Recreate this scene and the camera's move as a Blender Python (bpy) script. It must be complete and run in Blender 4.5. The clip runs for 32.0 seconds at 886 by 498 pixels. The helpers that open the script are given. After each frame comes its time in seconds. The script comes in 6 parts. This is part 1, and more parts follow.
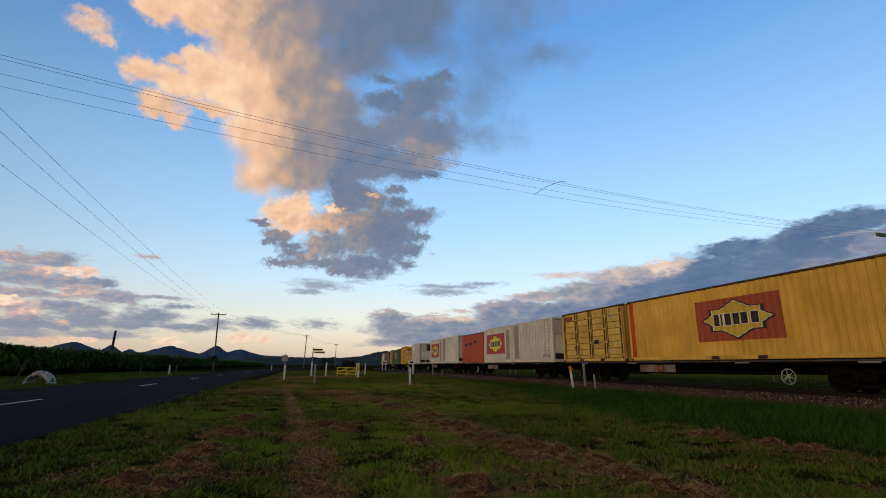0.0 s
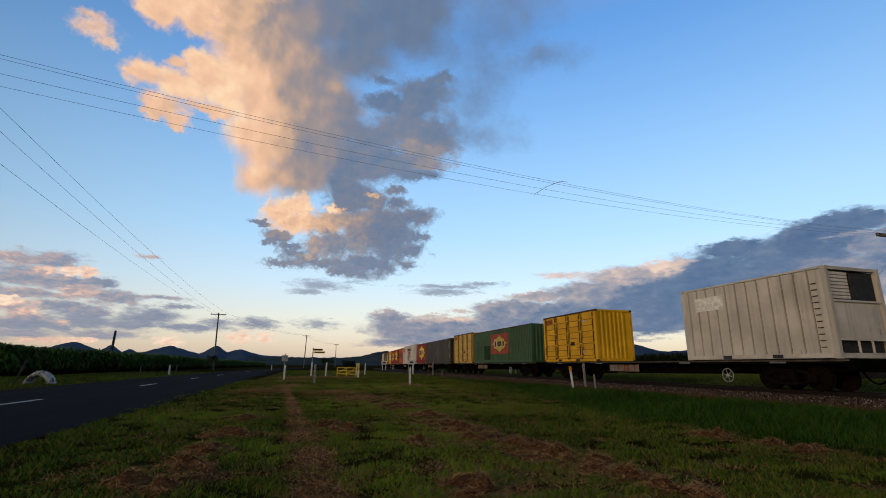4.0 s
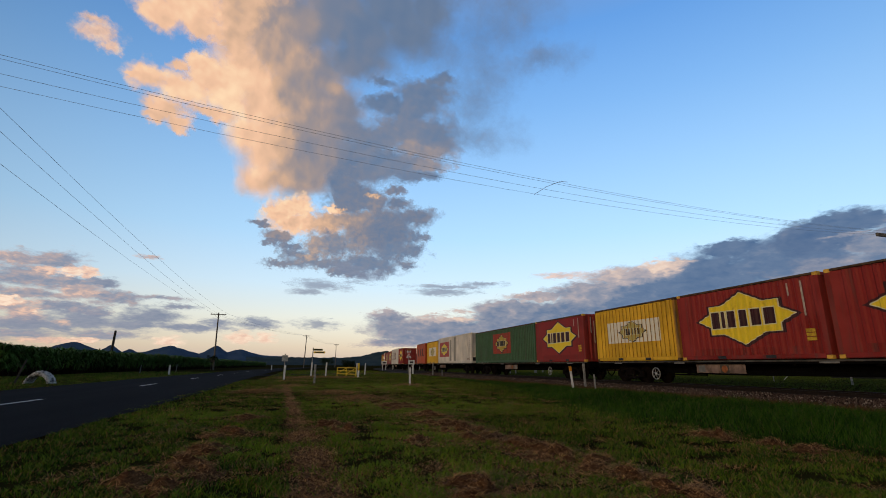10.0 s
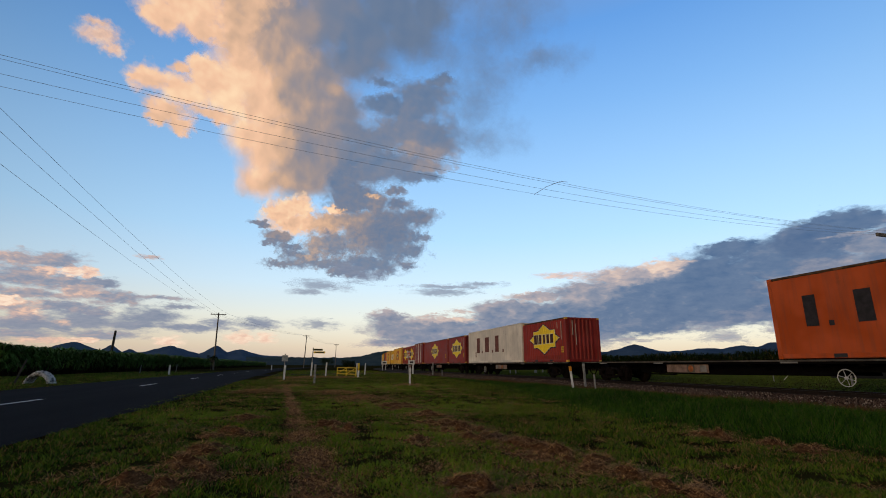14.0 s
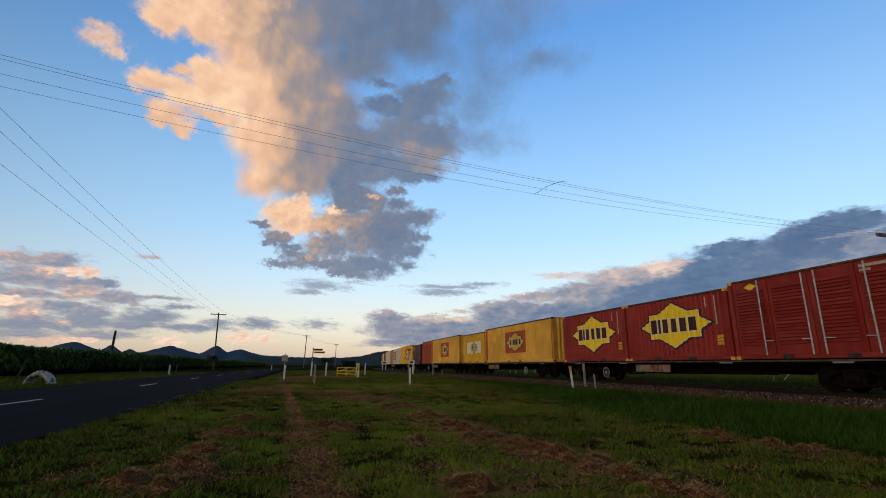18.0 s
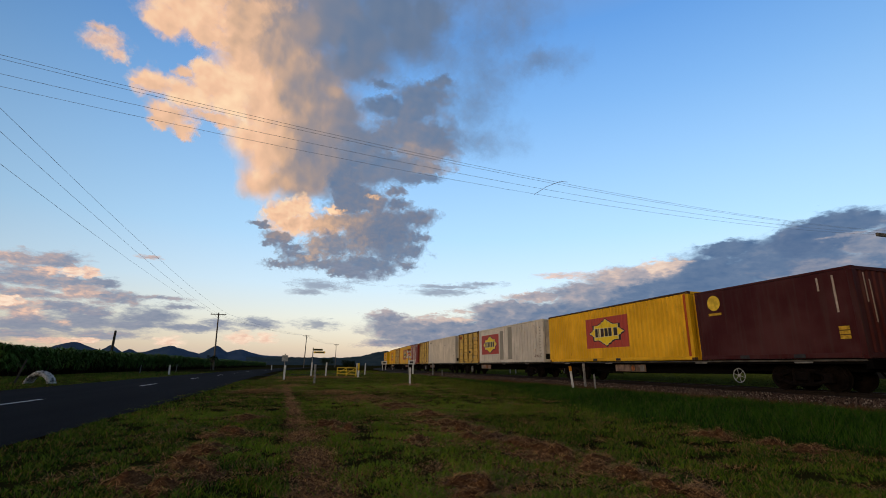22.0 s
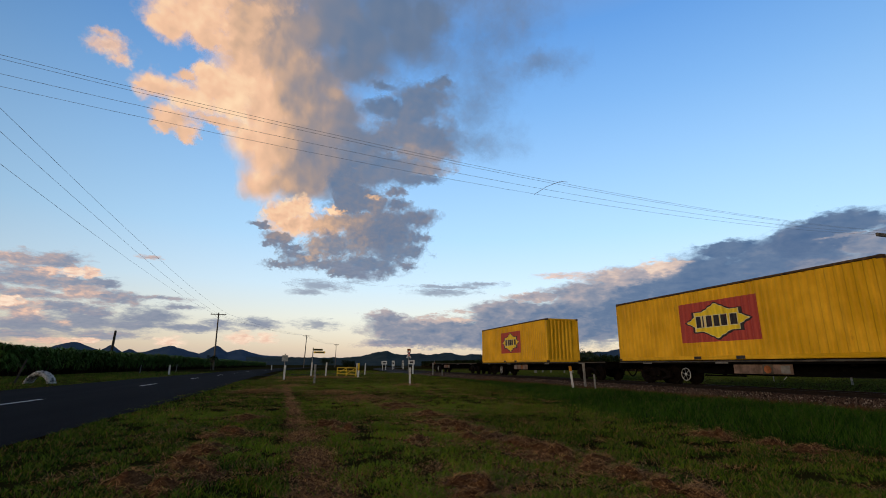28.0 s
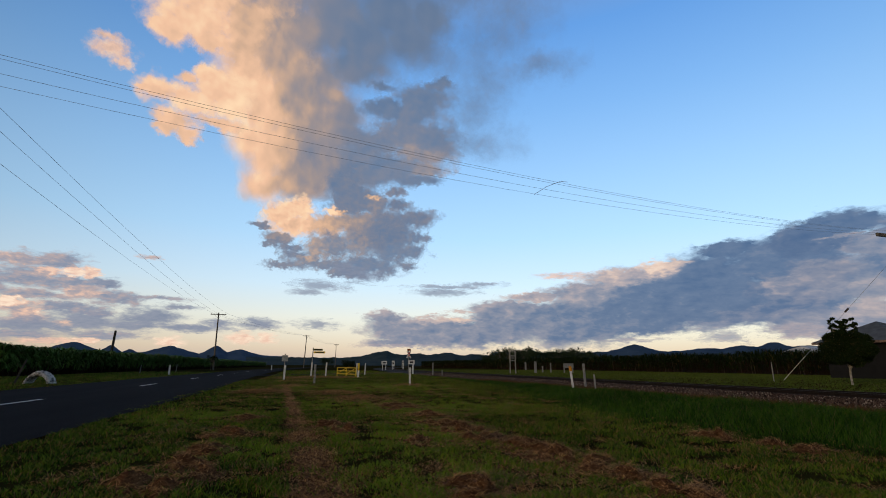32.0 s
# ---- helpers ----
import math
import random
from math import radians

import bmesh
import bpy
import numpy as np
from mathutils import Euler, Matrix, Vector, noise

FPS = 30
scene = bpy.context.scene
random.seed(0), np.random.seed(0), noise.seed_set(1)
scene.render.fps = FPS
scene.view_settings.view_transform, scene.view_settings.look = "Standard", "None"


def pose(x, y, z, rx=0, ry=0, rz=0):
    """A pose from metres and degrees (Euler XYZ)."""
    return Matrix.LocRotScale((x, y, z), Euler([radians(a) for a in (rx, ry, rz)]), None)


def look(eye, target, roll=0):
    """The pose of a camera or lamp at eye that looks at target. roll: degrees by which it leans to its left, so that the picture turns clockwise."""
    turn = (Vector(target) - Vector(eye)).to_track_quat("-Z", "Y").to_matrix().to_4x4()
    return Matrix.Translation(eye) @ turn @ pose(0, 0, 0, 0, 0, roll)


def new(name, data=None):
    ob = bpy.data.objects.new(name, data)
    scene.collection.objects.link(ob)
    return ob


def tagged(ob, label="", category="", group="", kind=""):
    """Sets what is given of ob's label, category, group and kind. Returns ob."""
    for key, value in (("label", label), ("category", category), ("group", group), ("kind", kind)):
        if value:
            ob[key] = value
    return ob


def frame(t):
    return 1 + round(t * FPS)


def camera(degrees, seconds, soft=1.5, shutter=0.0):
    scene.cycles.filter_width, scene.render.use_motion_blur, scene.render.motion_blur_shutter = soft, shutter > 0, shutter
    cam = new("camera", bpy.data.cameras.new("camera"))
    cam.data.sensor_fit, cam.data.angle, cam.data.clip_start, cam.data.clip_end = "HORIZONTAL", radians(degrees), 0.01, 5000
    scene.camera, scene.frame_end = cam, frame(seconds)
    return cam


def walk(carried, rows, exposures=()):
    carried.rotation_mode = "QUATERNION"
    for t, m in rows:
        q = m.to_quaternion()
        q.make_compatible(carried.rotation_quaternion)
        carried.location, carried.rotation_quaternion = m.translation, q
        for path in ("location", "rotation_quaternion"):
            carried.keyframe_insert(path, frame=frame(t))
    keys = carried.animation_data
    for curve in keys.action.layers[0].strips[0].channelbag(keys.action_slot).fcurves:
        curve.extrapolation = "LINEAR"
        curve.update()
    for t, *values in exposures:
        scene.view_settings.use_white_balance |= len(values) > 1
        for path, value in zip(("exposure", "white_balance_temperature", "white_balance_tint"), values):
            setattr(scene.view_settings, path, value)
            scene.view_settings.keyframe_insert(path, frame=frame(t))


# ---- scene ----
# A static roadside view across a level verge: the track runs along +Y, the road beside it, the train comes nearer along -Y.
cam = camera(86.7, 32.0, 0.95, 0.02)
VIEW = pose(0, 0, 1.0, 0, 0, -16.16) @ pose(0, 0, 0, 90 + 13.97, 0, 0) @ pose(0, 0, 0, 0, 0, 0.33)
walk(cam, [(0, VIEW), (32.0, VIEW)], [(0, 0.0), (32.0, 0.0)])

# ---- light ----
SUN_AZ, SUN_EL, GLOW_AZ = -120.0, 9.0, 30.0
world = bpy.data.worlds.new("dusk_sky")
scene.world = world
world.use_nodes = True
wn, wl = world.node_tree.nodes, world.node_tree.links
sky = wn.new("ShaderNodeTexSky")
sky.sky_type = "NISHITA"
sky.sun_disc = False
sky.sun_elevation, sky.sun_rotation = radians(SUN_EL), radians(SUN_AZ % 360)
sky.air_density, sky.dust_density, sky.ozone_density = 1.0, 0.8, 2.0
# the dusk gradient: peach on the horizon, pale, then deep blue, with lit cloud overhead
way = wn.new("ShaderNodeTexCoord").outputs["Generated"]
split = wn.new("ShaderNodeSeparateXYZ")
wl.new(way, split.inputs[0])
dusk = wn.new("ShaderNodeValToRGB")
wl.new(split.outputs[2], dusk.inputs[0])
STEPS = [(0.0, (0.44, 0.335, 0.325)), (0.035, (0.610, 0.475, 0.385)), (0.062, (0.675, 0.580, 0.480)), (0.095, (0.700, 0.675, 0.605)), (0.16, (0.555, 0.690, 0.800)), (0.26, (0.390, 0.622, 0.860)),
         (0.37, (0.292, 0.527, 0.832)), (0.50, (0.180, 0.405, 0.778)), (0.62, (0.100, 0.300, 0.710)), (0.78, (0.225, 0.265, 0.375)), (1.0, (0.360, 0.325, 0.325))]
while len(dusk.color_ramp.elements) < len(STEPS):
    dusk.color_ramp.elements.new(0.5)
for stop, (at, col) in zip(dusk.color_ramp.elements, STEPS):
    stop.position, stop.color = at, (*col, 1)
glow = wn.new("ShaderNodeVectorMath")
glow.operation = "DOT_PRODUCT"
wl.new(way, glow.inputs[0])
glow.inputs[1].default_value = (math.sin(radians(GLOW_AZ)), math.cos(radians(GLOW_AZ)), 0.0)
dim = wn.new("ShaderNodeMapRange")
dim.interpolation_type = "SMOOTHSTEP"
wl.new(glow.outputs["Value"], dim.inputs[0])
dim.inputs[1].default_value, dim.inputs[2].default_value = -0.15, 0.95
dim.inputs[3].default_value, dim.inputs[4].default_value = 0.22, 1.0
scaled = wn.new("ShaderNodeMix")
scaled.data_type, scaled.blend_type = "RGBA", "MULTIPLY"
scaled.inputs[0].default_value = 1.0
wl.new(dusk.outputs[0], scaled.inputs[6])
wl.new(dim.outputs[0], scaled.inputs[7])
air = wn.new("ShaderNodeMix")
air.data_type, air.blend_type = "RGBA", "ADD"
air.inputs[0].default_value = 0.06
wl.new(scaled.outputs[2], air.inputs[6])
wl.new(sky.outputs[0], air.inputs[7])
wl.new(air.outputs[2], wn["Background"].inputs[0])
wn["Background"].inputs[1].default_value = 1.0
sun = new("sun", bpy.data.lights.new("sun", "SUN"))
sun.data.energy, sun.data.angle, sun.data.color = 0.95, radians(12), (1.0, 0.72, 0.44)
az, el = radians(SUN_AZ), radians(SUN_EL)
sun.matrix_world = look((0, 0, 50), (-math.sin(az) * math.cos(el) * 10, -math.cos(az) * math.cos(el) * 10, 50 - 10 * math.sin(el)))

# ---- materials ----


class Nodes:
    """Short notation for node trees."""

    def __init__(self, mat):
        self.t = mat.node_tree
        self.n, self.l = self.t.nodes, self.t.links

    def put(self, sock, v):
        if isinstance(v, bpy.types.NodeSocket):
            self.l.new(v, sock)
        elif v is not None:
            sock.default_value = v

    def add(self, kind, ins=(), out=0, operation=None, use_clamp=False, interpolation_type=None, vector_type=None):
        nd = self.n.new(kind)
        if operation:
            nd.operation = operation
        if use_clamp:
            nd.use_clamp = True
        if interpolation_type:
            nd.interpolation_type = interpolation_type
        if vector_type:
            nd.vector_type = vector_type
        for i, v in (ins.items() if isinstance(ins, dict) else enumerate(ins)):
            self.put(nd.inputs[i], v)
        return nd.outputs[out]

    def math(self, op, a, b=None, c=None, clamp=False):
        return self.add("ShaderNodeMath", (a, b, c), operation=op, use_clamp=clamp)

    def vmath(self, op, a, b=None, out=0):
        return self.add("ShaderNodeVectorMath", (a, b), out, operation=op)

    def noise(self, co, scale, detail=4.0, rough=0.55, out=0):
        return self.add("ShaderNodeTexNoise", {"Vector": co, "Scale": scale, "Detail": detail, "Roughness": rough}, out)

    def ramp(self, v, lo, hi, a=0.0, b=1.0, smooth=True):
        return self.add("ShaderNodeMapRange", {0: v, 1: lo, 2: hi, 3: a, 4: b}, interpolation_type="SMOOTHSTEP" if smooth else "LINEAR")

    def mix(self, f, a, b, blend="MIX"):
        nd = self.n.new("ShaderNodeMix")
        nd.data_type, nd.blend_type = "RGBA", blend
        for s, v in zip((nd.inputs[0], nd.inputs[6], nd.inputs[7]), (f, a, b)):
            self.put(s, (*v, 1) if isinstance(v, tuple) and len(v) == 3 else v)
        return nd.outputs[2]

    def co(self, which="Object"):
        return self.n.new("ShaderNodeTexCoord").outputs[which]

    def rand(self):
        return self.n.new("ShaderNodeObjectInfo").outputs["Random"]

    def island(self):
        return self.n.new("ShaderNodeNewGeometry").outputs["Random Per Island"]

    def sep(self, v):
        nd = self.n.new("ShaderNodeSeparateXYZ")
        self.put(nd.inputs[0], v)
        return nd.outputs

    def bsdf(self, color, rough=0.6, metal=0.0, height=None, strength=0.3, dist=0.01, spec=0.5):
        b = self.n["Principled BSDF"]
        self.put(b.inputs["Base Color"], (*color, 1) if isinstance(color, tuple) and len(color) == 3 else color)
        self.put(b.inputs["Roughness"], rough)
        self.put(b.inputs["Metallic"], metal)
        self.put(b.inputs["Specular IOR Level"], spec)
        if height is not None:
            self.put(b.inputs["Normal"], self.add("ShaderNodeBump", {"Strength": strength, "Distance": dist, "Height": height}))


def material(name):
    m = bpy.data.materials.new(name)
    m.use_nodes = True
    return m, Nodes(m)


def painted_steel(name, col, rust=0.35, rough=0.5, dirt=0.5):
    """Old paint: faded patches, drips of rust and dirt, a little orange peel."""
    m, n = material(name)
    co = n.co()
    x, y, z = n.sep(co)
    r = n.rand()
    off = n.add("ShaderNodeCombineXYZ", (n.math("MULTIPLY", r, 37.0), n.math("MULTIPLY", r, 91.0), 0.0))
    cw = n.vmath("ADD", co, off)
    fade = n.noise(cw, 0.6, 3.0)
    tint = n.mix(n.ramp(fade, 0.35, 0.7), tuple(c * 0.82 for c in col), tuple(min(1, c * 1.08 + 0.015) for c in col))
    grime = n.ramp(n.noise(n.vmath("MULTIPLY", cw, (6.0, 6.0, 0.4)), 1.0, 6.0, 0.6), 0.46, 0.72, 0.0, dirt)
    tint = n.mix(grime, tint, (0.06, 0.05, 0.04))
    drip = n.noise(n.vmath("MULTIPLY", cw, (5.0, 5.0, 0.35)), 1.6, 6.0, 0.65)
    spots = n.noise(cw, 3.0, 7.0, 0.7)
    mask = n.math("MULTIPLY", n.ramp(n.math("ADD", n.math("MULTIPLY", drip, 0.55), n.math("MULTIPLY", spots, 0.45)), 0.57, 0.66), rust)
    tint = n.mix(mask, tint, (0.11, 0.045, 0.02))
    n.bsdf(tint, n.ramp(fade, 0.3, 0.7, rough - 0.08, rough + 0.2), 0.0, n.noise(cw, 9.0, 5.0), 0.15, 0.02, 0.10)
    return m


def plain(name, col, rough=0.6, metal=0.0, vary=0.3, scale=6.0, bump=0.2, spec=0.12):
    m, n = material(name)
    co = n.co()
    v = n.noise(n.vmath("ADD", co, n.add("ShaderNodeCombineXYZ", (n.math("MULTIPLY", n.rand(), 50.0), 0.0, 0.0))), scale, 5.0)
    n.bsdf(n.mix(n.ramp(v, 0.3, 0.72), tuple(c * (1 - vary) for c in col), tuple(min(1, c * (1 + vary * 0.6)) for c in col)), rough, metal, v, bump, 0.02, spec)
    return m


def leafy(name, a, b, dry=None, amount=0.15, rough=0.6, pale=()):
    """Blades and leaves: each one its own tone between a and b, some dry."""
    m, n = material(name)
    i = n.island()
    c = n.mix(n.math("POWER", i, 1.7), a, tuple(v * 1.25 for v in b))
    c = n.mix(n.ramp(n.noise(n.co(), 0.35, 3.0), 0.35, 0.7, 0.0, 0.5), c, tuple(v * 0.7 for v in a))
    for px, py, pr in pale:
        d = n.vmath("LENGTH", n.vmath("MULTIPLY", n.vmath("SUBTRACT", n.co(), (px, py, 0.0)), (1.0, 1.0, 0.0)), None, 1)
        c = n.mix(n.ramp(d, pr * 1.6, pr * 0.1, 0.0, 0.42), c, tuple(v * 1.6 for v in b))
    if dry:
        c = n.mix(n.math("LESS_THAN", n.math("FRACT", n.math("MULTIPLY", i, 17.3)), amount), c, dry)
    n.bsdf(c, rough, 0.0, spec=0.03)
    return m


PAINT = {
    "yellow": painted_steel("yellow_paint", (0.62, 0.35, 0.016), 0.45, 0.5, 0.28),
    "gold": painted_steel("faded_yellow_paint", (0.62, 0.345, 0.048), 0.5, 0.5, 0.16),
    "straw": painted_steel("weathered_pale_yellow_paint", (0.60, 0.375, 0.075), 0.95, 0.5, 0.34),
    "amber": painted_steel("fresh_yellow_paint", (0.68, 0.36, 0.006), 0.35, 0.5, 0.14),
    "red": painted_steel("red_paint", (0.225, 0.018, 0.013), 0.35),
    "maroon": painted_steel("maroon_paint", (0.052, 0.0072, 0.0072), 0.2, 0.5, 0.25),
    "orange": painted_steel("orange_paint", (0.40, 0.062, 0.008), 0.4, 0.5, 0.3),
    "green": painted_steel("green_paint", (0.040, 0.094, 0.044), 0.6),
    "dark": painted_steel("dark_olive_paint", (0.040, 0.031, 0.017), 0.2),
    "white": painted_steel("dirty_white_paint", (0.61, 0.545, 0.465), 0.65, 0.5, 0.22),
    "grey": painted_steel("light_grey_paint", (0.52, 0.47, 0.40), 0.4, 0.5, 0.22),
    "greypatch": plain("grey_repaint", (0.27, 0.245, 0.205), 0.7, 0, 0.12, 1.5),
    "faint": plain("faded_lettering", (0.42, 0.34, 0.28), 0.8, 0, 0.3, 9.0),
    # real rust on rods and castings; in gaps and grooves, shade put into colour
    "edge": plain("rust_wear_and_shade", (0.085, 0.05, 0.028), 0.85, 0, 0.6, 7.0),
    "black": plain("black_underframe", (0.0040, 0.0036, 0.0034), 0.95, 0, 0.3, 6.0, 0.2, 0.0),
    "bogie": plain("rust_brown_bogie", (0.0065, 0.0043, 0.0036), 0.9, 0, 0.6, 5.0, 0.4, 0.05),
    "rusty": plain("rusty_panel", (0.19, 0.125, 0.095), 0.85, 0, 0.5, 3.0),
    "plate": plain("pale_grey_plate", (0.17, 0.16, 0.145), 0.7, 0, 0.35, 4.0),
    "spoke": plain("dull_grey_iron", (0.40, 0.39, 0.37), 0.7, 0.0),
    "silver": plain("galvanised_steel", (0.55, 0.54, 0.52), 0.45, 0.6),
    "vent": plain("dark_grille", (0.03, 0.03, 0.032), 0.6),
    "chalk": plain("white_lettering", (0.75, 0.72, 0.65), 0.7),
    "ink": plain("black_lettering", (0.025, 0.022, 0.025), 0.7),
    "brownink": plain("brown_lettering", (0.13, 0.045, 0.035), 0.7),
    "yellowink": plain("yellow_lettering", (0.75, 0.50, 0.05), 0.7),
    "post": painted_steel("rust_eaten_post", (0.42, 0.20, 0.03), 1.0, 0.8, 0.9),
    "dkgreen": plain("dark_green_repaint", (0.018, 0.040, 0.016), 0.8, 0, 0.2, 2.0),
    "dullyellow": plain("dull_yellow_lettering", (0.50, 0.30, 0.03), 0.8, 0, 0.4, 12.0),
    "sill": plain("dusty_sill_edge", (0.075, 0.064, 0.052), 0.9, 0, 0.5, 2.5),
    # darker tones that put the shade of the corrugation valleys into colour
    "yellowseam": plain("yellow_valley_shade", (0.34, 0.17, 0.015), 0.9, 0, 0.5, 5.0),
    "greenseam": plain("green_valley_shade", (0.026, 0.050, 0.020), 0.9, 0, 0.4, 5.0),
    "flag": plain("orange_red_mark", (0.42, 0.085, 0.035), 0.7, 0, 0.3, 4.0),
    # brown that stands in for shade in the cooled walls' grooves
    "seam": plain("groove_shade_brown", (0.21, 0.165, 0.12), 0.9, 0, 0.5, 4.0),
    "rust_door": plain("rust_streaked_patch", (0.28, 0.09, 0.03), 0.8, 0, 0.5, 5.0),
}


def emblem(name, ground, star, edge, su, sv, rim=(0.60, 0.54, 0.34)):
    """A painted sign: an eight-pointed star with a pale line, a dark edge and six dark bars on a coloured field. UV runs from -1 to 1 across the field."""
    m, n = material(name)
    u, v, _ = n.sep(n.co("UV"))
    u, v = n.math("DIVIDE", u, su), n.math("DIVIDE", v, sv)
    au, av = n.math("ABSOLUTE", u), n.math("ABSOLUTE", v)
    d = n.math("MINIMUM", n.math("ADD", au, av), n.math("MAXIMUM", n.math("DIVIDE", au, 0.72), n.math("DIVIDE", av, 0.57)))
    # the dark edge is wider below and to the right, like a drop shadow in the sign's own paint
    su_, sv_ = n.math("ABSOLUTE", n.math("SUBTRACT", u, 0.025)), n.math("ABSOLUTE", n.math("ADD", v, 0.03))
    ds = n.math("MINIMUM", n.math("ADD", su_, sv_), n.math("MAXIMUM", n.math("DIVIDE", su_, 0.72), n.math("DIVIDE", sv_, 0.57)))
    wear = n.noise(n.co(), 2.5, 6.0, 0.65)
    c = n.mix(n.math("LESS_THAN", n.math("MINIMUM", n.math("SUBTRACT", d, 0.01), ds), 1.045), ground, edge)
    c = n.mix(n.math("LESS_THAN", d, 0.975), c, rim)
    c = n.mix(n.math("LESS_THAN", d, 0.945), c, star)
    for pad in (0.022, 0.0):
        stem = None
        for at, half in ((-0.575, 0.078), (-0.410, 0.036), (-0.235, 0.088), (0.005, 0.080), (0.250, 0.090), (0.510, 0.098)):
            k = n.math("LESS_THAN", n.math("ABSOLUTE", n.math("SUBTRACT", u, at)), half + pad)
            stem = k if stem is None else n.math("MAXIMUM", stem, k)
        block = n.math("MULTIPLY", stem, n.math("LESS_THAN", n.math("ADD", av, n.math("MULTIPLY", u, 0.03)), 0.30 + pad * 1.6))
        c = n.mix(block, c, rim if pad else edge)
    c = n.mix(n.ramp(wear, 0.52, 0.75, 0.0, 0.45), c, tuple(x * 0.45 for x in ground))
    n.bsdf(c, 0.6, 0.0, wear, 0.1, 0.01, 0.2)
    return m


YELLOW, INK = (0.72, 0.52, 0.02), (0.022, 0.018, 0.022)
EMBLEM = {
    "redpanel": emblem("emblem_on_red", (0.36, 0.050, 0.038), YELLOW, INK, 0.82, 0.88),
    "brownpanel": emblem("emblem_on_brown", (0.30, 0.06, 0.025), (0.50, 0.33, 0.04), INK, 0.82, 0.88),
    "greenpanel": emblem("emblem_on_old_red", (0.33, 0.045, 0.032), (0.46, 0.34, 0.05), INK, 0.82, 0.88),
    "whitepanel": emblem("emblem_on_white", (0.60, 0.56, 0.47), (0.36, 0.30, 0.09), INK, 0.50, 0.98),
    "star": emblem("emblem_star", (0.225, 0.018, 0.013), YELLOW, (0.04, 0.012, 0.014), 0.92, 0.92),
    "dimstar": emblem("faded_emblem_star", (0.28, 0.035, 0.022), (0.38, 0.27, 0.04), INK, 0.74, 0.86),
}

# ---- mesh helpers ----


class MB:
    """Collects vertices and faces for one mesh."""

    def __init__(self):
        self.v, self.f = [], []

    def poly(self, *pts):
        i = len(self.v)
        self.v += pts
        self.f.append(tuple(range(i, i + len(pts))))

    def box(self, x0, x1, y0, y1, z0, z1, c=0.0):
        """A box; c chamfers its long vertical and top edges a little."""
        i = len(self.v)
        if c:
            ring = lambda z, e: [(x0 + e, y0 + c + e * 0, z), (x0 + c, y0 + e, z), (x1 - c, y0 + e, z), (x1 - e, y0 + c, z),
                                 (x1 - e, y1 - c, z), (x1 - c, y1 - e, z), (x0 + c, y1 - e, z), (x0 + e, y1 - c, z)]
            self.v += ring(z0, 0) + ring(z1 - c, 0) + ring(z1, c)
            self.f.append(tuple(i + k for k in range(7, -1, -1)))
            for q in (0, 8):
                for k in range(8):
                    self.f.append((i + q + k, i + q + (k + 1) % 8, i + q + 8 + (k + 1) % 8, i + q + 8 + k))
            self.f.append(tuple(i + 16 + k for k in range(8)))
            return self
        self.v += [(x, y, z) for z in (z0, z1) for y in (y0, y1) for x in (x0, x1)]
        self.f += [tuple(i + k for k in q) for q in ((0, 2, 3, 1), (4, 5, 7, 6), (0, 1, 5, 4), (1, 3, 7, 5), (3, 2, 6, 7), (2, 0, 4, 6))]
        return self

    def tube(self, pts, r, sides=6, r2=None):
        """A round bar along the points, closed at both ends."""
        pts = [Vector(p) for p in pts]
        i0, m = len(self.v), len(pts)
        for k, p in enumerate(pts):
            d = (pts[min(k + 1, m - 1)] - pts[max(k - 1, 0)]).normalized()
            a = d.cross(Vector((0, 0, 1)) if abs(d.z) < 0.9 else Vector((1, 0, 0))).normalized()
            b = d.cross(a)
            rr = r if r2 is None else r + (r2 - r) * k / (m - 1)
            for s in range(sides):
                w = 2 * math.pi * s / sides
                self.v.append(tuple(p + (a * math.cos(w) + b * math.sin(w)) * rr))
        for k in range(m - 1):
            for s in range(sides):
                s2 = (s + 1) % sides
                self.f.append((i0 + k * sides + s, i0 + k * sides + s2, i0 + (k + 1) * sides + s2, i0 + (k + 1) * sides + s))
        self.f.append(tuple(i0 + s for s in range(sides)))
        self.f.append(tuple(i0 + (m - 1) * sides + s for s in range(sides - 1, -1, -1)))
        return self

    def disc_x(self, x0, x1, y, z, r, sides=20, hole=0.0):
        """A wheel-like disc with its axis along X."""
        i, k = len(self.v), sides
        prof = [(x0, hole), (x0, r), (x1, r), (x1, hole)]
        for x, q in prof:
            for s in range(k):
                w = 2 * math.pi * s / k
                self.v.append((x, y + q * math.cos(w), z + q * math.sin(w)))
        for a in range(3 if not hole else 4):
            for s in range(k):
                s2 = (s + 1) % k
                b = (a + 1) % 4
                self.f.append((i + a * k + s, i + a * k + s2, i + b * k + s2, i + b * k + s))
        return self

    def mesh(self, name, smooth=False):
        me = bpy.data.meshes.new(name)
        me.from_pydata(self.v, [], self.f)
        if smooth:
            me.polygons.foreach_set("use_smooth", [True] * len(me.polygons))
        me.update()
        return me


def put_mat(ob, mat):
    if not ob.data.materials:
        ob.data.materials.append(None)
    ob.material_slots[0].link = "OBJECT"
    ob.material_slots[0].material = mat
    return ob


def part(name, me, mat, parent=None, label="", at=None):
    """One mesh object under a thing or a part."""
    if isinstance(me, MB):
        me = me.mesh(name)
    ob = put_mat(new(name, me), mat)
    if parent is not None:
        ob.parent = parent
    if at is not None:
        ob.matrix_basis = at
    return tagged(ob, label)


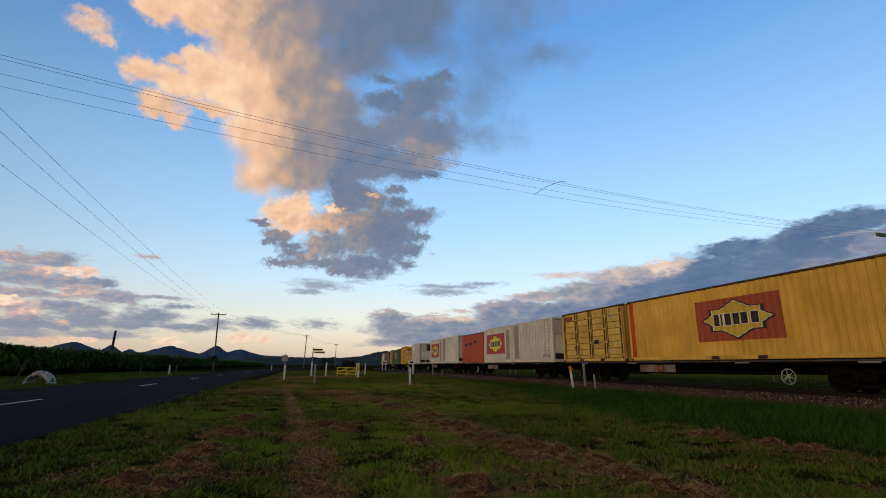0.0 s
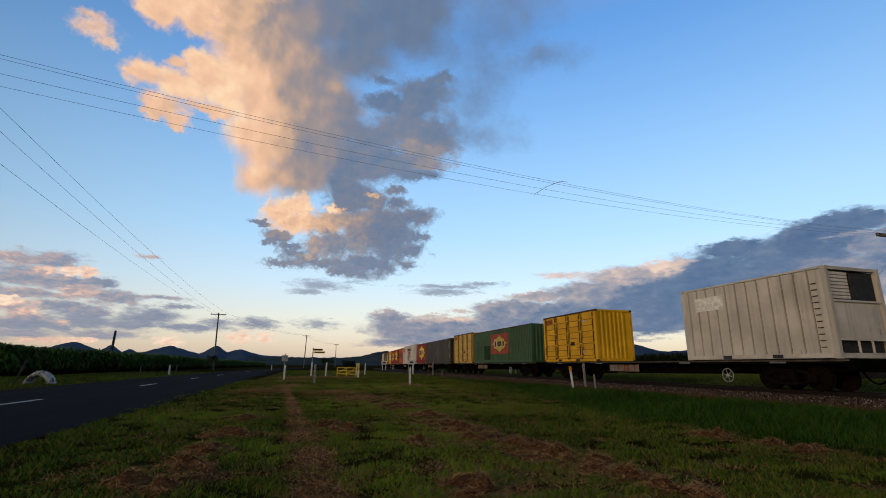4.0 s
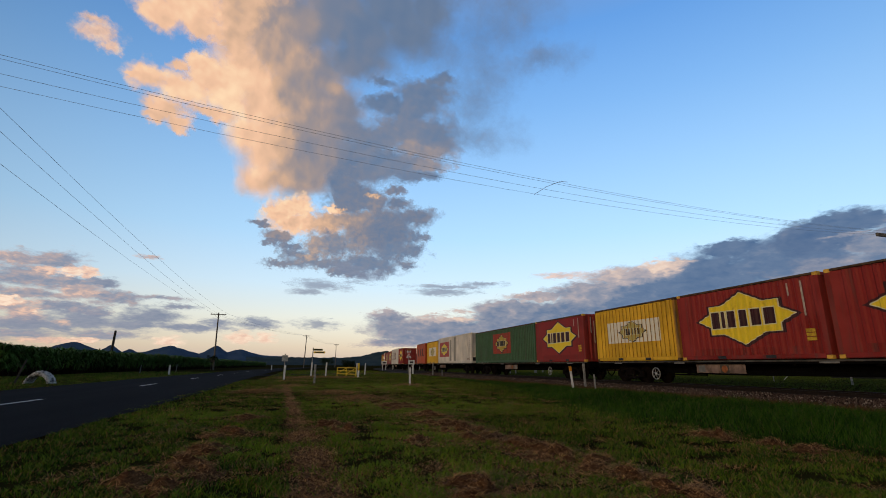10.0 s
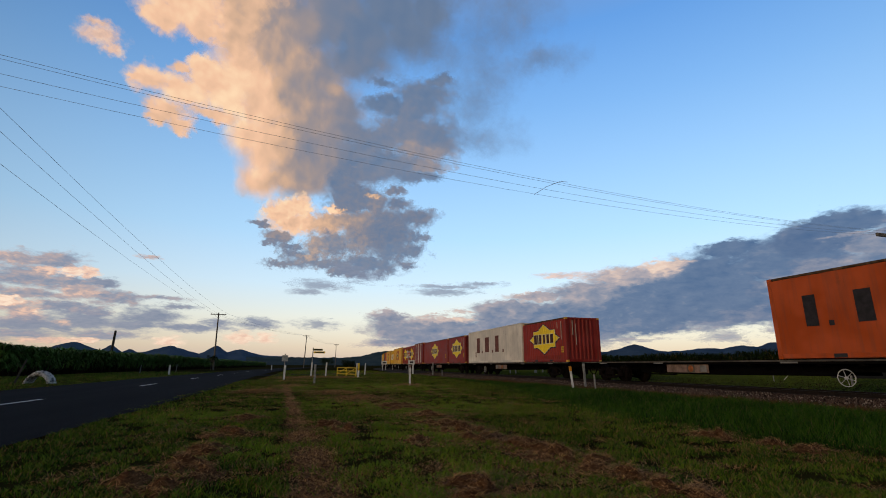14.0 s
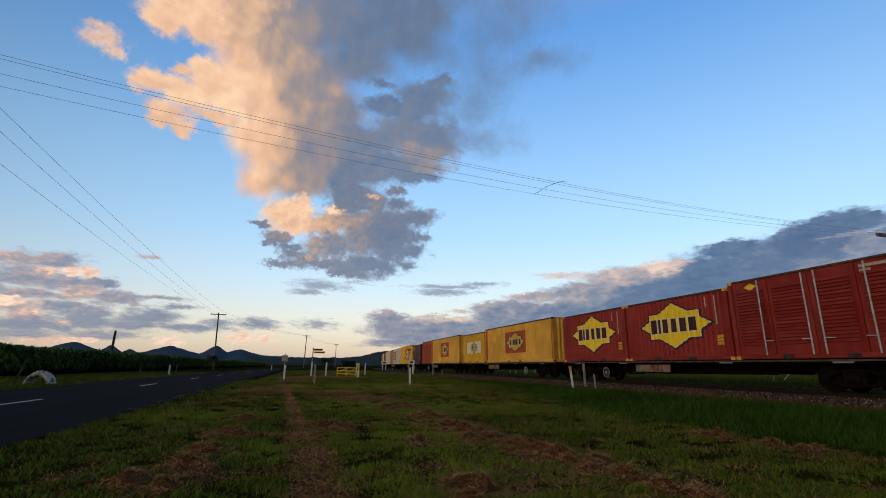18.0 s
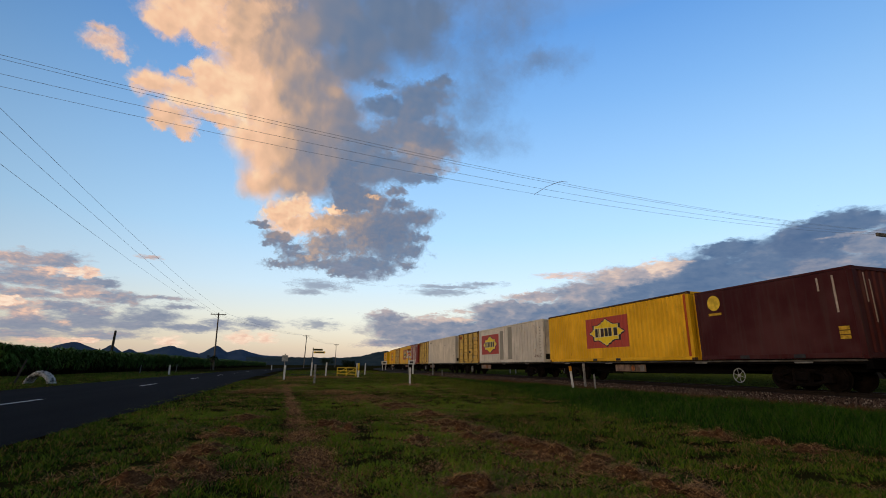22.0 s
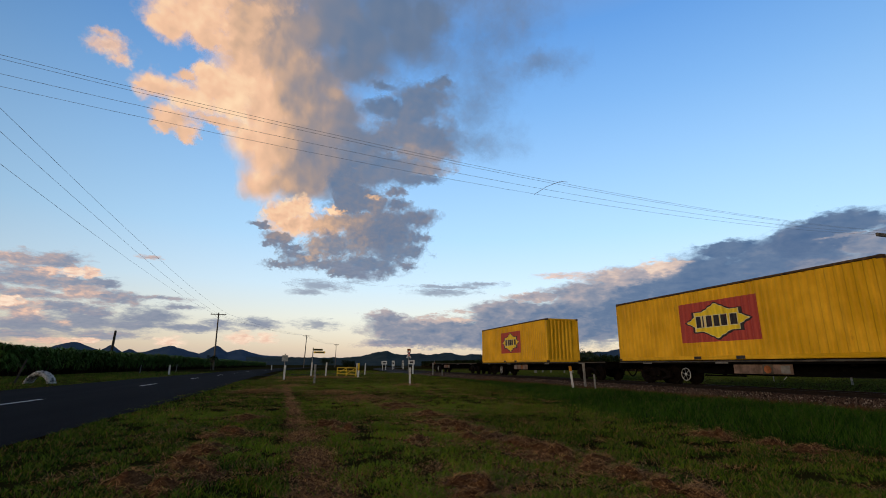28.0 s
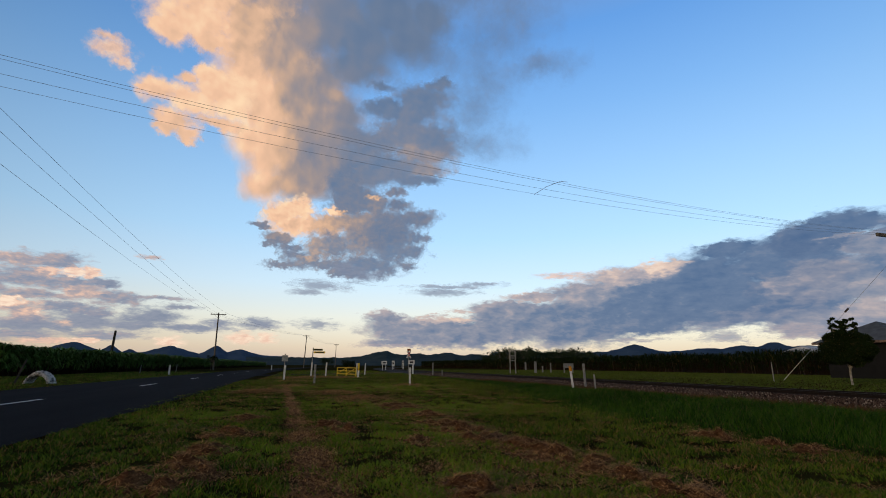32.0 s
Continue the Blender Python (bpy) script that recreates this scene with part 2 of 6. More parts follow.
def array_mesh(name, verts, faces, mat, smooth=False):
    """A mesh object from numpy arrays (faces all of one size)."""
    me = bpy.data.meshes.new(name)
    verts = np.asarray(verts, dtype=np.float32)
    faces = np.asarray(faces, dtype=np.int32)
    me.vertices.add(len(verts))
    me.vertices.foreach_set("co", verts.ravel())
    k = faces.shape[1]
    me.loops.add(faces.size)
    me.loops.foreach_set("vertex_index", faces.ravel())
    me.polygons.add(len(faces))
    me.polygons.foreach_set("loop_start", np.arange(0, faces.size, k, dtype=np.int32))
    if smooth:
        me.polygons.foreach_set("use_smooth", np.ones(len(faces), dtype=bool))
    me.update(calc_edges=True)
    return put_mat(new(name, me), mat)


# ---- the line of the track ----
TRACK_X, BEND_Y, BEND_R, RAIL_TOP = 16.84, 38.0, 775.0, 0.26


def track(s, side=0.0):
    """The place at s metres along the track, side metres to its right, and its turn in radians."""
    if s <= BEND_Y:
        return TRACK_X + side, s, 0.0
    a = (s - BEND_Y) / BEND_R
    r = BEND_R - side
    return TRACK_X + BEND_R - r * math.cos(a), BEND_Y + r * math.sin(a), a

# ---- ground, road, track ----
rng = np.random.default_rng(7)


def fade_noise(x, y, scale, seed=0.0):
    return np.array([noise.noise(Vector((a * scale + seed, b * scale - seed, seed))) for a, b in zip(np.ravel(x), np.ravel(y))]).reshape(np.shape(x))


# the trodden track across the verge, as a cubic of the distance
TROD = [float(c) for c in np.polyfit([3.5, 4.2, 6.6, 10.6, 13.6, 21.3, 32.0], [0.25, 0.2, 0.15, -0.03, -0.21, -0.53, -0.94], 3)]


def trod(y):
    return ((TROD[0] * y + TROD[1]) * y + TROD[2]) * y + TROD[3]


def ground_material():
    """Verge soil under the grass: mown green, paler worn patches, dry clippings and bare brown earth."""
    m, n = material("verge_turf")
    co = n.co()
    big = n.noise(co, 0.22, 4.0)
    mid = n.noise(co, 1.7, 6.0, 0.65)
    fine = n.noise(co, 28.0, 6.0, 0.7)
    c = n.mix(n.ramp(big, 0.35, 0.65), (0.020, 0.016, 0.004), (0.036, 0.028, 0.007))
    c = n.mix(n.ramp(mid, 0.54, 0.68, 0.0, 0.6), c, (0.075, 0.034, 0.011))
    x, y, _ = n.sep(co)
    mid_x = n.math("MULTIPLY_ADD", n.math("MULTIPLY_ADD", n.math("MULTIPLY_ADD", y, TROD[0], TROD[1]), y, TROD[2]), y, TROD[3])
    off = n.math("ABSOLUTE", n.math("SUBTRACT", n.math("ADD", x, n.math("MULTIPLY", n.math("SUBTRACT", mid, 0.5), 0.5)), mid_x))
    worn = n.math("MULTIPLY", n.ramp(off, 0.34, 0.10), n.math("MULTIPLY", n.ramp(y, 24.0, 9.0, 0.15, 1.0), n.ramp(y, 1.0, 3.0)))
    c = n.mix(n.math("MULTIPLY", worn, 0.9), c, (0.125, 0.060, 0.030))
    c = n.mix(n.ramp(fine, 0.35, 0.7), n.mix(0.55, c, (0.012, 0.014, 0.006)), c)
    n.bsdf(c, 1.0, 0.0, fine, 0.6, 0.04, 0.0)
    return m


xs = np.concatenate([[-4900, -1500, -600, -200, -80], np.arange(-40, 40, 1.0), [60, 100, 200, 600, 1500, 4900]])
ys = np.concatenate([[-4900, -1000, -300, -100, -40, -15], np.arange(0, 60, 1.0), [70, 90, 120, 160, 220, 300, 450, 700, 1500, 3000, 4900]])
gx, gy = np.meshgrid(xs, ys)
gz = -0.03 + 0.035 * fade_noise(gx, gy, 0.6) + 0.02 * fade_noise(gx, gy, 1.7, 3.1)
gz = np.where((gx < -2.5) & (gx > -11.6), np.minimum(gz, -0.02), gz)
gz = np.where((gy > 40) | (gx < -16) | (gx > 40), -0.05, gz)
idx = np.arange(gx.size).reshape(gx.shape)
quads = np.stack([idx[:-1, :-1], idx[:-1, 1:], idx[1:, 1:], idx[1:, :-1]], -1).reshape(-1, 4)
ground = array_mesh("ground", np.stack([gx, gy, gz], -1).reshape(-1, 3), quads, ground_material(), True)
tagged(ground, "flat mown grass verge with worn brown patches", "ground", kind="structure")


def asphalt():
    m, n = material("dark_asphalt")
    co = n.co()
    grit = n.noise(co, 55.0, 4.0, 0.7)
    wear = n.noise(n.vmath("MULTIPLY", co, (1.0, 0.07, 1.0)), 1.1, 4.0)
    c = n.mix(n.ramp(wear, 0.35, 0.7), (0.0075, 0.0082, 0.011), (0.013, 0.0138, 0.0165))
    c = n.mix(n.ramp(grit, 0.55, 0.75, 0.0, 0.5), c, (0.026, 0.026, 0.028))
    n.bsdf(c, n.ramp(wear, 0.3, 0.7, 0.95, 1.0), 0.0, grit, 0.5, 0.008, 0.015)
    return m


ASPHALT = asphalt()
LINE = plain("road_paint", (0.62, 0.62, 0.60), 0.7, 0, 0.35, 9.0)


def road_x(y):
    """The road's middle: straight beside the track, then drawing to the right with it."""
    return -7.1 - 0.02 * max(0, min(y, 45) - 20) + (max(0, y - 60) ** 2) / 1900.0


def ribbon(ys, left, right, z, wob=0.0):
    b = MB()
    for i, y in enumerate(ys):
        x = road_x(y)
        w = wob * noise.noise(Vector((y * 0.9, left, 0)))
        w2 = wob * noise.noise(Vector((y * 0.9, right, 7)))
        b.v += [(x + left + w, y, z), (x + right + w2, y, z)]
        if i:
            b.f.append((2 * i - 2, 2 * i - 1, 2 * i + 1, 2 * i))
    return b


road_ys = list(np.arange(-30, 60, 0.7)) + list(np.arange(60, 420, 6.0))
road = part("road", ribbon(road_ys, -3.6, 3.65, 0.0, 0.09), ASPHALT)
tagged(road, "dark asphalt country road with a broken centre line", "road", kind="structure")
for k, y0 in enumerate(np.arange(-10.2, 200, 12.0)):
    dash = ribbon([y0, y0 + 1, y0 + 2, y0 + 3.0], -0.06, 0.06, 0.006)
    part("centre_dash", dash, LINE, road)
GRAVEL = plain("pale_road_dust", (0.085, 0.048, 0.028), 0.95, 0, 0.4, 3.0, 0.5)


def branch(k0, k1, n):
    b = MB()
    for i, k in enumerate(np.linspace(k0, k1, n)):
        x, y, w = -6 + 29 * k, 50 + 33 * k ** 1.35, 4.2 - 1.5 * math.sin(k * 3.1)
        r1, r2 = 0.35 * noise.noise(Vector((k * 23, 1, 0))), 0.35 * noise.noise(Vector((k * 23, 9, 0)))
        b.v += [(x, y - w * 0.6 + r1, -0.010), (x - 1.5 * k, y + w * 0.8 + r2, -0.010)]
        if i:
            b.f.append((2 * i - 2, 2 * i, 2 * i + 1, 2 * i - 1))
    return b


tagged(part("side_road_mouth", branch(0, 0.30, 10), ASPHALT), "dark asphalt mouth of the side road", "road", kind="structure")
tagged(part("side_road", branch(0.30, 1, 26), GRAVEL), "dusty gravel side road leading over the level crossing", "road", kind="structure")

# ballast bed
BALLAST = plain("ballast_stone", (0.014, 0.009, 0.0075), 0.95, 0, 0.55, 14.0, 0.9)


def sweep(profile, s0, s1, step):
    b, k = MB(), len(profile)
    ss = np.arange(s0, s1 + 0.01, step)
    for i, s in enumerate(ss):
        for side_, z in profile:
            x, y, _ = track(s, side_)
            b.v.append((x, y, z))
        if i:
            for j in range(k - 1):
                a = (i - 1) * k + j
                b.f.append((a, a + 1, a + k + 1, a + k))
    return b


bed = part("ballast_bed", sweep([(-3.75, -0.05), (-3.0, 0.0), (-1.75, 0.10), (1.75, 0.10), (3.0, 0.0), (3.6, -0.05)], -480, 500, 4.0), BALLAST)
tagged(bed, "grey brown crushed stone ballast of the railway", "ballast", kind="structure")
RAILM = plain("brown_rail", (0.015, 0.010, 0.008), 0.8, 0.0, 0.3, 5.0)
SHINE = plain("worn_rail_head", (0.035, 0.028, 0.024), 0.6, 0.6, 0.2, 3.0)
rail_thing = new("railway_track")
tagged(rail_thing, "narrow gauge railway track of two rusty rails", "track", kind="structure")
for g in (-0.57, 0.57):
    prof = [(g - 0.06, 0.11), (g - 0.06, 0.125), (g - 0.01, 0.14), (g - 0.01, 0.215), (g - 0.034, 0.225), (g - 0.034, 0.252), (g - 0.028, RAIL_TOP)]
    prof += [(2 * g - a, z) for a, z in prof[::-1]]
    r = part("rail", sweep(prof, -480, 500, 4.0), RAILM, rail_thing)
    part("rail_head", sweep([(g - 0.026, RAIL_TOP + 0.003), (g + 0.026, RAIL_TOP + 0.003)], -40, 160, 4.0), SHINE, r)
sl = MB().box(-1.05, 1.05, -0.115, 0.115, 0.0, 0.13, 0.02).mesh("sleeper")
SLEEPER = plain("weathered_sleeper", (0.018, 0.013, 0.010), 0.9, 0, 0.4, 7.0)
for s in np.arange(-4, 135, 0.685):
    x, y, a = track(s)
    part("sleeper", sl, SLEEPER, rail_thing, at=pose(x, y, 0.005, 0, 0, -math.degrees(a)))
# loose stones on the near shoulder
k = 90000
st_s = rng.uniform(3, 60, k) ** 1.0
st_d = -rng.uniform(0.75, 3.9, k)
st_z = np.interp(st_d, [-3.9, -3.0, -1.75, -0.7], [-0.04, 0.0, 0.10, 0.10])
sz = rng.uniform(0.020, 0.044, k) * rng.choice([1.0, 1.0, 1.5], k)
px = np.array([track(a, b)[0] for a, b in zip(st_s, st_d)])
py = np.array([track(a, b)[1] for a, b in zip(st_s, st_d)])
dirs = np.array([(1, 0, 0), (-0.3, 0.9, 0), (-0.4, -0.85, 0.1), (0, 0, 1), (0.5, 0.6, 0.6)], float)
sv = np.stack([px, py, st_z], -1)[:, None, :] + dirs[None] * sz[:, None, None] * rng.uniform(0.6, 1.2, (k, 5, 1))
fi = np.array([(0, 4, 3), (4, 1, 3), (1, 2, 3), (2, 0, 3), (0, 1, 4)])
sf = (np.arange(k)[:, None, None] * 5 + fi[None]).reshape(-1, 3)
STONE, nn = material("loose_stone")
isl = nn.island()
tone = nn.mix(isl, (0.010, 0.006, 0.0042), (0.125, 0.075, 0.050))
nn.bsdf(nn.mix(nn.math("LESS_THAN", nn.math("FRACT", nn.math("MULTIPLY", isl, 23.7)), 0.12), tone, (0.30, 0.22, 0.155)), 0.95, spec=0.05)
tagged(array_mesh("ballast_stones", sv.reshape(-1, 3), sf, STONE), "loose grey and brown ballast stones beside the rails", "stones", kind="stuff")

# ---- grass ----
GREEN = leafy("mown_grass", (0.020, 0.045, 0.004), (0.158, 0.218, 0.018), (0.24, 0.13, 0.05), 0.13, 0.6, [(1.2, 4.6, 1.3), (1.7, 7.4, 1.4), (-0.6, 6.6, 0.7), (-1.8, 11.0, 1.3), (3.6, 12.5, 2.2), (1.0, 13.5, 1.6), (3.0, 24.0, 4.0)])
TALL = leafy("tall_grass", (0.005, 0.021, 0.002), (0.056, 0.120, 0.010), (0.12, 0.10, 0.04), 0.04)
HAY = leafy("dry_clippings", (0.24, 0.105, 0.036), (0.62, 0.32, 0.11), (0.06, 0.025, 0.011), 0.25)
SEDGE = leafy("reddish_weeds", (0.07, 0.026, 0.014), (0.15, 0.066, 0.030), (0.05, 0.05, 0.018), 0.35)


def blades(name, x, y, z, h, w, lean, mat, label, cat="grass"):
    """Grass as bent blades of three triangles; lean is how far the tip falls over, as a part of the height."""
    k = len(x)
    a = rng.uniform(0, 2 * math.pi, k)
    b = rng.uniform(0, 2 * math.pi, k)
    base = np.stack([x, y, z], -1)
    wd = np.stack([np.cos(a), np.sin(a), 0 * a], -1) * (w / 2)[:, None]
    ln = np.stack([np.cos(b), np.sin(b), 0 * b], -1) * (lean * h)[:, None]
    up = np.stack([0 * h, 0 * h, h], -1)
    v = np.stack([base - wd, base + wd, base + up * 0.6 + ln * 0.3 + wd * 0.8, base + up * 0.6 + ln * 0.3 - wd * 0.8, base + up * 0.97 + ln], 1)
    f = np.array([(0, 1, 2), (0, 2, 3), (3, 2, 4)])
    ob = array_mesh(name, v.reshape(-1, 3), (np.arange(k)[:, None, None] * 5 + f[None]).reshape(-1, 3), mat)
    return tagged(ob, label, cat, kind="stuff")


def scatter(k, x0, x1, y0, y1, p=2.0):
    """Random places, thicker towards y0."""
    y = y0 + (y1 - y0) * rng.uniform(0, 1, k) ** p
    return rng.uniform(x0, x1, k), y


# heaps of clippings left by the mower: x, y, radius
HEAPS = [(2.5, 8.5, 0.42), (2.6, 7.6, 0.40), (2.6, 6.85, 0.40), (2.85, 6.1, 0.36), (2.95, 5.47, 0.34), (3.0, 4.75, 0.32), (3.05, 4.15, 0.27), (3.1, 3.55, 0.25), (6.05, 6.15, 0.26), (6.1, 5.25, 0.22), (6.3, 4.85, 0.22),
         (-1.0, 8.1, 0.28), (-1.06, 6.65, 0.26), (-1.1, 5.7, 0.24), (-0.92, 5.3, 0.22), (-1.38, 5.05, 0.2), (-1.12, 4.85, 0.22), (0.68, 8.1, 0.3), (0.46, 9.0, 0.3), (1.9, 15.6, 0.8), (2.4, 12.4, 0.5),
         (2.6, 9.9, 0.45), (1.2, 44.0, 1.7), (1.6, 6.7, 0.2), (1.5, 4.1, 0.3), (-0.7, 40.0, 1.1), (-1.4, 20.5, 0.9), (-0.4, 26.0, 0.7), (3.2, 43.0, 1.3), (5.6, 25.7, 0.6), (-0.6, 33.0, 0.9), (1.3, 19.0, 0.7), (-0.95, 10.3, 0.3)]


def heaped(x, y):
    """How deep the clippings lie at a place, from 0 to 1."""
    d = np.zeros(np.shape(x))
    for cx, cy, r in HEAPS:
        d = np.maximum(d, np.exp(-(((x - cx) / r) ** 2 + ((y - cy) / (r * 1.3)) ** 2)))
    return d


def mound(x, y, d):
    return 0.12 * np.clip(d, 0, 0.9) * np.clip(0.40 + 1.6 * fade_noise(x, y, 5.5, 6.0), 0.0, 1.3)


mx_, my_ = np.meshgrid(np.arange(-2.2, 7.2, 0.05), np.arange(3.0, 14.0, 0.06))
md_ = heaped(mx_, my_)
idx = np.arange(mx_.size).reshape(mx_.shape)
quads = np.stack([idx[:-1, :-1], idx[:-1, 1:], idx[1:, 1:], idx[1:, :-1]], -1).reshape(-1, 4)
quads = quads[md_.ravel()[quads].min(1) > 0.12]
used, flat_q = np.unique(quads, return_inverse=True)
mz_ = mound(mx_.ravel()[used], my_.ravel()[used], md_.ravel()[used]) - 0.035
STRAW = plain("matted_clippings", (0.115, 0.053, 0.023), 1.0, 0, 0.6, 22.0, 1.0, 0.0)
tagged(array_mesh("matted_clippings", np.stack([mx_.ravel()[used], my_.ravel()[used], mz_], -1), flat_q.reshape(-1, 4), STRAW, True), "matted brown heaps of mown grass in windrows", "hay", kind="stuff")

hx, hy = scatter(560000, -3, 7.5, 3.0, 26, 1.6)
far_x, far_y = scatter(70000, -3.2, 7, 25, 48, 1.0)
hx, hy = np.concatenate([hx, far_x]), np.concatenate([hy, far_y])
near = heaped(hx, hy)
path = np.exp(-((hx - trod(hy)) / np.interp(hy, [3, 8, 11, 20], [0.30, 0.27, 0.17, 0.13])) ** 4) * np.clip(0.85 + 0.9 * fade_noise(hx, hy, 1.1, 8.0), 0.35, 1) * (hy < 27)
patch = np.clip(fade_noise(hx, hy, 1.3, 5.0) * 2.2 - 0.2, 0, 0.6) + 0.65 * np.exp(-((hx - 2.2) / 1.2) ** 2 - ((hy - 4.3) / 1.5) ** 2) + 0.3 * np.exp(-((hx - 2.4) / 0.8) ** 2 - ((hy - 11.5) / 3.5) ** 2)
keep = rng.uniform(0, 1, len(hx)) < np.clip(near ** 0.85 * 1.25 + path * 0.9 + patch * 0.55, 0, 1)
hx, hy, near, path = hx[keep], hy[keep], near[keep], path[keep]
hh = rng.uniform(0.006, 0.026, len(hx))
hz = mound(hx, hy, near) + np.where(near > 0.12, -0.035, -0.03) + 0.02 * rng.uniform(0, 1, len(hx))
blades("dry_grass_clippings", hx, hy, hz, hh, rng.uniform(0.0035, 0.008, len(hx)) * np.interp(hy, [5, 20, 45], [1, 2.2, 4.5]), rng.uniform(2.2, 6, len(hx)), HAY, "brown dry grass clippings strewn in swaths over the verge", "hay")

gxs, gys = [], []
for (k, x0, x1, y0, y1, p) in ((230000, -3.5, 7.5, 3.0, 12, 1.5), (110000, -3.75, 11, 12, 36, 1.4), (40000, -3.4, 9, -7, 3.2, 0.8), (70000, -22.3, -10.75, 18, 75, 1.3), (60000, -2.8, 13.0, 34, 95, 1.2)):
    a, b = scatter(k, x0, x1, y0, y1, p)
    gxs.append(a)
    gys.append(b)
ax, ay = np.concatenate(gxs), np.concatenate(gys)
thin = heaped(ax, ay) * np.clip(0.8 + 1.2 * fade_noise(ax, ay, 5.5, 6.0), 0.3, 1.0)
thin = np.maximum(thin, 1.06 * np.exp(-((ax - trod(ay) + 0.1 * fade_noise(ax, ay, 1.5, 1.0)) / np.interp(ay, [3, 8, 11, 20], [0.31, 0.28, 0.18, 0.13])) ** 4) * np.clip(0.85 + 0.9 * fade_noise(ax, ay, 1.1, 8.0), 0.2, 1) * (ay < 27))
tuft = fade_noise(ax, ay, 2.6, 9.0)
keep = (rng.uniform(0, 1, len(ax)) > thin * 0.95) & (ax < np.interp(ay, [-7, 3, 6, 9.5, 26, 40, 95], [6.8, 6.8, 5.9, 6.2, 10.9, 13, 15.5]) + rng.normal(0, 1, len(ax)) * np.interp(ay, [5, 12, 40], [0.2, 1.0, 1.8])) & (rng.uniform(-0.55, 0.5, len(ax)) < tuft * 1.5 + 0.2)
ax, ay, tuft = ax[keep], ay[keep], tuft[keep]
far = np.clip((ay - 5) / 25, 0, 1)
blades("mown_grass", ax, ay, np.full(len(ax), -0.04), rng.uniform(0.025, 0.07, len(ax)) * (1 + 0.9 * tuft), rng.uniform(0.006, 0.012, len(ax)) * (1 + 1.8 * far + 0.06 * np.clip(ay - 30, 0, 60)), rng.uniform(0.3, 1.3, len(ax)), GREEN, "short mown green grass of the verge")

tx, ty = scatter(300000, 5.0, 14.2, 2.8, 75, 1.9)
far_x, far_y = scatter(50000, 8.0, 17.0, 26, 85, 1.0)
tx, ty = np.concatenate([tx, far_x]), np.concatenate([ty, far_y])
edge = np.interp(ty, [3, 6, 9.5, 26, 50, 75], [6.8, 5.6, 5.5, 9.6, 12.2, 13.5])
keep = (tx > edge + 0.5 * fade_noise(tx, ty, 0.8, 2.0) + rng.normal(0, 0.45, len(tx)) * np.interp(ty, [4, 12, 25], [0.6, 1.6, 4.5])) & (tx < 13.6 + np.clip(ty - 38, 0, 99) ** 2 / 1550)
tx, ty, edge = tx[keep], ty[keep], edge[keep]
rise = np.clip((tx - edge) / 2.6, 0.10, 1) * (0.75 + 0.5 * fade_noise(tx, ty, 0.7, 4.0)) * np.interp(ty, [4, 15, 40], [1.0, 0.8, 0.6]) * np.interp(tx, [11.6, 12.8], [1.0, 0.35])
blades("tall_grass", tx, ty, np.full(len(tx), -0.05), rng.uniform(0.18, 0.46, len(tx)) * rise, rng.uniform(0.005, 0.0085, len(tx)) * np.interp(ty, [5, 40], [1, 2.8]), rng.uniform(0.2, 0.8, len(tx)), TALL, "uncut dark green grass along the ballast")
wx, wy = scatter(20000, 12.0, 13.7, 4, 34, 1.2)
blades("trackside_weeds", wx, wy, np.full(len(wx), -0.04), rng.uniform(0.06, 0.2, len(wx)), rng.uniform(0.007, 0.014, len(wx)), rng.uniform(0.2, 0.8, len(wx)), SEDGE, "reddish dry weeds at the foot of the ballast", "weeds")
fx, fy = rng.uniform(20.6, 72.5, 170000), 8 + 122 * rng.uniform(0, 1, 170000) ** 1.4
blades("far_lawn", fx, fy, np.full(len(fx), -0.05), rng.uniform(0.05, 0.10, len(fx)), rng.uniform(0.03, 0.055, len(fx)), rng.uniform(0.3, 1.0, len(fx)), leafy("lawn_grass", (0.040, 0.060, 0.008), (0.088, 0.118, 0.016), (0.11, 0.09, 0.04), 0.06), "mown lawn between the track and the cane")

# ---- sugar cane ----
CANE = leafy("cane_leaf", (0.006, 0.013, 0.003), (0.020, 0.034, 0.007), (0.10, 0.075, 0.03), 0.05)
YOUNG = leafy("young_cane_leaf", (0.040, 0.092, 0.018), (0.130, 0.215, 0.045), (0.10, 0.08, 0.03), 0.05)
STALK = leafy("cane_stalk", (0.014, 0.008, 0.005), (0.030, 0.016, 0.010), (0.09, 0.07, 0.05), 0.05)
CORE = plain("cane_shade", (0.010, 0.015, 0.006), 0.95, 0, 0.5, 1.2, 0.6)


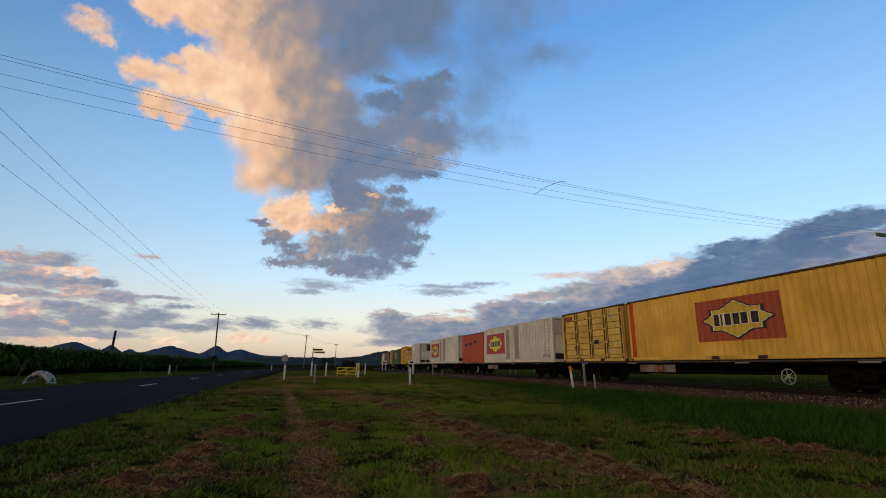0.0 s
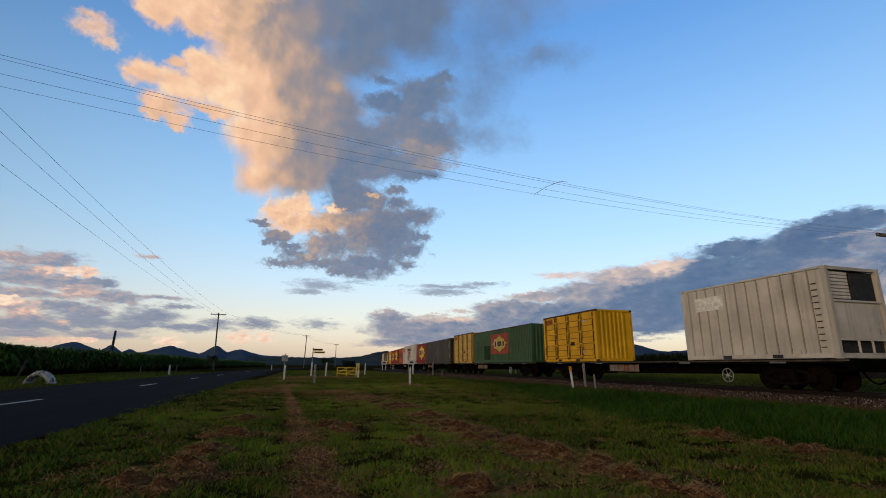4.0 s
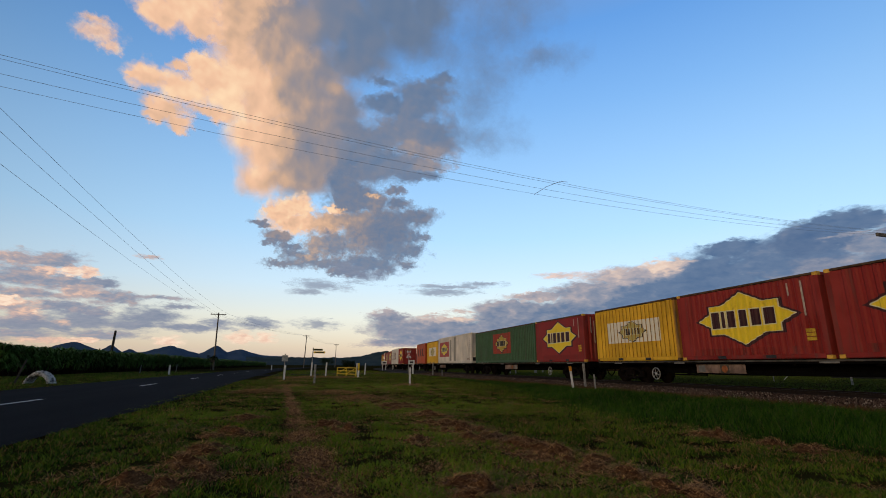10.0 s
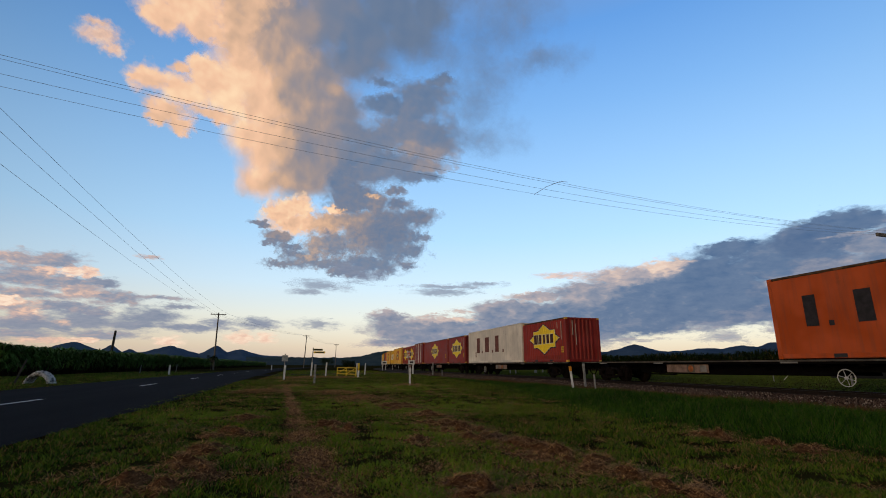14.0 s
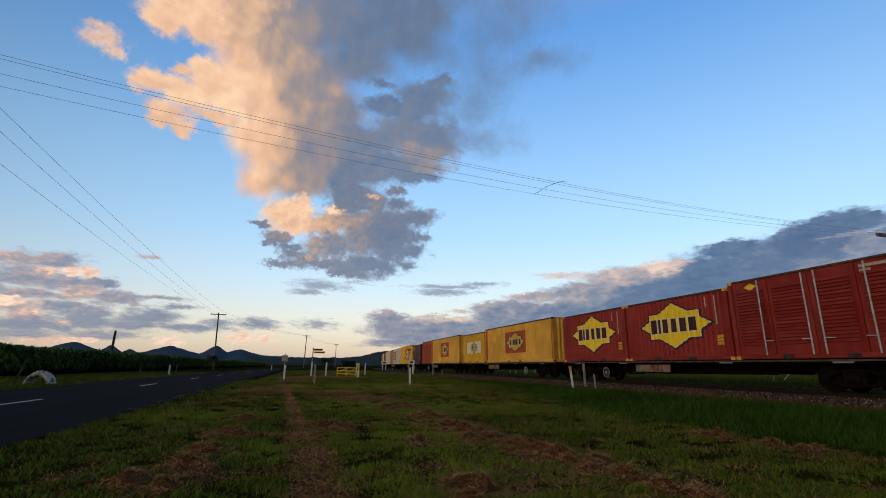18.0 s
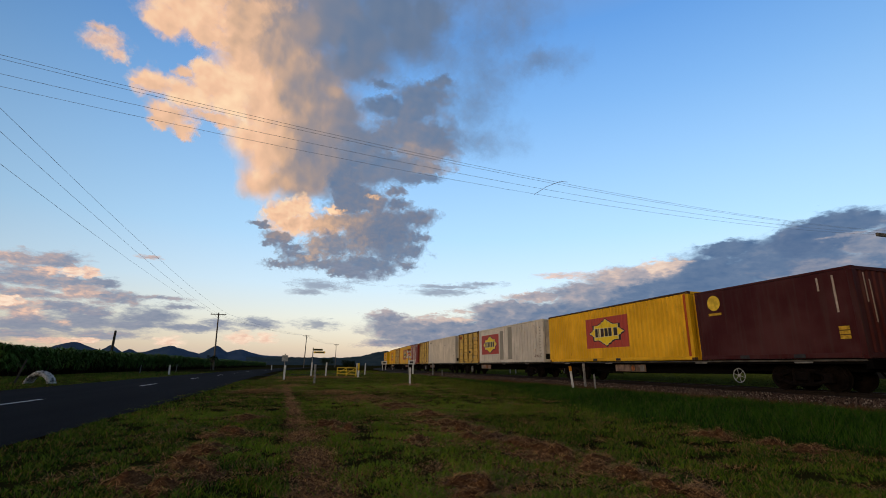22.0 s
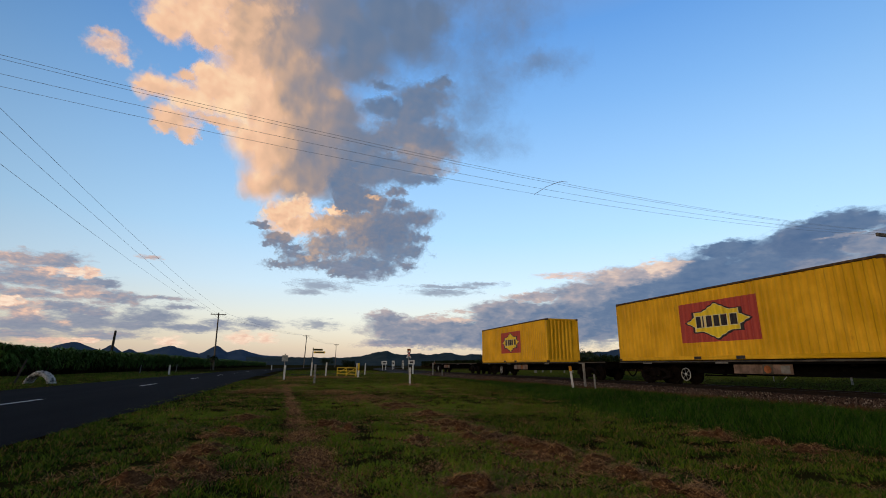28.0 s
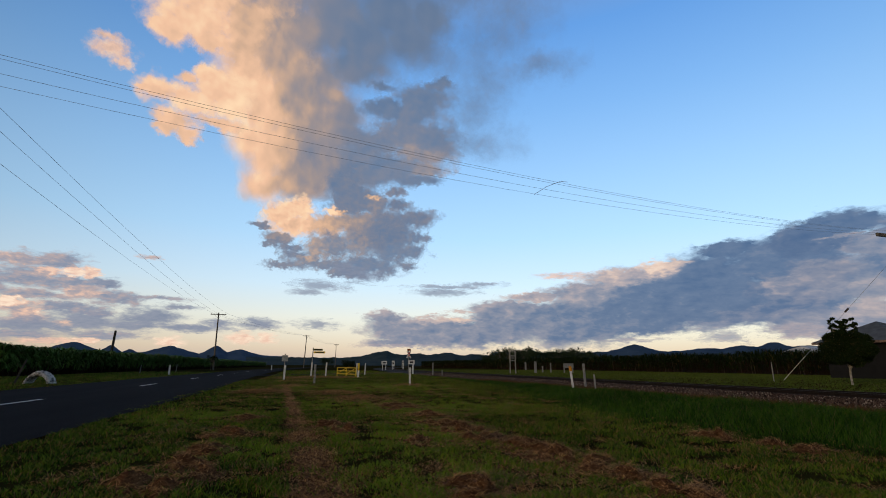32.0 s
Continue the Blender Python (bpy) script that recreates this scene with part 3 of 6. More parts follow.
def cane_field(name, x0, x1, y0, y1, height, front, k, label, leaf):
    """A block of sugar cane: a solid inner mass, stalks and long drooping leaves along its open sides and over its top."""
    thing = tagged(new(name), label, "cane field", kind="structure")
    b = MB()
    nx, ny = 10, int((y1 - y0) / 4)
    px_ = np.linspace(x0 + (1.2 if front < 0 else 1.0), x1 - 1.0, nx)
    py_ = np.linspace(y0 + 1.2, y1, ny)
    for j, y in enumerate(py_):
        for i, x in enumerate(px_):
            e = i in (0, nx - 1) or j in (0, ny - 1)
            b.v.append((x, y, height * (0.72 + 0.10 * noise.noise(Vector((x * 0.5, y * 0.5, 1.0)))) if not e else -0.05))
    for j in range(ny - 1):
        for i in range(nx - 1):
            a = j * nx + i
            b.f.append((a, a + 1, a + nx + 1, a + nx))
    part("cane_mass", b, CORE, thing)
    # leaves: mostly on the open face, the rest over the top
    m1 = int(k * 0.62)
    fy = y0 + (y1 - y0) * rng.uniform(0, 1, k) ** 1.7
    inset = np.where(np.arange(k) < m1, np.abs(rng.normal(0, 0.55, k)), rng.uniform(0, min(26, x1 - x0 - 1), k))
    fx = (x1 - inset) if front > 0 else (x0 + inset)
    m2 = int(k * 0.12)
    near_x = rng.uniform(x0, x1, m2)
    fx[:m2], fy[:m2] = near_x, y0 + np.abs(rng.normal(0, 0.5, m2))
    hgt = height * (1 + 0.16 * fade_noise(fx, fy, 0.12, 8.0) + 0.10 * fade_noise(fx, fy, 0.6, 3.0))
    zb = np.where(np.arange(k) < m1, rng.uniform(0.12, 0.86, k) * hgt, rng.uniform(0.55, 0.82, k) * hgt)
    ln = rng.uniform(0.7, 1.5, k)
    a = rng.uniform(0, 2 * math.pi, k)
    w = rng.uniform(0.025, 0.05, k) * np.interp(fy - y0, [0, 150], [1.2, 3.2])
    base = np.stack([fx, fy, zb], -1)
    out = np.stack([np.cos(a), np.sin(a), 0 * a], -1)
    sd = np.stack([-np.sin(a), np.cos(a), 0 * a], -1) * w[:, None]
    up = np.array([0, 0, 1.0])
    lnc = ln[:, None]
    dr = rng.uniform(-0.15, 0.55, k)[:, None]
    top = (hgt * 1.04)[:, None]
    p1 = base + out * lnc * 0.22 + up * lnc * 0.5
    p2 = base + out * lnc * 0.5 + up * lnc * (0.62 - dr * 0.3)
    p3 = base + out * lnc * 0.85 + up * lnc * (0.6 - dr)
    for p in (p1, p2, p3):
        p[:, 2] = np.minimum(p[:, 2], top[:, 0] + rng.uniform(-0.3, 0.2, k))
    v = np.stack([base - sd * 0.6, base + sd * 0.6, p1 + sd, p1 - sd, p2 + sd * 0.8, p2 - sd * 0.8, p3], 1)
    f = np.array([(0, 1, 2), (0, 2, 3), (3, 2, 4), (3, 4, 5), (5, 4, 6)])
    ob = array_mesh("cane_leaves", v.reshape(-1, 3), (np.arange(k)[:, None, None] * 7 + f[None]).reshape(-1, 3), leaf)
    ob.parent = thing
    tagged(ob, "long drooping green cane leaves", kind="stuff")
    m = int(k * 0.12)
    sy = y0 + (y1 - y0) * rng.uniform(0, 1, m) ** 1.7
    sx = (x1 - np.abs(rng.normal(0, 0.5, m))) if front > 0 else (x0 + np.abs(rng.normal(0, 0.5, m)))
    sh = rng.uniform(0.45, 0.7, m) * height
    sw = rng.uniform(0.016, 0.03, m) * np.interp(sy - y0, [0, 150], [1, 2.5])
    lean = rng.normal(0, 0.12, (m, 2))
    q = np.stack([np.stack([sx - sw, sy, 0 * sx - 0.05], -1), np.stack([sx + sw, sy, 0 * sx - 0.05], -1),
                  np.stack([sx + sw + lean[:, 0], sy + lean[:, 1], sh], -1), np.stack([sx - sw + lean[:, 0], sy + lean[:, 1], sh], -1),
                  np.stack([sx, sy + sw * 1.7, 0 * sx - 0.05], -1), np.stack([sx + lean[:, 0], sy + lean[:, 1] + sw * 1.7, sh], -1)], 1)
    f = np.array([(0, 1, 2, 3), (1, 4, 5, 2), (4, 0, 3, 5)])
    ob = array_mesh("cane_stalks", q.reshape(-1, 3), (np.arange(m)[:, None, None] * 6 + f[None]).reshape(-1, 4), STALK)
    ob.parent = thing
    tagged(ob, "brown leafless cane stalks at the field's edge", kind="stuff")
    return thing


cane_field("cane_field_1", -62, -22.5, 46, 330, 2.3, 1, 60000, "tall green sugar cane beyond the road", YOUNG)
# out of view, added so that its cane keeps low sun off the verge
cane_field("cane_field_sun_block", -75, -27.5, -110, 44.5, 2.3, 1, 9000, "unseen sugar cane added beside the road to block the low sun", YOUNG)
cane_field("cane_field_2", 73, 130, 30, 300, 3.7, -1, 42000, "tall dark green sugar cane beyond the railway", CANE)

# ---- far hills ----


def hill_material(name, a, b):
    m, n = material(name)
    co = n.co()
    v = n.noise(co, 0.012, 6.0, 0.65)
    n.bsdf(n.mix(n.ramp(v, 0.35, 0.65), a, b), 1.0, 0.0, v, 0.5, 12.0, 0.0)
    return m


def ridge(name, dist, bumps, base_el, a0, a1, mat, label, rough=0.05, seed=0.0):
    """A range of hills round the plain: each bump is (bearing, height in degrees, half width)."""
    azs = np.arange(a0, a1, 0.18)
    rows = []
    for a in azs:
        e = base_el
        for c, h, w in bumps:
            e = max(e, base_el + h * math.exp(-abs((a - c) / w) ** 1.7)) + 0.0
        e += rough * (noise.noise(Vector((a * 1.3, seed, 0))) + 0.5 * noise.noise(Vector((a * 4.1, seed, 2))))
        rows.append(max(e, 0.1))
    b, k = MB(), 6
    for i, (a, e) in enumerate(zip(azs, rows)):
        top = dist * math.tan(radians(e)) + 1
        for j in range(k):
            q = j / (k - 1)
            d = dist * (0.86 + 0.14 * q) + 25 * noise.noise(Vector((a * 0.8, q * 3, seed)))
            z = -2 + (top + 2) * (0.15 * q + 0.85 * q * q) * (1 + 0.12 * (1 - q) * noise.noise(Vector((a * 1.9, q * 4, seed + 5))))
            if j == k - 1:
                d, z = dist, top
            b.v.append((d * math.sin(radians(a)), d * math.cos(radians(a)), z))
        b.v.append((dist * 1.08 * math.sin(radians(a)), dist * 1.08 * math.cos(radians(a)), -2))
        k2 = k + 1
        if i:
            for j in range(k2 - 1):
                p = (i - 1) * k2 + j
                b.f.append((p, p + k2, p + k2 + 1, p + 1))
    ob = part(name, b.mesh(name, True), mat)
    return tagged(ob, label, "hills", kind="structure")


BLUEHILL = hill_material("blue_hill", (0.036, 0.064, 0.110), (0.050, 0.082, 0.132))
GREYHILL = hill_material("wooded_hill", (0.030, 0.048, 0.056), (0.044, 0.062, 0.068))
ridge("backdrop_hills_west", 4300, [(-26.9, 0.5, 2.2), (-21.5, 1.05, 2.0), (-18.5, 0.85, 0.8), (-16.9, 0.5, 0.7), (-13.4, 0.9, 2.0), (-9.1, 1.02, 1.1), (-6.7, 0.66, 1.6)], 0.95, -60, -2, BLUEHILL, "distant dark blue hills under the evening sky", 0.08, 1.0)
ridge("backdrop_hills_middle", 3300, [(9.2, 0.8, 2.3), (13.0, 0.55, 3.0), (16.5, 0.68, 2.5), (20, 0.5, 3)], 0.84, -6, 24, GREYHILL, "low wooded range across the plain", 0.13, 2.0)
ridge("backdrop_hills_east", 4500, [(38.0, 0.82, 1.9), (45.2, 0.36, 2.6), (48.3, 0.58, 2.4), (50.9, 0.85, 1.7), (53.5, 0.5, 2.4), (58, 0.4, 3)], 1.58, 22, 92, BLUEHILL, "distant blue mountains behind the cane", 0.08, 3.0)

# ---- trees ----
BARK = plain("grey_bark", (0.12, 0.10, 0.085), 0.9, 0, 0.4, 9.0, 0.8)
PALEBARK = plain("pale_bark", (0.30, 0.27, 0.23), 0.9, 0, 0.5, 9.0, 0.8)
LEAF = leafy("dark_leaf", (0.006, 0.012, 0.003), (0.016, 0.028, 0.007), (0.05, 0.045, 0.02), 0.05)
FARLEAF = leafy("far_leaf", (0.018, 0.030, 0.014), (0.036, 0.052, 0.022), None)


def tree(name, x, y, h, spread, low, leaves, leaf, label, bark=BARK, seed=1, twigs=0, fill=0):
    """Tapered trunk, forking limbs, and a crown of clumps of single leaves."""
    r = np.random.default_rng(seed)
    thing = tagged(new(name), label, "tree")
    thing.location = (x, y, -0.05)
    b = MB().tube([(0, 0, 0), (0.05, 0.03, low * 0.6), (0.02, -0.05, low * 1.3), (0.1, 0.05, h * 0.6)], 0.019 * h, 8, 0.010 * h)
    part("trunk", b, bark, thing)
    clumps = []
    limbs = MB()
    for i in range(14):
        a, q = r.uniform(0, 6.28), r.uniform(0.0, 1.0)
        z0 = low * 0.8 + (h * 0.5 - low * 0.8) * q
        rad = spread * r.uniform(0.45, 0.95) * (1 - 0.4 * q)
        tip = (rad * math.cos(a), rad * math.sin(a), z0 + (h - z0) * r.uniform(0.15, 0.75))
        limbs.tube([(0.03, 0, z0), (tip[0] * 0.5, tip[1] * 0.5, z0 + (tip[2] - z0) * 0.65), tip], 0.018 * h, 5, 0.004 * h)
        clumps.append((*tip, spread * r.uniform(0.22, 0.42)))
    for i in range(10):
        a, q = r.uniform(0, 6.28), r.uniform(0, 1) ** 0.5
        rad = spread * 0.75 * q
        zc = low + (h - low) * r.uniform(0.25, 0.85) * (1 - 0.35 * q)
        clumps.append((rad * math.cos(a), rad * math.sin(a), zc, spread * r.uniform(0.25, 0.42)))
    for i in range(fill):
        d = Vector(r.normal(0, 1, 3)).normalized() * r.uniform(0.2, 0.8)
        clumps.append((d.x * spread * 0.95, d.y * spread * 0.95, (low + h) / 2 + d.z * (h - low) / 2, spread * r.uniform(0.26, 0.40)))
    for i in range(twigs):
        a = r.uniform(0, 6.28)
        rad = spread * r.uniform(0.05, 0.75)
        base = Vector((rad * 0.8 * math.cos(a), rad * 0.8 * math.sin(a), h * 0.75))
        tip = base + Vector((r.uniform(-0.3, 0.3), r.uniform(-0.3, 0.3), h * r.uniform(0.26, 0.42)))
        limbs.tube([base, tip], 0.012, 4, 0.004)
        for q in (0.45, 0.75, 1.0):
            clumps.append((*(base.lerp(tip, q)), 0.10))
    part("limbs", limbs, bark, thing)
    c = np.array(clumps)
    wgt = c[:, 3] ** 2
    which = r.choice(len(c), leaves, p=wgt / wgt.sum())
    d = r.normal(0, 1, (leaves, 3))
    d *= (r.uniform(0.25, 1.0, leaves) ** 0.5 / np.linalg.norm(d, axis=1))[:, None]
    ctr = c[which, :3] + d * c[which, 3:4] * np.array([1, 1, 0.85])
    ctr[:, 2] = np.maximum(ctr[:, 2], low * 0.55 + r.uniform(0, 0.4, leaves))
    u = r.normal(0, 1, (leaves, 3))
    u /= np.linalg.norm(u, axis=1)[:, None]
    w = np.cross(u, r.normal(0, 1, (leaves, 3)))
    w /= np.linalg.norm(w, axis=1)[:, None]
    s = r.uniform(0.6, 1.3, leaves)[:, None] * leaf
    v = np.stack([ctr - u * s, ctr + w * s * 0.45, ctr + u * s, ctr - w * s * 0.45], 1)
    ob = array_mesh("crown", v.reshape(-1, 3), np.arange(leaves * 4).reshape(-1, 4), LEAF if leaf < 0.2 else FARLEAF)
    ob.parent = thing
    return thing


tree("garden_tree", 32.85, 21.95, 3.5, 1.42, 1.15, 80000, 0.06, "low dense dark tree with bare twigs above its crown", PALEBARK, 4, 26, 30)
for i, (a, d, h, sp) in enumerate([(23.0, 420, 15, 8), (24.0, 415, 17, 8), (24.9, 430, 16, 9), (25.9, 420, 17, 8), (26.9, 410, 15, 8), (27.8, 430, 14, 7), (29.6, 440, 15, 8), (30.6, 450, 17, 9), (31.6, 440, 16, 8), (32.6, 430, 13, 7), (22.2, 430, 12, 7), (28.7, 440, 15, 8), (33.6, 430, 13, 8), (23.5, 460, 17, 9), (25.4, 470, 18, 9), (26.4, 470, 17, 9), (27.4, 470, 16, 9), (29.1, 480, 15, 9), (30.1, 480, 16, 9), (31.1, 480, 17, 9), (32.1, 470, 15, 9), (34.6, 440, 11, 8), (35.6, 450, 10, 8), (21.4, 430, 10, 7)]):
    tree("far_tree", d * math.sin(radians(a)), d * math.cos(radians(a)), h * 1.12, sp, h * 0.2, 800, 0.75, "far dark tree standing above the cane", BARK, 20 + i)
tree("far_tree", 300 * math.sin(radians(2.8)), 300 * math.cos(radians(2.8)), 5.5, 4.5, 1.0, 700, 0.4, "far dark tree beside the road", BARK, 51)
tree("roadside_shrub", 110 * math.sin(radians(5.2)), 110 * math.cos(radians(5.2)), 2.2, 1.9, 0.4, 900, 0.16, "round dark shrub behind the yellow gate", BARK, 52)
tree("roadside_shrub", -16.2, 98.0, 2.7, 1.3, 1.9, 300, 0.14, "scrubby bush around the foot of the power pole", BARK, 53)

# ---- power lines ----
POLE = plain("grey_timber_pole", (0.14, 0.12, 0.10), 0.9, 0, 0.4, 5.0)
DARKPOLE = plain("dark_timber_pole", (0.045, 0.04, 0.036), 0.9, 0, 0.4, 5.0)
WIRE = plain("dull_aluminium_wire", (0.34, 0.37, 0.42), 0.6, 0.2)
PALEGLAZE = plain("pale_glazed_insulator", (0.55, 0.55, 0.54), 0.3, 0, 0.1)
CERAMIC = plain("brown_insulator", (0.07, 0.05, 0.04), 0.4)


def power_pole(x, y, h, turn, arm=2.6, lean=0.0):
    thing = tagged(new("power_pole"), "grey timber power pole with one crossarm and insulators", "power pole", "power poles")
    thing.matrix_basis = pose(x, y, 0, 0, lean, turn)
    part("shaft", MB().tube([(0, 0, -0.1), (0, 0, h * 0.5), (0, 0, h)], 0.17, 10, 0.11), POLE, thing)
    part("crossarm", MB().box(-arm / 2, arm / 2, -0.13, -0.03, h - 0.42, h - 0.28, 0.015), POLE, thing)
    for s in (-1, 1):
        part("brace", MB().tube([(s * 0.08, -0.1, h - 1.0), (s * arm * 0.28, -0.1, h - 0.42)], 0.02, 4), POLE, thing)
    for q in (-0.46, -0.16, 0.46):
        ins = MB().tube([(q * arm, -0.08, h - 0.28), (q * arm, -0.08, h - 0.2), (q * arm, -0.08, h - 0.1)], 0.05, 8, 0.03)
        part("insulator", ins, PALEGLAZE, thing)
    return thing


def wire(a, b, sag, r=0.010, k=24):
    a, b = Vector(a), Vector(b)
    return MB().tube([a.lerp(b, t) - Vector((0, 0, sag * 4 * t * (1 - t))) for t in np.linspace(0, 1, k + 1)], r, 4)


def cable(a, b, sag, r=0.010, label="thin dull power line wire"):
    return tagged(part("power_line_wire", wire(a, b, sag, r), WIRE), label, "wire", "power line wires")


P1, P2, P3 = (-15.97, 99.2, 10.7), (0.5, 168.0, 10.9), (15.0, 235.0, 10.9)
power_pole(*P1, 6, 2.75, -1.0)
power_pole(*P2, -13, 2.4, 1.5)
power_pole(*P3, -13, 2.4)
for o in (-1.26, -0.44, 1.26):
    cable((P1[0] + o, P1[1], 10.6), (P2[0] + o, P2[1], 10.8), 0.8, 0.012)
    cable((P2[0] + o, P2[1], 10.8), (P3[0] + o, P3[1], 10.8), 0.8, 0.014)
cable((P1[0] - 1.26, 99.2, 10.6), (-13.0, -8, 11.3), 1.15, 0.010)
cable((P1[0] - 0.44, 99.2, 10.6), (-11.04, -8, 11.3), 1.15, 0.010)
cable((P1[0] + 1.26, 99.2, 10.6), (-10.4, -8, 11.3), 1.15, 0.010)
R1 = (39.0, 21.6)
for o, dz in ((0.0, 0.0), (-0.15, 0.08), (1.0, -0.1), (2.0, -0.15)):
    cable((-34.0, 11.0 + o, 11.7 + dz), (R1[0] - 0.2 * o, R1[1] + 0.35 * o, 10.3 + 0.4 * dz), 2.05, 0.006, label="thin power line wire crossing over the verge")
far_pole = tagged(new("power_pole"), "power pole with a short crossarm beside the house", "power pole", "power poles")
far_pole.matrix_basis = pose(40.4, 21.9, 0, 0, 0, 0)
part("shaft", MB().tube([(0, 0, -0.1), (0, 0, 10.9)], 0.17, 10, 0.12), POLE, far_pole)
part("crossarm", MB().box(-2.45, 1.2, -0.07, 0.07, 9.98, 10.22, 0.015), POLE, far_pole)
stay = tagged(new("stay_wire"), "slanting stay wire with an insulator and a pale guard tube", "wire")
sa, sb = Vector((38.6, 31.0, 0.0)), Vector((40.3, 22.0, 9.2))
part("wire", MB().tube([sa, sb], 0.012, 5), WIRE, stay)
part("insulator", MB().tube([sa.lerp(sb, 0.56), sa.lerp(sb, 0.575), sa.lerp(sb, 0.59)], 0.07, 8), CERAMIC, stay)
part("guard", MB().tube([sa, sa.lerp(sb, 0.21)], 0.024, 8), plain("pale_guard", (0.55, 0.52, 0.45), 0.7), stay, "pale plastic guard tube")
stump = tagged(new("timber_post"), "bare dark timber pole standing in the cane", "pole")
stump.matrix_basis = pose(-24.0, 72.0, 0, 0, 1.5, 0)
part("shaft", MB().tube([(0, 0, 0), (0, 0, 2.6), (0, 0, 5.25)], 0.17, 9, 0.14), DARKPOLE, stump)
# loose jumper between two of the wires
part_j = tagged(part("wire_jumper", MB().tube([(9.79, 18.61, 8.76), (10.2, 18.1, 9.02), (10.6, 17.6, 9.12), (10.9, 17.48, 9.08)], 0.012, 4), WIRE), "short loose jumper between two wires", "wire")

# ---- posts and signs on the verge ----
WHITE = plain("white_post_paint", (0.62, 0.61, 0.58), 0.75, 0, 0.3, 8.0)
YELLOWP = plain("yellow_gate_paint", (0.60, 0.42, 0.03), 0.7, 0, 0.3, 6.0)
GREYP = plain("grey_post", (0.24, 0.23, 0.21), 0.85, 0, 0.35, 8.0)
REDREF = plain("red_reflector", (0.55, 0.05, 0.03), 0.4)


def guide_post(x, y, h, w=0.10, lean=0.0, mat=WHITE, label="white roadside guide post", flash=False, name="guide_post"):
    thing = tagged(new(name), label, "post", "roadside posts")
    thing.matrix_basis = pose(x, y, -0.06, 0, lean, 0)
    part("shaft", MB().box(-w / 2, w / 2, -0.03, 0.03, 0, h + 0.06, 0.012), mat, thing)
    if flash:
        part("reflector", MB().box(-w * 0.35, w * 0.35, -0.038, -0.0305, h - 0.2, h - 0.06), REDREF, thing)
    return thing


guide_post(-1.17, 35.9, 1.0, 0.14, 1.2, label="stout white post at the roadside ditch", flash=False)
guide_post(-12.76, 54.4, 0.94, 0.16)
guide_post(5.66, 25.84, 0.9, 0.10, 0, label="white sign post on the verge", flash=False)
guide_post(12.24, 20.22, 1.02, 0.10, -6.5, label="leaning white marker post with an orange top", name="marker_post")
guide_post(13.45, 21.1, 1.15, 0.12, -2.0, GREYP, "weathered grey timber post", False, "timber_post")
guide_post(11.56, 17.39, 0.69, 0.06, -3.5, GREYP, "thin grey stake in the grass", False, "stake")
guide_post(16.2 - 2.9, 59.0, 1.35, 0.16, 0, WHITE, "white marker post beside the track", False, "marker_post")
guide_post(13.6, 50.6, 1.32, 0.12, 0, GREYP, "grey timber post beside the track", False, "timber_post")
guide_post(13.6, 47.0, 0.62, 0.08, 0, GREYP, "short pale stake beside the track", False, "stake")
guide_post(-14.6, 31.2, 1.25, 0.09, 15, DARKPOLE, "leaning dark steel picket", False, "steel_picket")
guide_post(4.69, 42.1, 1.18, 0.14, 0, YELLOWP, "yellow and white gate post", False, "gate_post")
part("white_base", MB().box(-0.074, 0.074, -0.036, 0.036, 0.05, 0.62), WHITE, bpy.data.objects["gate_post"], "white painted lower half")
guide_post(0.74, 29.0, 1.04, 0.12, 0, GREYP, "grey timber post on the verge", False, "timber_post")
for x, y in ((0.85, 47.0), (2.2, 47.5), (6.0, 56.0), (6.9, 55.5), (-5.5, 96.0)):
    guide_post(x, y, 1.25 if y < 90 else 0.9, 0.13, 2.0)
for x, y, h in ((-17.5, 62.0, 0.9), (-17.0, 76.0, 1.0)):
    guide_post(x, y, h, 0.09, 3, GREYP, "pale stake beside the cane", False, "stake")
for x, y, h, w in ((59.8, 123, 2.1, 0.5), (35.8, 70.1, 1.75, 0.42), (40.7, 77, 1.06, 0.25), (41.5, 75.5, 1.6, 0.2), (34.5, 28.5, 1.4, 0.05)):
    guide_post(x, y, h, w, 0, GREYP, "weathered grey timber fence post", False, "fence_post")
boardthing = tagged(new("rail_board"), "grey weathered board on two posts", "board")
part("plank", MB().box(42.0, 43.8, 71.9, 72.0, 0.75, 1.5, 0.02), GREYP, boardthing)
for q in (42.1, 43.7):
    part("post", MB().box(q - 0.08, q + 0.08, 72.01, 72.15, -0.05, 1.5, 0.015), GREYP, boardthing)
# orange band of the leaning marker
part("orange_top", MB().box(-0.054, 0.054, -0.034, 0.034, 0.86, 1.085), plain("orange_band", (0.55, 0.22, 0.02), 0.6), bpy.data.objects["marker_post"], "orange reflective top")

gate = tagged(new("yellow_gate"), "low yellow steel barrier gate of welded bars", "gate")
ga, gb = Vector((3.35, 48.6, 0)), Vector((4.75, 44.6, 0))
for q in np.linspace(0, 1, 3):
    p = ga.lerp(gb, q)
    part("upright", MB().tube([p + Vector((0, 0, -0.05)), p + Vector((0, 0, 0.80))], 0.05, 8), YELLOWP, gate)
for z in (0.2, 0.48, 0.76):
    part("bar", MB().tube([ga + Vector((0, 0, z)), gb + Vector((0, 0, z))], 0.04, 6), YELLOWP, gate)
for q in (0.0, 0.5):
    part("diagonal", MB().tube([ga.lerp(gb, q) + Vector((0, 0, 0.2)), ga.lerp(gb, q + 0.5) + Vector((0, 0, 0.76))], 0.025, 6), YELLOWP, gate)

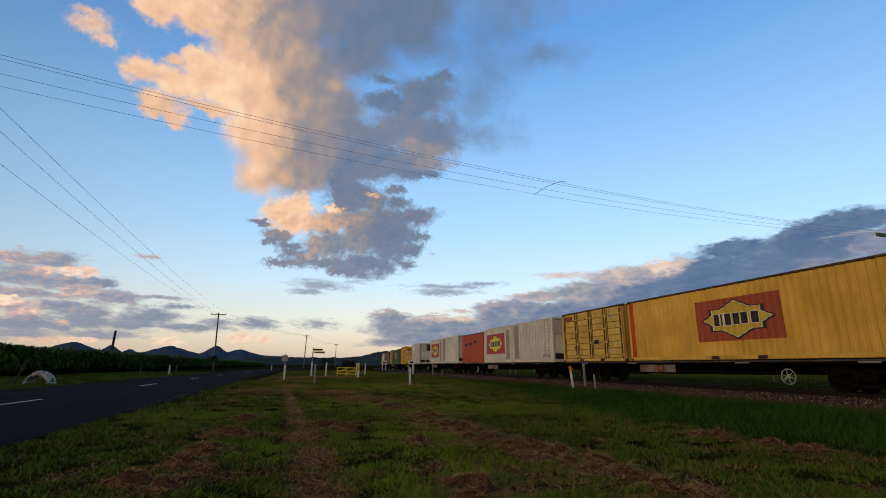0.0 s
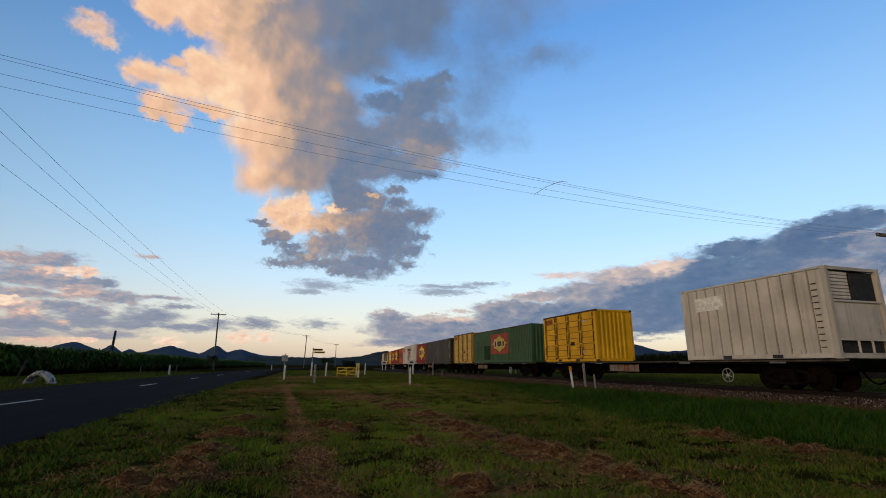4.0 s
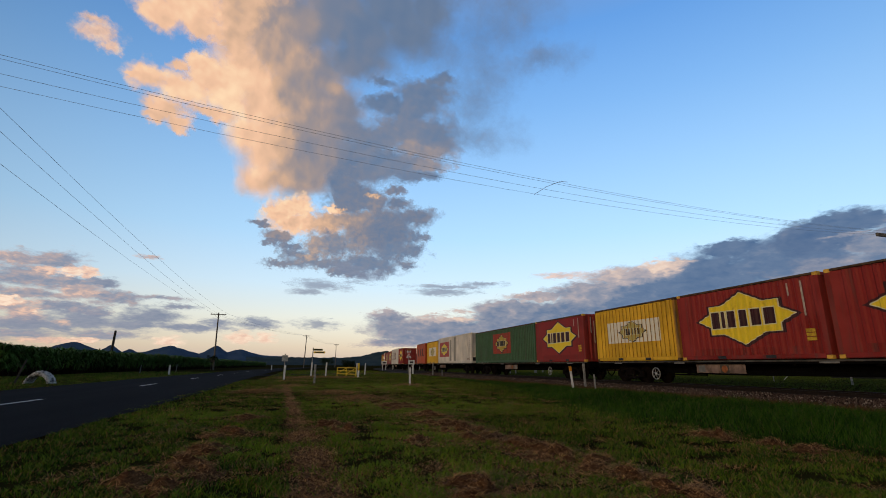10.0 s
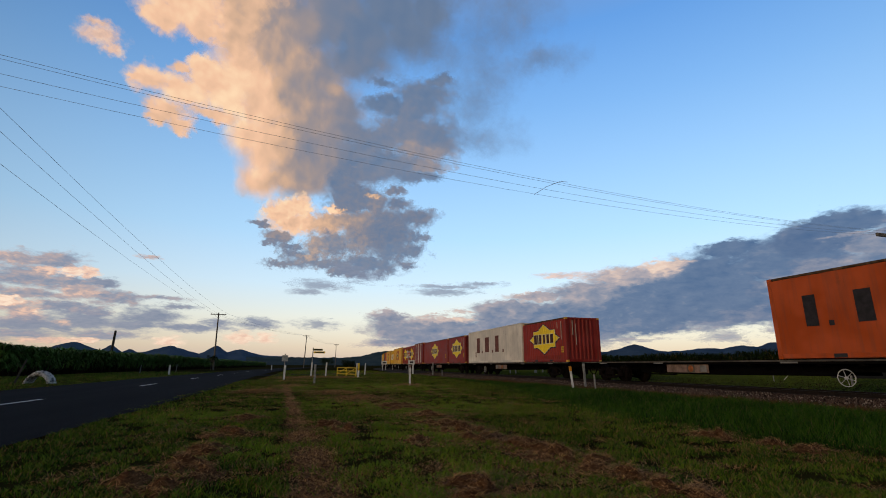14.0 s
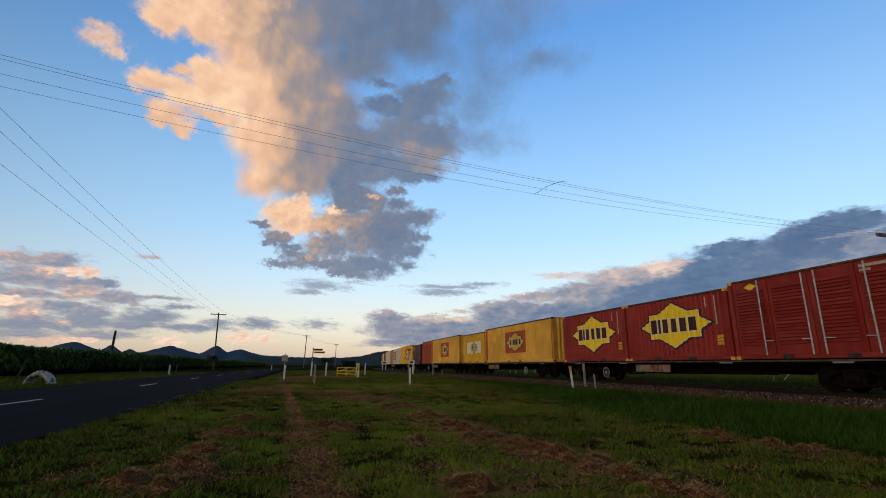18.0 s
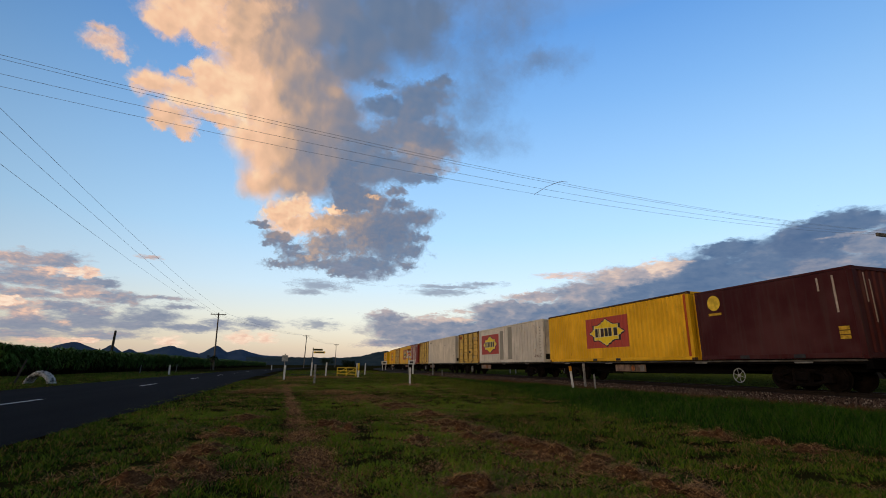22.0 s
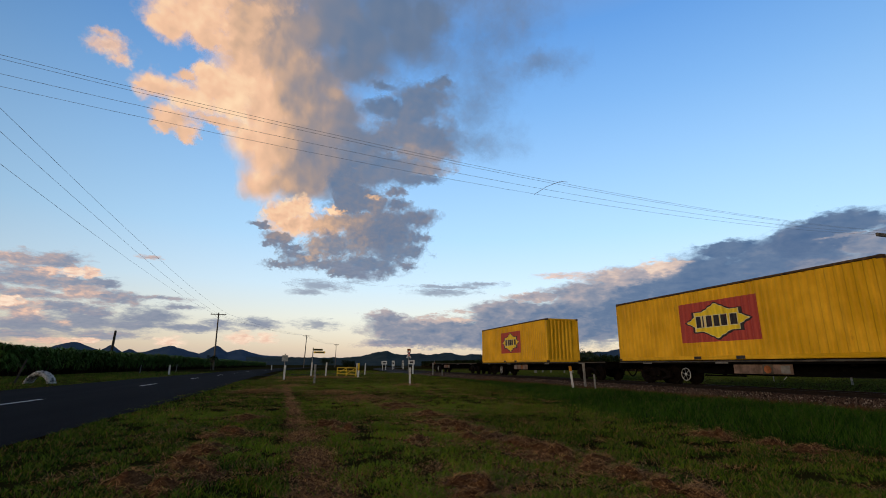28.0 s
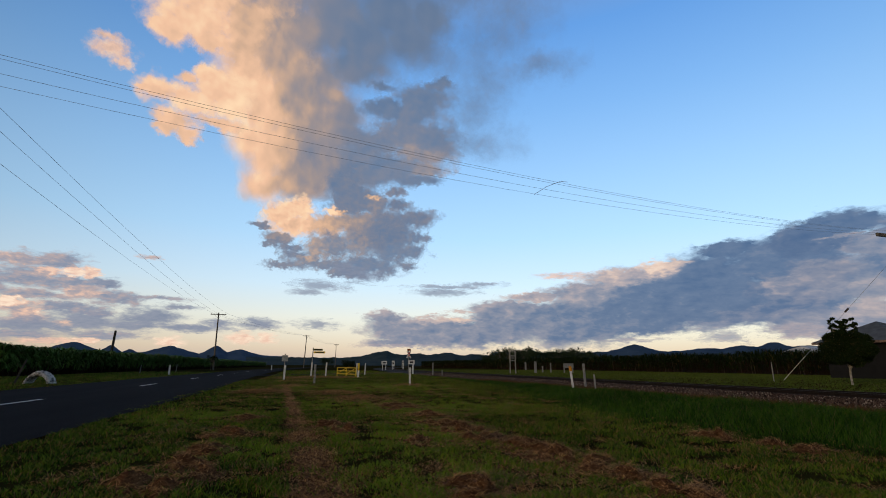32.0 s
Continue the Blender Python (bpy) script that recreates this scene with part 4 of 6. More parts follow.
sign = tagged(new("street_sign"), "two yellow street name blades on a grey pole", "street sign")
part("pole", MB().tube([(0.98, 51.7, -0.05), (0.98, 51.7, 2.75)], 0.045, 8), GREYP, sign)
for z, x0, x1, m in ((2.45, 1.0, 1.95, "dark"), (2.18, 1.05, 2.2, "yellowink")):
    bl = part("name_blade", MB().box(x0, x1, 51.66, 51.69, z, z + 0.2, 0.01), PAINT["yellowink"] if m != "dark" else plain("dull_green_blade", (0.16, 0.15, 0.05), 0.6), sign)
    part("lettering", MB().box(x0 + 0.12, x1 - 0.12, 51.650, 51.6585, z + 0.06, z + 0.14), PAINT["ink"], bl)
round_sign = tagged(new("road_sign"), "small square road sign on a grey pole", "road sign")
part("pole", MB().tube([(-1.73, 51.7, -0.05), (-1.73, 51.7, 2.1)], 0.045, 8), GREYP, round_sign)
b = MB()
b.box(-2.03, -1.43, 51.62, 51.65, 1.35, 1.95, 0.012)
part("plate", b, plain("sign_back", (0.33, 0.32, 0.30), 0.5, 0.5), round_sign)

# level crossing signs
crossbuck = tagged(new("level_crossing_sign"), "red and white crossing sign over a white plate on a post", "crossing sign")
cx, cy = 12.6, 58.5
part("post", MB().tube([(cx, cy, -0.05), (cx, cy, 3.0)], 0.05, 8), GREYP, crossbuck)
for s in (-1, 1):
    arm = part("crossbuck_arm", MB().box(-0.5, 0.5, -0.02, 0.02, -0.085, 0.085, 0.008), WHITE, crossbuck, at=pose(cx, cy - 0.07 - 0.02 * s, 2.35, 0, s * 62, 0))
    part("red_band", MB().box(-0.3, 0.3, -0.026, -0.0205, -0.045, 0.045), REDREF, arm)
part("top_plate", MB().box(cx - 0.22, cx + 0.22, cy - 0.12, cy - 0.09, 2.78, 3.02, 0.01), PAINT["rust_door"], crossbuck)
stop_plate = part("white_plate", MB().box(cx - 0.05, cx + 0.75, cy - 0.12, cy - 0.09, 1.15, 1.65, 0.012), WHITE, crossbuck)
part("symbol", MB().box(cx + 0.15, cx + 0.55, cy - 0.127, cy - 0.1215, 1.3, 1.5), PAINT["ink"], stop_plate)
part("leg", MB().tube([(cx + 0.5, cy - 0.1, -0.05), (cx + 0.5, cy - 0.1, 1.0)], 0.06, 6), WHITE, crossbuck)
for x, y, z, w, h in ((17.2, 105, 1.2, 1.2, 0.75), (19.0, 104, 0.9, 0.6, 1.1), (24.0, 118, 1.45, 0.5, 0.75)):
    sg = tagged(new("trackside_sign"), "white sign board on white legs by the crossing", "sign board", "crossing signs")
    pl = part("board", MB().box(x - w / 2, x + w / 2, y - 0.03, y + 0.03, z, z + h, 0.015), WHITE, sg)
    part("symbol", MB().box(x - w * 0.3, x + w * 0.3, y - 0.037, y - 0.031, z + h * 0.3, z + h * 0.7), PAINT["ink"], pl)
    for s in (-0.3, 0.3):
        part("leg", MB().box(x + s * w - 0.05, x + s * w + 0.05, y + 0.035, y + 0.12, -0.05, z + h * 0.8, 0.01), WHITE, sg)
# relay mast beyond the rails
mast = tagged(new("signal_mast"), "grey lattice signal frame beside the track", "signal")
mx, my = 29.2, 64.2
for s in (-0.42, 0.42):
    part("leg", MB().box(mx + s - 0.07, mx + s + 0.07, my - 0.07, my + 0.07, -0.05, 3.4 if s < 0 else 3.2, 0.01), GREYP, mast)
for z in (1.75, 2.4, 3.1):
    part("crosspiece", MB().box(mx - 0.35, mx + 0.35, my - 0.05, my + 0.05, z, z + 0.12, 0.01), GREYP, mast)
part("box", MB().box(mx - 0.2, mx + 0.2, my - 0.04, my + 0.1, 2.0, 2.35, 0.02), plain("faded_box", (0.12, 0.11, 0.10), 0.8), mast)

# half-buried tyre
b = MB()
K = 26
for i in range(K + 1):
    w = math.pi * i / K
    for j in range(10):
        q = 2 * math.pi * j / 10
        bulge = 0.135 + 0.025 * (abs(math.cos(q)) > 0.9)
        rr = 0.69 + bulge * math.cos(q) * (1.0 if math.cos(q) > 0 else 0.85)
        lug = 0.03 if (i % 2 and math.cos(q) > 0.5) else 0.0
        b.v.append(((rr + lug) * math.cos(w), 0.28 * math.sin(q), (rr + lug) * math.sin(w) - 0.23))
    if i:
        for j in range(10):
            a, c = (i - 1) * 10 + j, (i - 1) * 10 + (j + 1) % 10
            b.f.append((a, c, c + 10, a + 10))
tyre_mat, n = material("flaking_white_tyre")
v = n.noise(n.co(), 7.0, 6.0, 0.7)
n.bsdf(n.mix(n.ramp(v, 0.40, 0.56), (0.06, 0.055, 0.05), (0.44, 0.42, 0.39)), 0.9, 0.0, v, 0.6, 0.03)
tyre = tagged(part("half_buried_tyre", b.mesh("half_buried_tyre", True), tyre_mat, at=pose(-13.25, 30.7, 0, 0, 0, -20)), "half-buried tractor tyre painted flaking white", "tyre")

# ---- house and shed behind the tree ----
# near-black walls: the shade under the verandah is put into their colour
WALL = plain("shade_dark_boards", (0.013, 0.012, 0.011), 0.8, 0, 0.2, 2.0)
ROOF = plain("grey_iron_roof", (0.085, 0.088, 0.092), 0.8, 0.0, 0.25, 1.5)


def house(name, x0, x1, y0, y1, eave, ridge_z, label, over=0.7, hip=2.6, windows=(), iron=ROOF):
    thing = tagged(new(name), label, "house")
    part("wall", MB().box(x0, x1, y0, y1, -0.05, eave, 0.02), WALL, thing)
    b = MB()
    a0, a1, c0, c1, ym = x0 - over, x1 + over, y0 - over, y1 + over, (y0 + y1) / 2
    lo = [(a0, c0, eave), (a1, c0, eave), (a1, c1, eave), (a0, c1, eave)]
    r0, r1 = (a0 + hip, ym, ridge_z), (a1 - hip, ym, ridge_z)
    lift = lambda p: (p[0], p[1], p[2] + 0.06)
    b.poly(*map(lift, (lo[0], lo[1], r1, r0)))
    b.poly(*map(lift, (lo[2], lo[3], r0, r1)))
    b.poly(*map(lift, (lo[3], lo[0], r0)))
    b.poly(*map(lift, (lo[1], lo[2], r1)))
    b.poly(lo[3], lo[2], lo[1], lo[0])
    part("roof", b, iron, thing)
    part("fascia", MB().box(a0, a1, c0 - 0.03, c0, eave - 0.18, eave + 0.05), PAINT["rusty"], thing)
    part("fascia", MB().box(a0 - 0.03, a0, c0, c1, eave - 0.18, eave + 0.05), PAINT["rusty"], thing)
    for wx in windows:
        wd = part("window", MB().box(wx - 0.7, wx + 0.7, y0 - 0.05, y0 - 0.003, 1.1, 2.3, 0.02), PAINT["plate"], thing)
        part("pane", MB().box(wx - 0.6, wx + 0.6, y0 - 0.06, y0 - 0.052, 1.2, 2.2), plain("dark_glass", (0.02, 0.025, 0.03), 0.15), wd)
    return thing


house("farmhouse", 54.2, 60.8, 31.6, 38.2, 3.6, 5.7, "single-storey house with a grey hipped iron roof", 0.8, 3.9, (56.0, 58.8))
house("farm_shed", 96, 107, 68, 77, 3.9, 5.2, "pale farm shed with a low iron roof behind the cane", 0.4, 0.6, (), plain("pale_iron_roof", (0.42, 0.43, 0.45), 0.7, 0, 0.2, 1.0))


# ---- clouds: far glowing sheets of the sky, drifting slowly ----
DRIFT = []
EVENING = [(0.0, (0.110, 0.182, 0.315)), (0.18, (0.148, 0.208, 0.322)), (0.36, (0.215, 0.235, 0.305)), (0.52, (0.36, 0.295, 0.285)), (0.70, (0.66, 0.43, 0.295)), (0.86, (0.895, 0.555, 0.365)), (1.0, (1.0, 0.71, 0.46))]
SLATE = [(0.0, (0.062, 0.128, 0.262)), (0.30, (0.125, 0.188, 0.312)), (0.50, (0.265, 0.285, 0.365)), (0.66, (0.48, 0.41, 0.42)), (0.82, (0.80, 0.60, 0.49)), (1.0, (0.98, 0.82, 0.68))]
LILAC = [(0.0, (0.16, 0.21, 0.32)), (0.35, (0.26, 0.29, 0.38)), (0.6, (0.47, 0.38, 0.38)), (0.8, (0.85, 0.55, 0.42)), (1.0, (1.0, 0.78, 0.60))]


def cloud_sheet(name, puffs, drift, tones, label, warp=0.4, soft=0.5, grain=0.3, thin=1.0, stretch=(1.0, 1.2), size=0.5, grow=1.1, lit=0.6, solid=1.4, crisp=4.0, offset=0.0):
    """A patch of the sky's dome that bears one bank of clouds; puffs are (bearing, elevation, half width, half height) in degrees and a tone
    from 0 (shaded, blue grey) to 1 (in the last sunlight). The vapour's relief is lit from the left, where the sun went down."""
    a0 = min(p[0] - p[2] * 1.5 for p in puffs) - 2
    a1 = max(p[0] + p[2] * 1.5 for p in puffs) + 2
    e0 = max(0.3, min(p[1] - p[3] * 1.5 for p in puffs) - 1)
    e1 = max(p[1] + p[3] * 1.5 for p in puffs) + 2
    na, ne = 40, 24
    far = 4780 - 14 * len(DRIFT)
    b, uv = MB(), []
    for j in range(ne + 1):
        for i in range(na + 1):
            a, e = a0 + (a1 - a0) * i / na, e0 + (e1 - e0) * j / ne
            b.v.append((far * math.sin(radians(a)) * math.cos(radians(e)), far * math.cos(radians(a)) * math.cos(radians(e)), far * math.sin(radians(e))))
            uv.append((a, e))
    for j in range(ne):
        for i in range(na):
            p = j * (na + 1) + i
            b.f.append((p, p + na + 1, p + na + 2, p + 1))
    me = b.mesh(name)
    lay = me.uv_layers.new(name="UVMap")
    for lp in me.loops:
        lay.data[lp.index].uv = uv[lp.vertex_index]
    m, n = material(name + "_vapour")
    co = n.co("UV")
    # the noise is cut at a slant, so that its grid never lines up with the horizon
    nc = n.add("ShaderNodeMapping", {0: n.vmath("MULTIPLY", co, (*stretch, 1.0)), 1: (offset, offset * 0.7, offset * 0.3), 2: (0.5, 0.4, 0.6)})

    # the coarse shift of the outline, then a finer one
    w1 = n.vmath("SUBTRACT", n.noise(nc, size * 0.8, 3.0, 0.6, 1), (0.5, 0.5, 0.5))
    w2 = n.vmath("SUBTRACT", n.noise(nc, size * 2.6, 5.0, 0.65, 1), (0.5, 0.5, 0.5))
    shift = n.vmath("ADD", n.vmath("MULTIPLY", w1, (warp * 5.0 / stretch[0], warp * 4.0 / stretch[1], 0)), n.vmath("MULTIPLY", w2, (warp * 3.2 / stretch[0], warp * 3.2 / stretch[1], 0)))
    wc = n.vmath("ADD", co, shift)
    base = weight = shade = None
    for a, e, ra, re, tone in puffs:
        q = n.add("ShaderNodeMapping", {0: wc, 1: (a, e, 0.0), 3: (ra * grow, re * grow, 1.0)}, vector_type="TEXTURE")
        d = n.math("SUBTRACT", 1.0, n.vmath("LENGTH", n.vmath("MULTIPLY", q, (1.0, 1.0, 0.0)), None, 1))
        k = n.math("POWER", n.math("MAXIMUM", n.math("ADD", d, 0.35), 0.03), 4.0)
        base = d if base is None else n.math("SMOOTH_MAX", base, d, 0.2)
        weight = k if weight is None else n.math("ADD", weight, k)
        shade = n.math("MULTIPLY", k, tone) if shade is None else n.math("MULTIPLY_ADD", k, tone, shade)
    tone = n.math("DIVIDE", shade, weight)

    def billow(c, detail):
        return n.math("SUBTRACT", n.noise(c, size, detail, 0.62), 0.5)

    mc = n.vmath("ADD", nc, n.vmath("MULTIPLY", shift, (0.35 * stretch[0], 0.35 * stretch[1], 0)))
    b0 = billow(mc, 9.0)
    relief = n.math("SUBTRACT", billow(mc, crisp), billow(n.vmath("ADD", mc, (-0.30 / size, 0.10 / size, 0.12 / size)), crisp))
    dens = n.math("ADD", n.math("MULTIPLY", base, solid), n.math("MULTIPLY", b0, grain * 3.6))
    alpha = n.math("MULTIPLY", n.ramp(dens, -0.3 * soft, 0.7 * soft), thin)
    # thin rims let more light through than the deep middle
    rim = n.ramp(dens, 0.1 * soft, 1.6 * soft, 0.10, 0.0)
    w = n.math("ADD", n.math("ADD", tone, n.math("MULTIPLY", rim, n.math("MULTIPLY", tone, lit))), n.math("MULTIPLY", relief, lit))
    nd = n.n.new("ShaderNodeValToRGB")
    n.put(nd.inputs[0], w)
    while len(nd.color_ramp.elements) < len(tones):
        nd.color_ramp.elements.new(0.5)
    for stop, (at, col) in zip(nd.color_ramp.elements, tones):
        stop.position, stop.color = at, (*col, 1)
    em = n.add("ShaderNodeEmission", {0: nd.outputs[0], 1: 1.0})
    n.l.new(n.add("ShaderNodeMixShader", {0: alpha, 1: n.add("ShaderNodeBsdfTransparent"), 2: em}), n.n["Material Output"].inputs[0])
    n.n.remove(n.n["Principled BSDF"])
    ob = part(name, me, m)
    tagged(ob, label, "cloud", kind="structure")
    DRIFT.append((ob, drift))
    return ob


LOBES = [(-16.5, 36.2, 4.3, 2.09, 0.86), (-16.4, 38.7, 5.9, 2.16, 0.86), (-19, 34.5, 1.9, 1.29, 0.84), (-14.4, 34.5, 2.7, 1.15, 0.82), (-11, 34.5, 2.2, 2.15, 0.76), (-10.7, 37.5, 3.2, 2.59, 0.68), (-10.5, 40.7, 4.6, 1.97, 0.6), (-18.7, 28.6, 2.1, 1.28, 0.84), (-20.3, 28.2, 0.8, 0.47, 0.8), (-15.8, 28.4, 3.1, 1.43, 0.88), (-12.4, 29.8, 3, 2.24, 0.9), (-16.5, 30.5, 0.9, 0.64, 0.78), (-13.9, 31.3, 1.8, 0.87, 0.84), (-16.8, 25.8, 1.9, 1.11, 0.8), (-17.8, 24.9, 1, 0.55, 0.78), (-15.6, 24.7, 1.1, 0.79, 0.78), (-12.5, 26.6, 2.6, 0.69, 0.8)]
COLUMN = [(-9.4, 31.1, 3.8, 3.12, 0.84), (-10.4, 27.9, 2.1, 1.63, 1), (-6.9, 28.6, 3.2, 2.97, 0.8), (-8, 25.4, 2.5, 2.12, 0.86), (-5.9, 24.3, 2.7, 3.4, 0.8), (-6.4, 20.9, 1.9, 2.01, 0.78), (-4, 25.1, 2, 3.11, 0.72), (-2.4, 22.4, 3, 2.88, 0.52), (-3.6, 31, 3.8, 3.26, 0.52), (-6.8, 34.5, 3.4, 2.78, 0.58), (-1.8, 26.6, 2.7, 3.43, 0.48), (-4, 21, 2.5, 1.15, 0.62), (-0.3, 23.6, 2.7, 2.57, 0.4), (-7.9, 37.1, 3.4, 2.66, 0.5)]
BODY = [(-4.3, 37.3, 4.9, 3.81, 0.44), (-1, 33.5, 4.3, 3.21, 0.42), (-0.6, 29, 3.5, 3.69, 0.4), (0.8, 25, 3.1, 2.88, 0.4), (-1, 21.1, 2.7, 1.17, 0.42), (1.3, 39.8, 5.3, 3.78, 0.26), (5, 38, 5, 3.38, 0.16), (8.4, 40.8, 5.2, 2.99, 0.12), (3.7, 35, 4.5, 1.88, 0.24), (1.5, 31.6, 1.5, 1.09, 0.6), (2.4, 29.7, 3, 2.17, 0.36), (2.8, 27.2, 3, 1.53, 0.36), (9, 43.8, 9.7, 2.06, 0.1), (-5.6, 41.3, 5.7, 2.52, 0.42), (10.9, 38.2, 3.6, 2.28, 0.14), (-3.2, 33.5, 2.8, 2.31, 0.52), (2.7, 23, 3.2, 1.64, 0.3), (14, 40.8, 3.2, 2.19, 0.12)]
LUMP = [(13.4, 31.9, 3.5, 1.87, 0.18), (8.5, 30.8, 2.7, 0.88, 0.14), (11.5, 30.4, 4.6, 1.27, 0.2), (10.9, 28, 4.4, 2.07, 0.3), (7.4, 26.6, 3.1, 1.56, 0.27), (14.6, 27.4, 3.3, 2.22, 0.2), (13.2, 25.9, 3.9, 1.58, 0.46), (8.4, 24, 5.8, 1.85, 0.24), (5.4, 24.8, 2.7, 1.83, 0.26), (13.9, 24.1, 3, 0.8, 0.44), (15.3, 33.6, 1.9, 0.73, 0.14), (8, 33.2, 1.7, 0.49, 0.15), (12.5, 22.7, 2.9, 0.67, 0.2), (5.6, 22.5, 2.9, 1.06, 0.24)]
VEIL = [(22.8, 38.2, 4.3, 2.57, 0.12), (22, 34.4, 3.1, 3.01, 0.15), (28.5, 35.1, 4.1, 1.17, 0.15), (21.1, 27.4, 3.4, 1.43, 0.18), (25.7, 40.5, 4, 2.72, 0.15), (20, 31.1, 2.7, 2.51, 0.15), (15.3, 36.6, 4.4, 1.76, 0.14), (23, 43.3, 7.3, 2.08, 0.14)]
LOW = [(3, 21.3, 1.3, 1.58, 0.23), (4.7, 19.7, 2.9, 1.74, 0.25), (7, 19.1, 2, 1.22, 0.35), (6.8, 20, 0.9, 0.27, 1), (-3.8, 17, 1.8, 1.42, 0.88), (-1.6, 18.1, 1.7, 1.18, 0.9), (-2.1, 16.2, 2.9, 1.18, 0.82), (1.4, 16.2, 2, 1.07, 0.72), (3.2, 16.9, 2.7, 0.94, 0.6), (5.9, 16.8, 2.9, 1.49, 0.46), (9.1, 16.6, 2.8, 2.05, 0.29), (12.6, 17.8, 2.4, 1.1, 0.26), (10.4, 19.3, 1.7, 0.68, 0.26), (7.7, 15.6, 2.5, 1.5, 0.32), (2.7, 18.2, 1, 0.4, 0.98), (-5.9, 15.6, 1.2, 0.26, 0.35), (-4, 14.6, 1.6, 0.58, 0.42), (10, 20.8, 1.4, 0.54, 0.31)]
SKIRT = [(9.5, 14.5, 3.4, 2.74, 0.23), (5.7, 14.4, 2.5, 1.63, 0.42), (2.6, 13.9, 2.3, 1.61, 0.36), (0.5, 13.5, 1.4, 1.46, 0.52), (-1.9, 12.6, 1.7, 0.59, 0.3), (-2.5, 13.5, 1.5, 0.46, 0.3), (-3.1, 11.4, 2.1, 0.45, 0.32), (1.4, 11.8, 4, 0.8, 0.32), (6.8, 11.9, 3.4, 1.36, 0.23), (4.1, 10.8, 2.3, 0.4, 0.31), (12, 13.6, 1.7, 0.83, 0.23), (12.7, 15.4, 1.6, 0.55, 0.26), (-0.3, 12.1, 1, 0.46, 0.66), (-4.6, 13.8, 0.9, 0.39, 0.3), (11.7, 11.9, 1.1, 0.48, 0.31)]
WEST = [(-27.1, 9.3, 2.1, 0.65, 0.5), (-24, 9.5, 1.9, 0.74, 0.38), (-25.9, 7.8, 2.1, 0.91, 0.4), (-24.7, 8.3, 0.9, 0.62, 0.78), (-22.8, 8.7, 0.8, 0.53, 0.88), (-21.4, 8.7, 0.7, 0.54, 0.78), (-23.2, 7.5, 2.5, 0.58, 0.4), (-20.4, 7.7, 1.6, 0.49, 0.28), (-25.1, 6.2, 2.6, 0.41, 0.45), (-21.4, 6.8, 2, 0.65, 0.62), (-19, 6.4, 2.1, 0.67, 0.38), (-26.7, 5.5, 0.9, 0.5, 0.92), (-25.6, 4.7, 1.6, 0.8, 0.62), (-24.7, 4.6, 0.4, 0.25, 0.98), (-22, 5.2, 2.6, 0.48, 0.35), (-28.9, 6.8, 1.7, 1.92, 0.45), (-20.1, 4.8, 1.6, 0.27, 0.4), (-29.7, 9.1, 1.4, 0.57, 0.5)]
HORIZON = [(-24.6, 3.5, 3.5, 0.61, 0.24), (-25.6, 2.6, 3, 0.45, 0.36), (-22.7, 3.8, 0.9, 0.31, 0.9), (-20.9, 4, 2.6, 0.75, 0.28), (-16.8, 4, 2.9, 0.67, 0.24), (-15.3, 4.7, 2.2, 0.8, 0.2), (-11.9, 3.8, 3.7, 0.35, 0.24), (-19.4, 2.8, 2.7, 0.38, 0.36), (-14.6, 6.7, 2.1, 0.23, 0.42), (-13.1, 5.9, 1.6, 0.24, 0.3), (-23.2, 2.1, 2.4, 0.26, 0.74), (-13.6, 2.3, 1.1, 0.46, 0.88), (-20.6, 2.2, 1, 0.26, 0.85), (-9.2, 4.3, 1.3, 0.42, 0.28), (-16.5, 10.8, 0.8, 0.23, 0.62), (-5.2, 4.5, 1.7, 0.56, 0.25), (-6.8, 2.9, 1.3, 0.55, 0.85), (-4.2, 2.9, 1, 0.5, 0.85), (-29, 3.4, 2, 0.94, 0.3)]
BANK = [(9.8, 5.6, 2.4, 0.81, 0.54), (13.2, 4.3, 5.8, 1.21, 0.46), (12.6, 2.8, 4.7, 0.46, 0.48), (19.3, 3.7, 7.4, 1.33, 0.42), (17.3, 5.3, 4.1, 0.4, 0.74), (25.8, 5.3, 6, 2.13, 0.42), (24.5, 6.8, 4, 0.81, 0.52), (31.3, 5, 7, 2.47, 0.34), (34.1, 8.2, 5, 1.3, 0.52), (37.9, 9.8, 4.8, 1.02, 0.68), (42.1, 10.7, 2.6, 0.8, 0.84), (40.1, 7.3, 6.4, 2.99, 0.24), (46.3, 8.8, 5.2, 2.96, 0.2), (48.8, 12.1, 3, 0.81, 0.18), (49.6, 6.7, 5.8, 2.27, 0.2), (53.4, 10.1, 4.5, 2.74, 0.24), (28.2, 8.1, 4, 0.53, 0.66), (38.1, 4.8, 6.5, 1.12, 0.28), (45.9, 5.4, 5.7, 1.17, 0.24)]
BANK_END = [(55.5, 12.2, 3, 1.39, 0.2), (58.2, 13.3, 2.8, 1.13, 0.18), (56.5, 7.8, 4.9, 1.88, 0.44), (59.6, 10.9, 2.3, 1, 0.5), (59.5, 7, 2.6, 1.29, 0.56), (61.5, 9.7, 3.2, 2.91, 0.3), (63.3, 11.9, 3, 1.89, 0.3), (58.5, 5.3, 3, 0.7, 0.55), (55, 5.8, 3.4, 0.95, 0.34), (64.5, 7.8, 3.4, 2.73, 0.35), (57.2, 12, 1.6, 0.31, 0.62), (56.7, 3.9, 4.4, 1.02, 0.54), (53.4, 3.8, 3, 0.75, 0.5), (59.8, 4, 3.2, 1.36, 0.52), (52.6, 4.9, 4, 1.19, 0.4)]
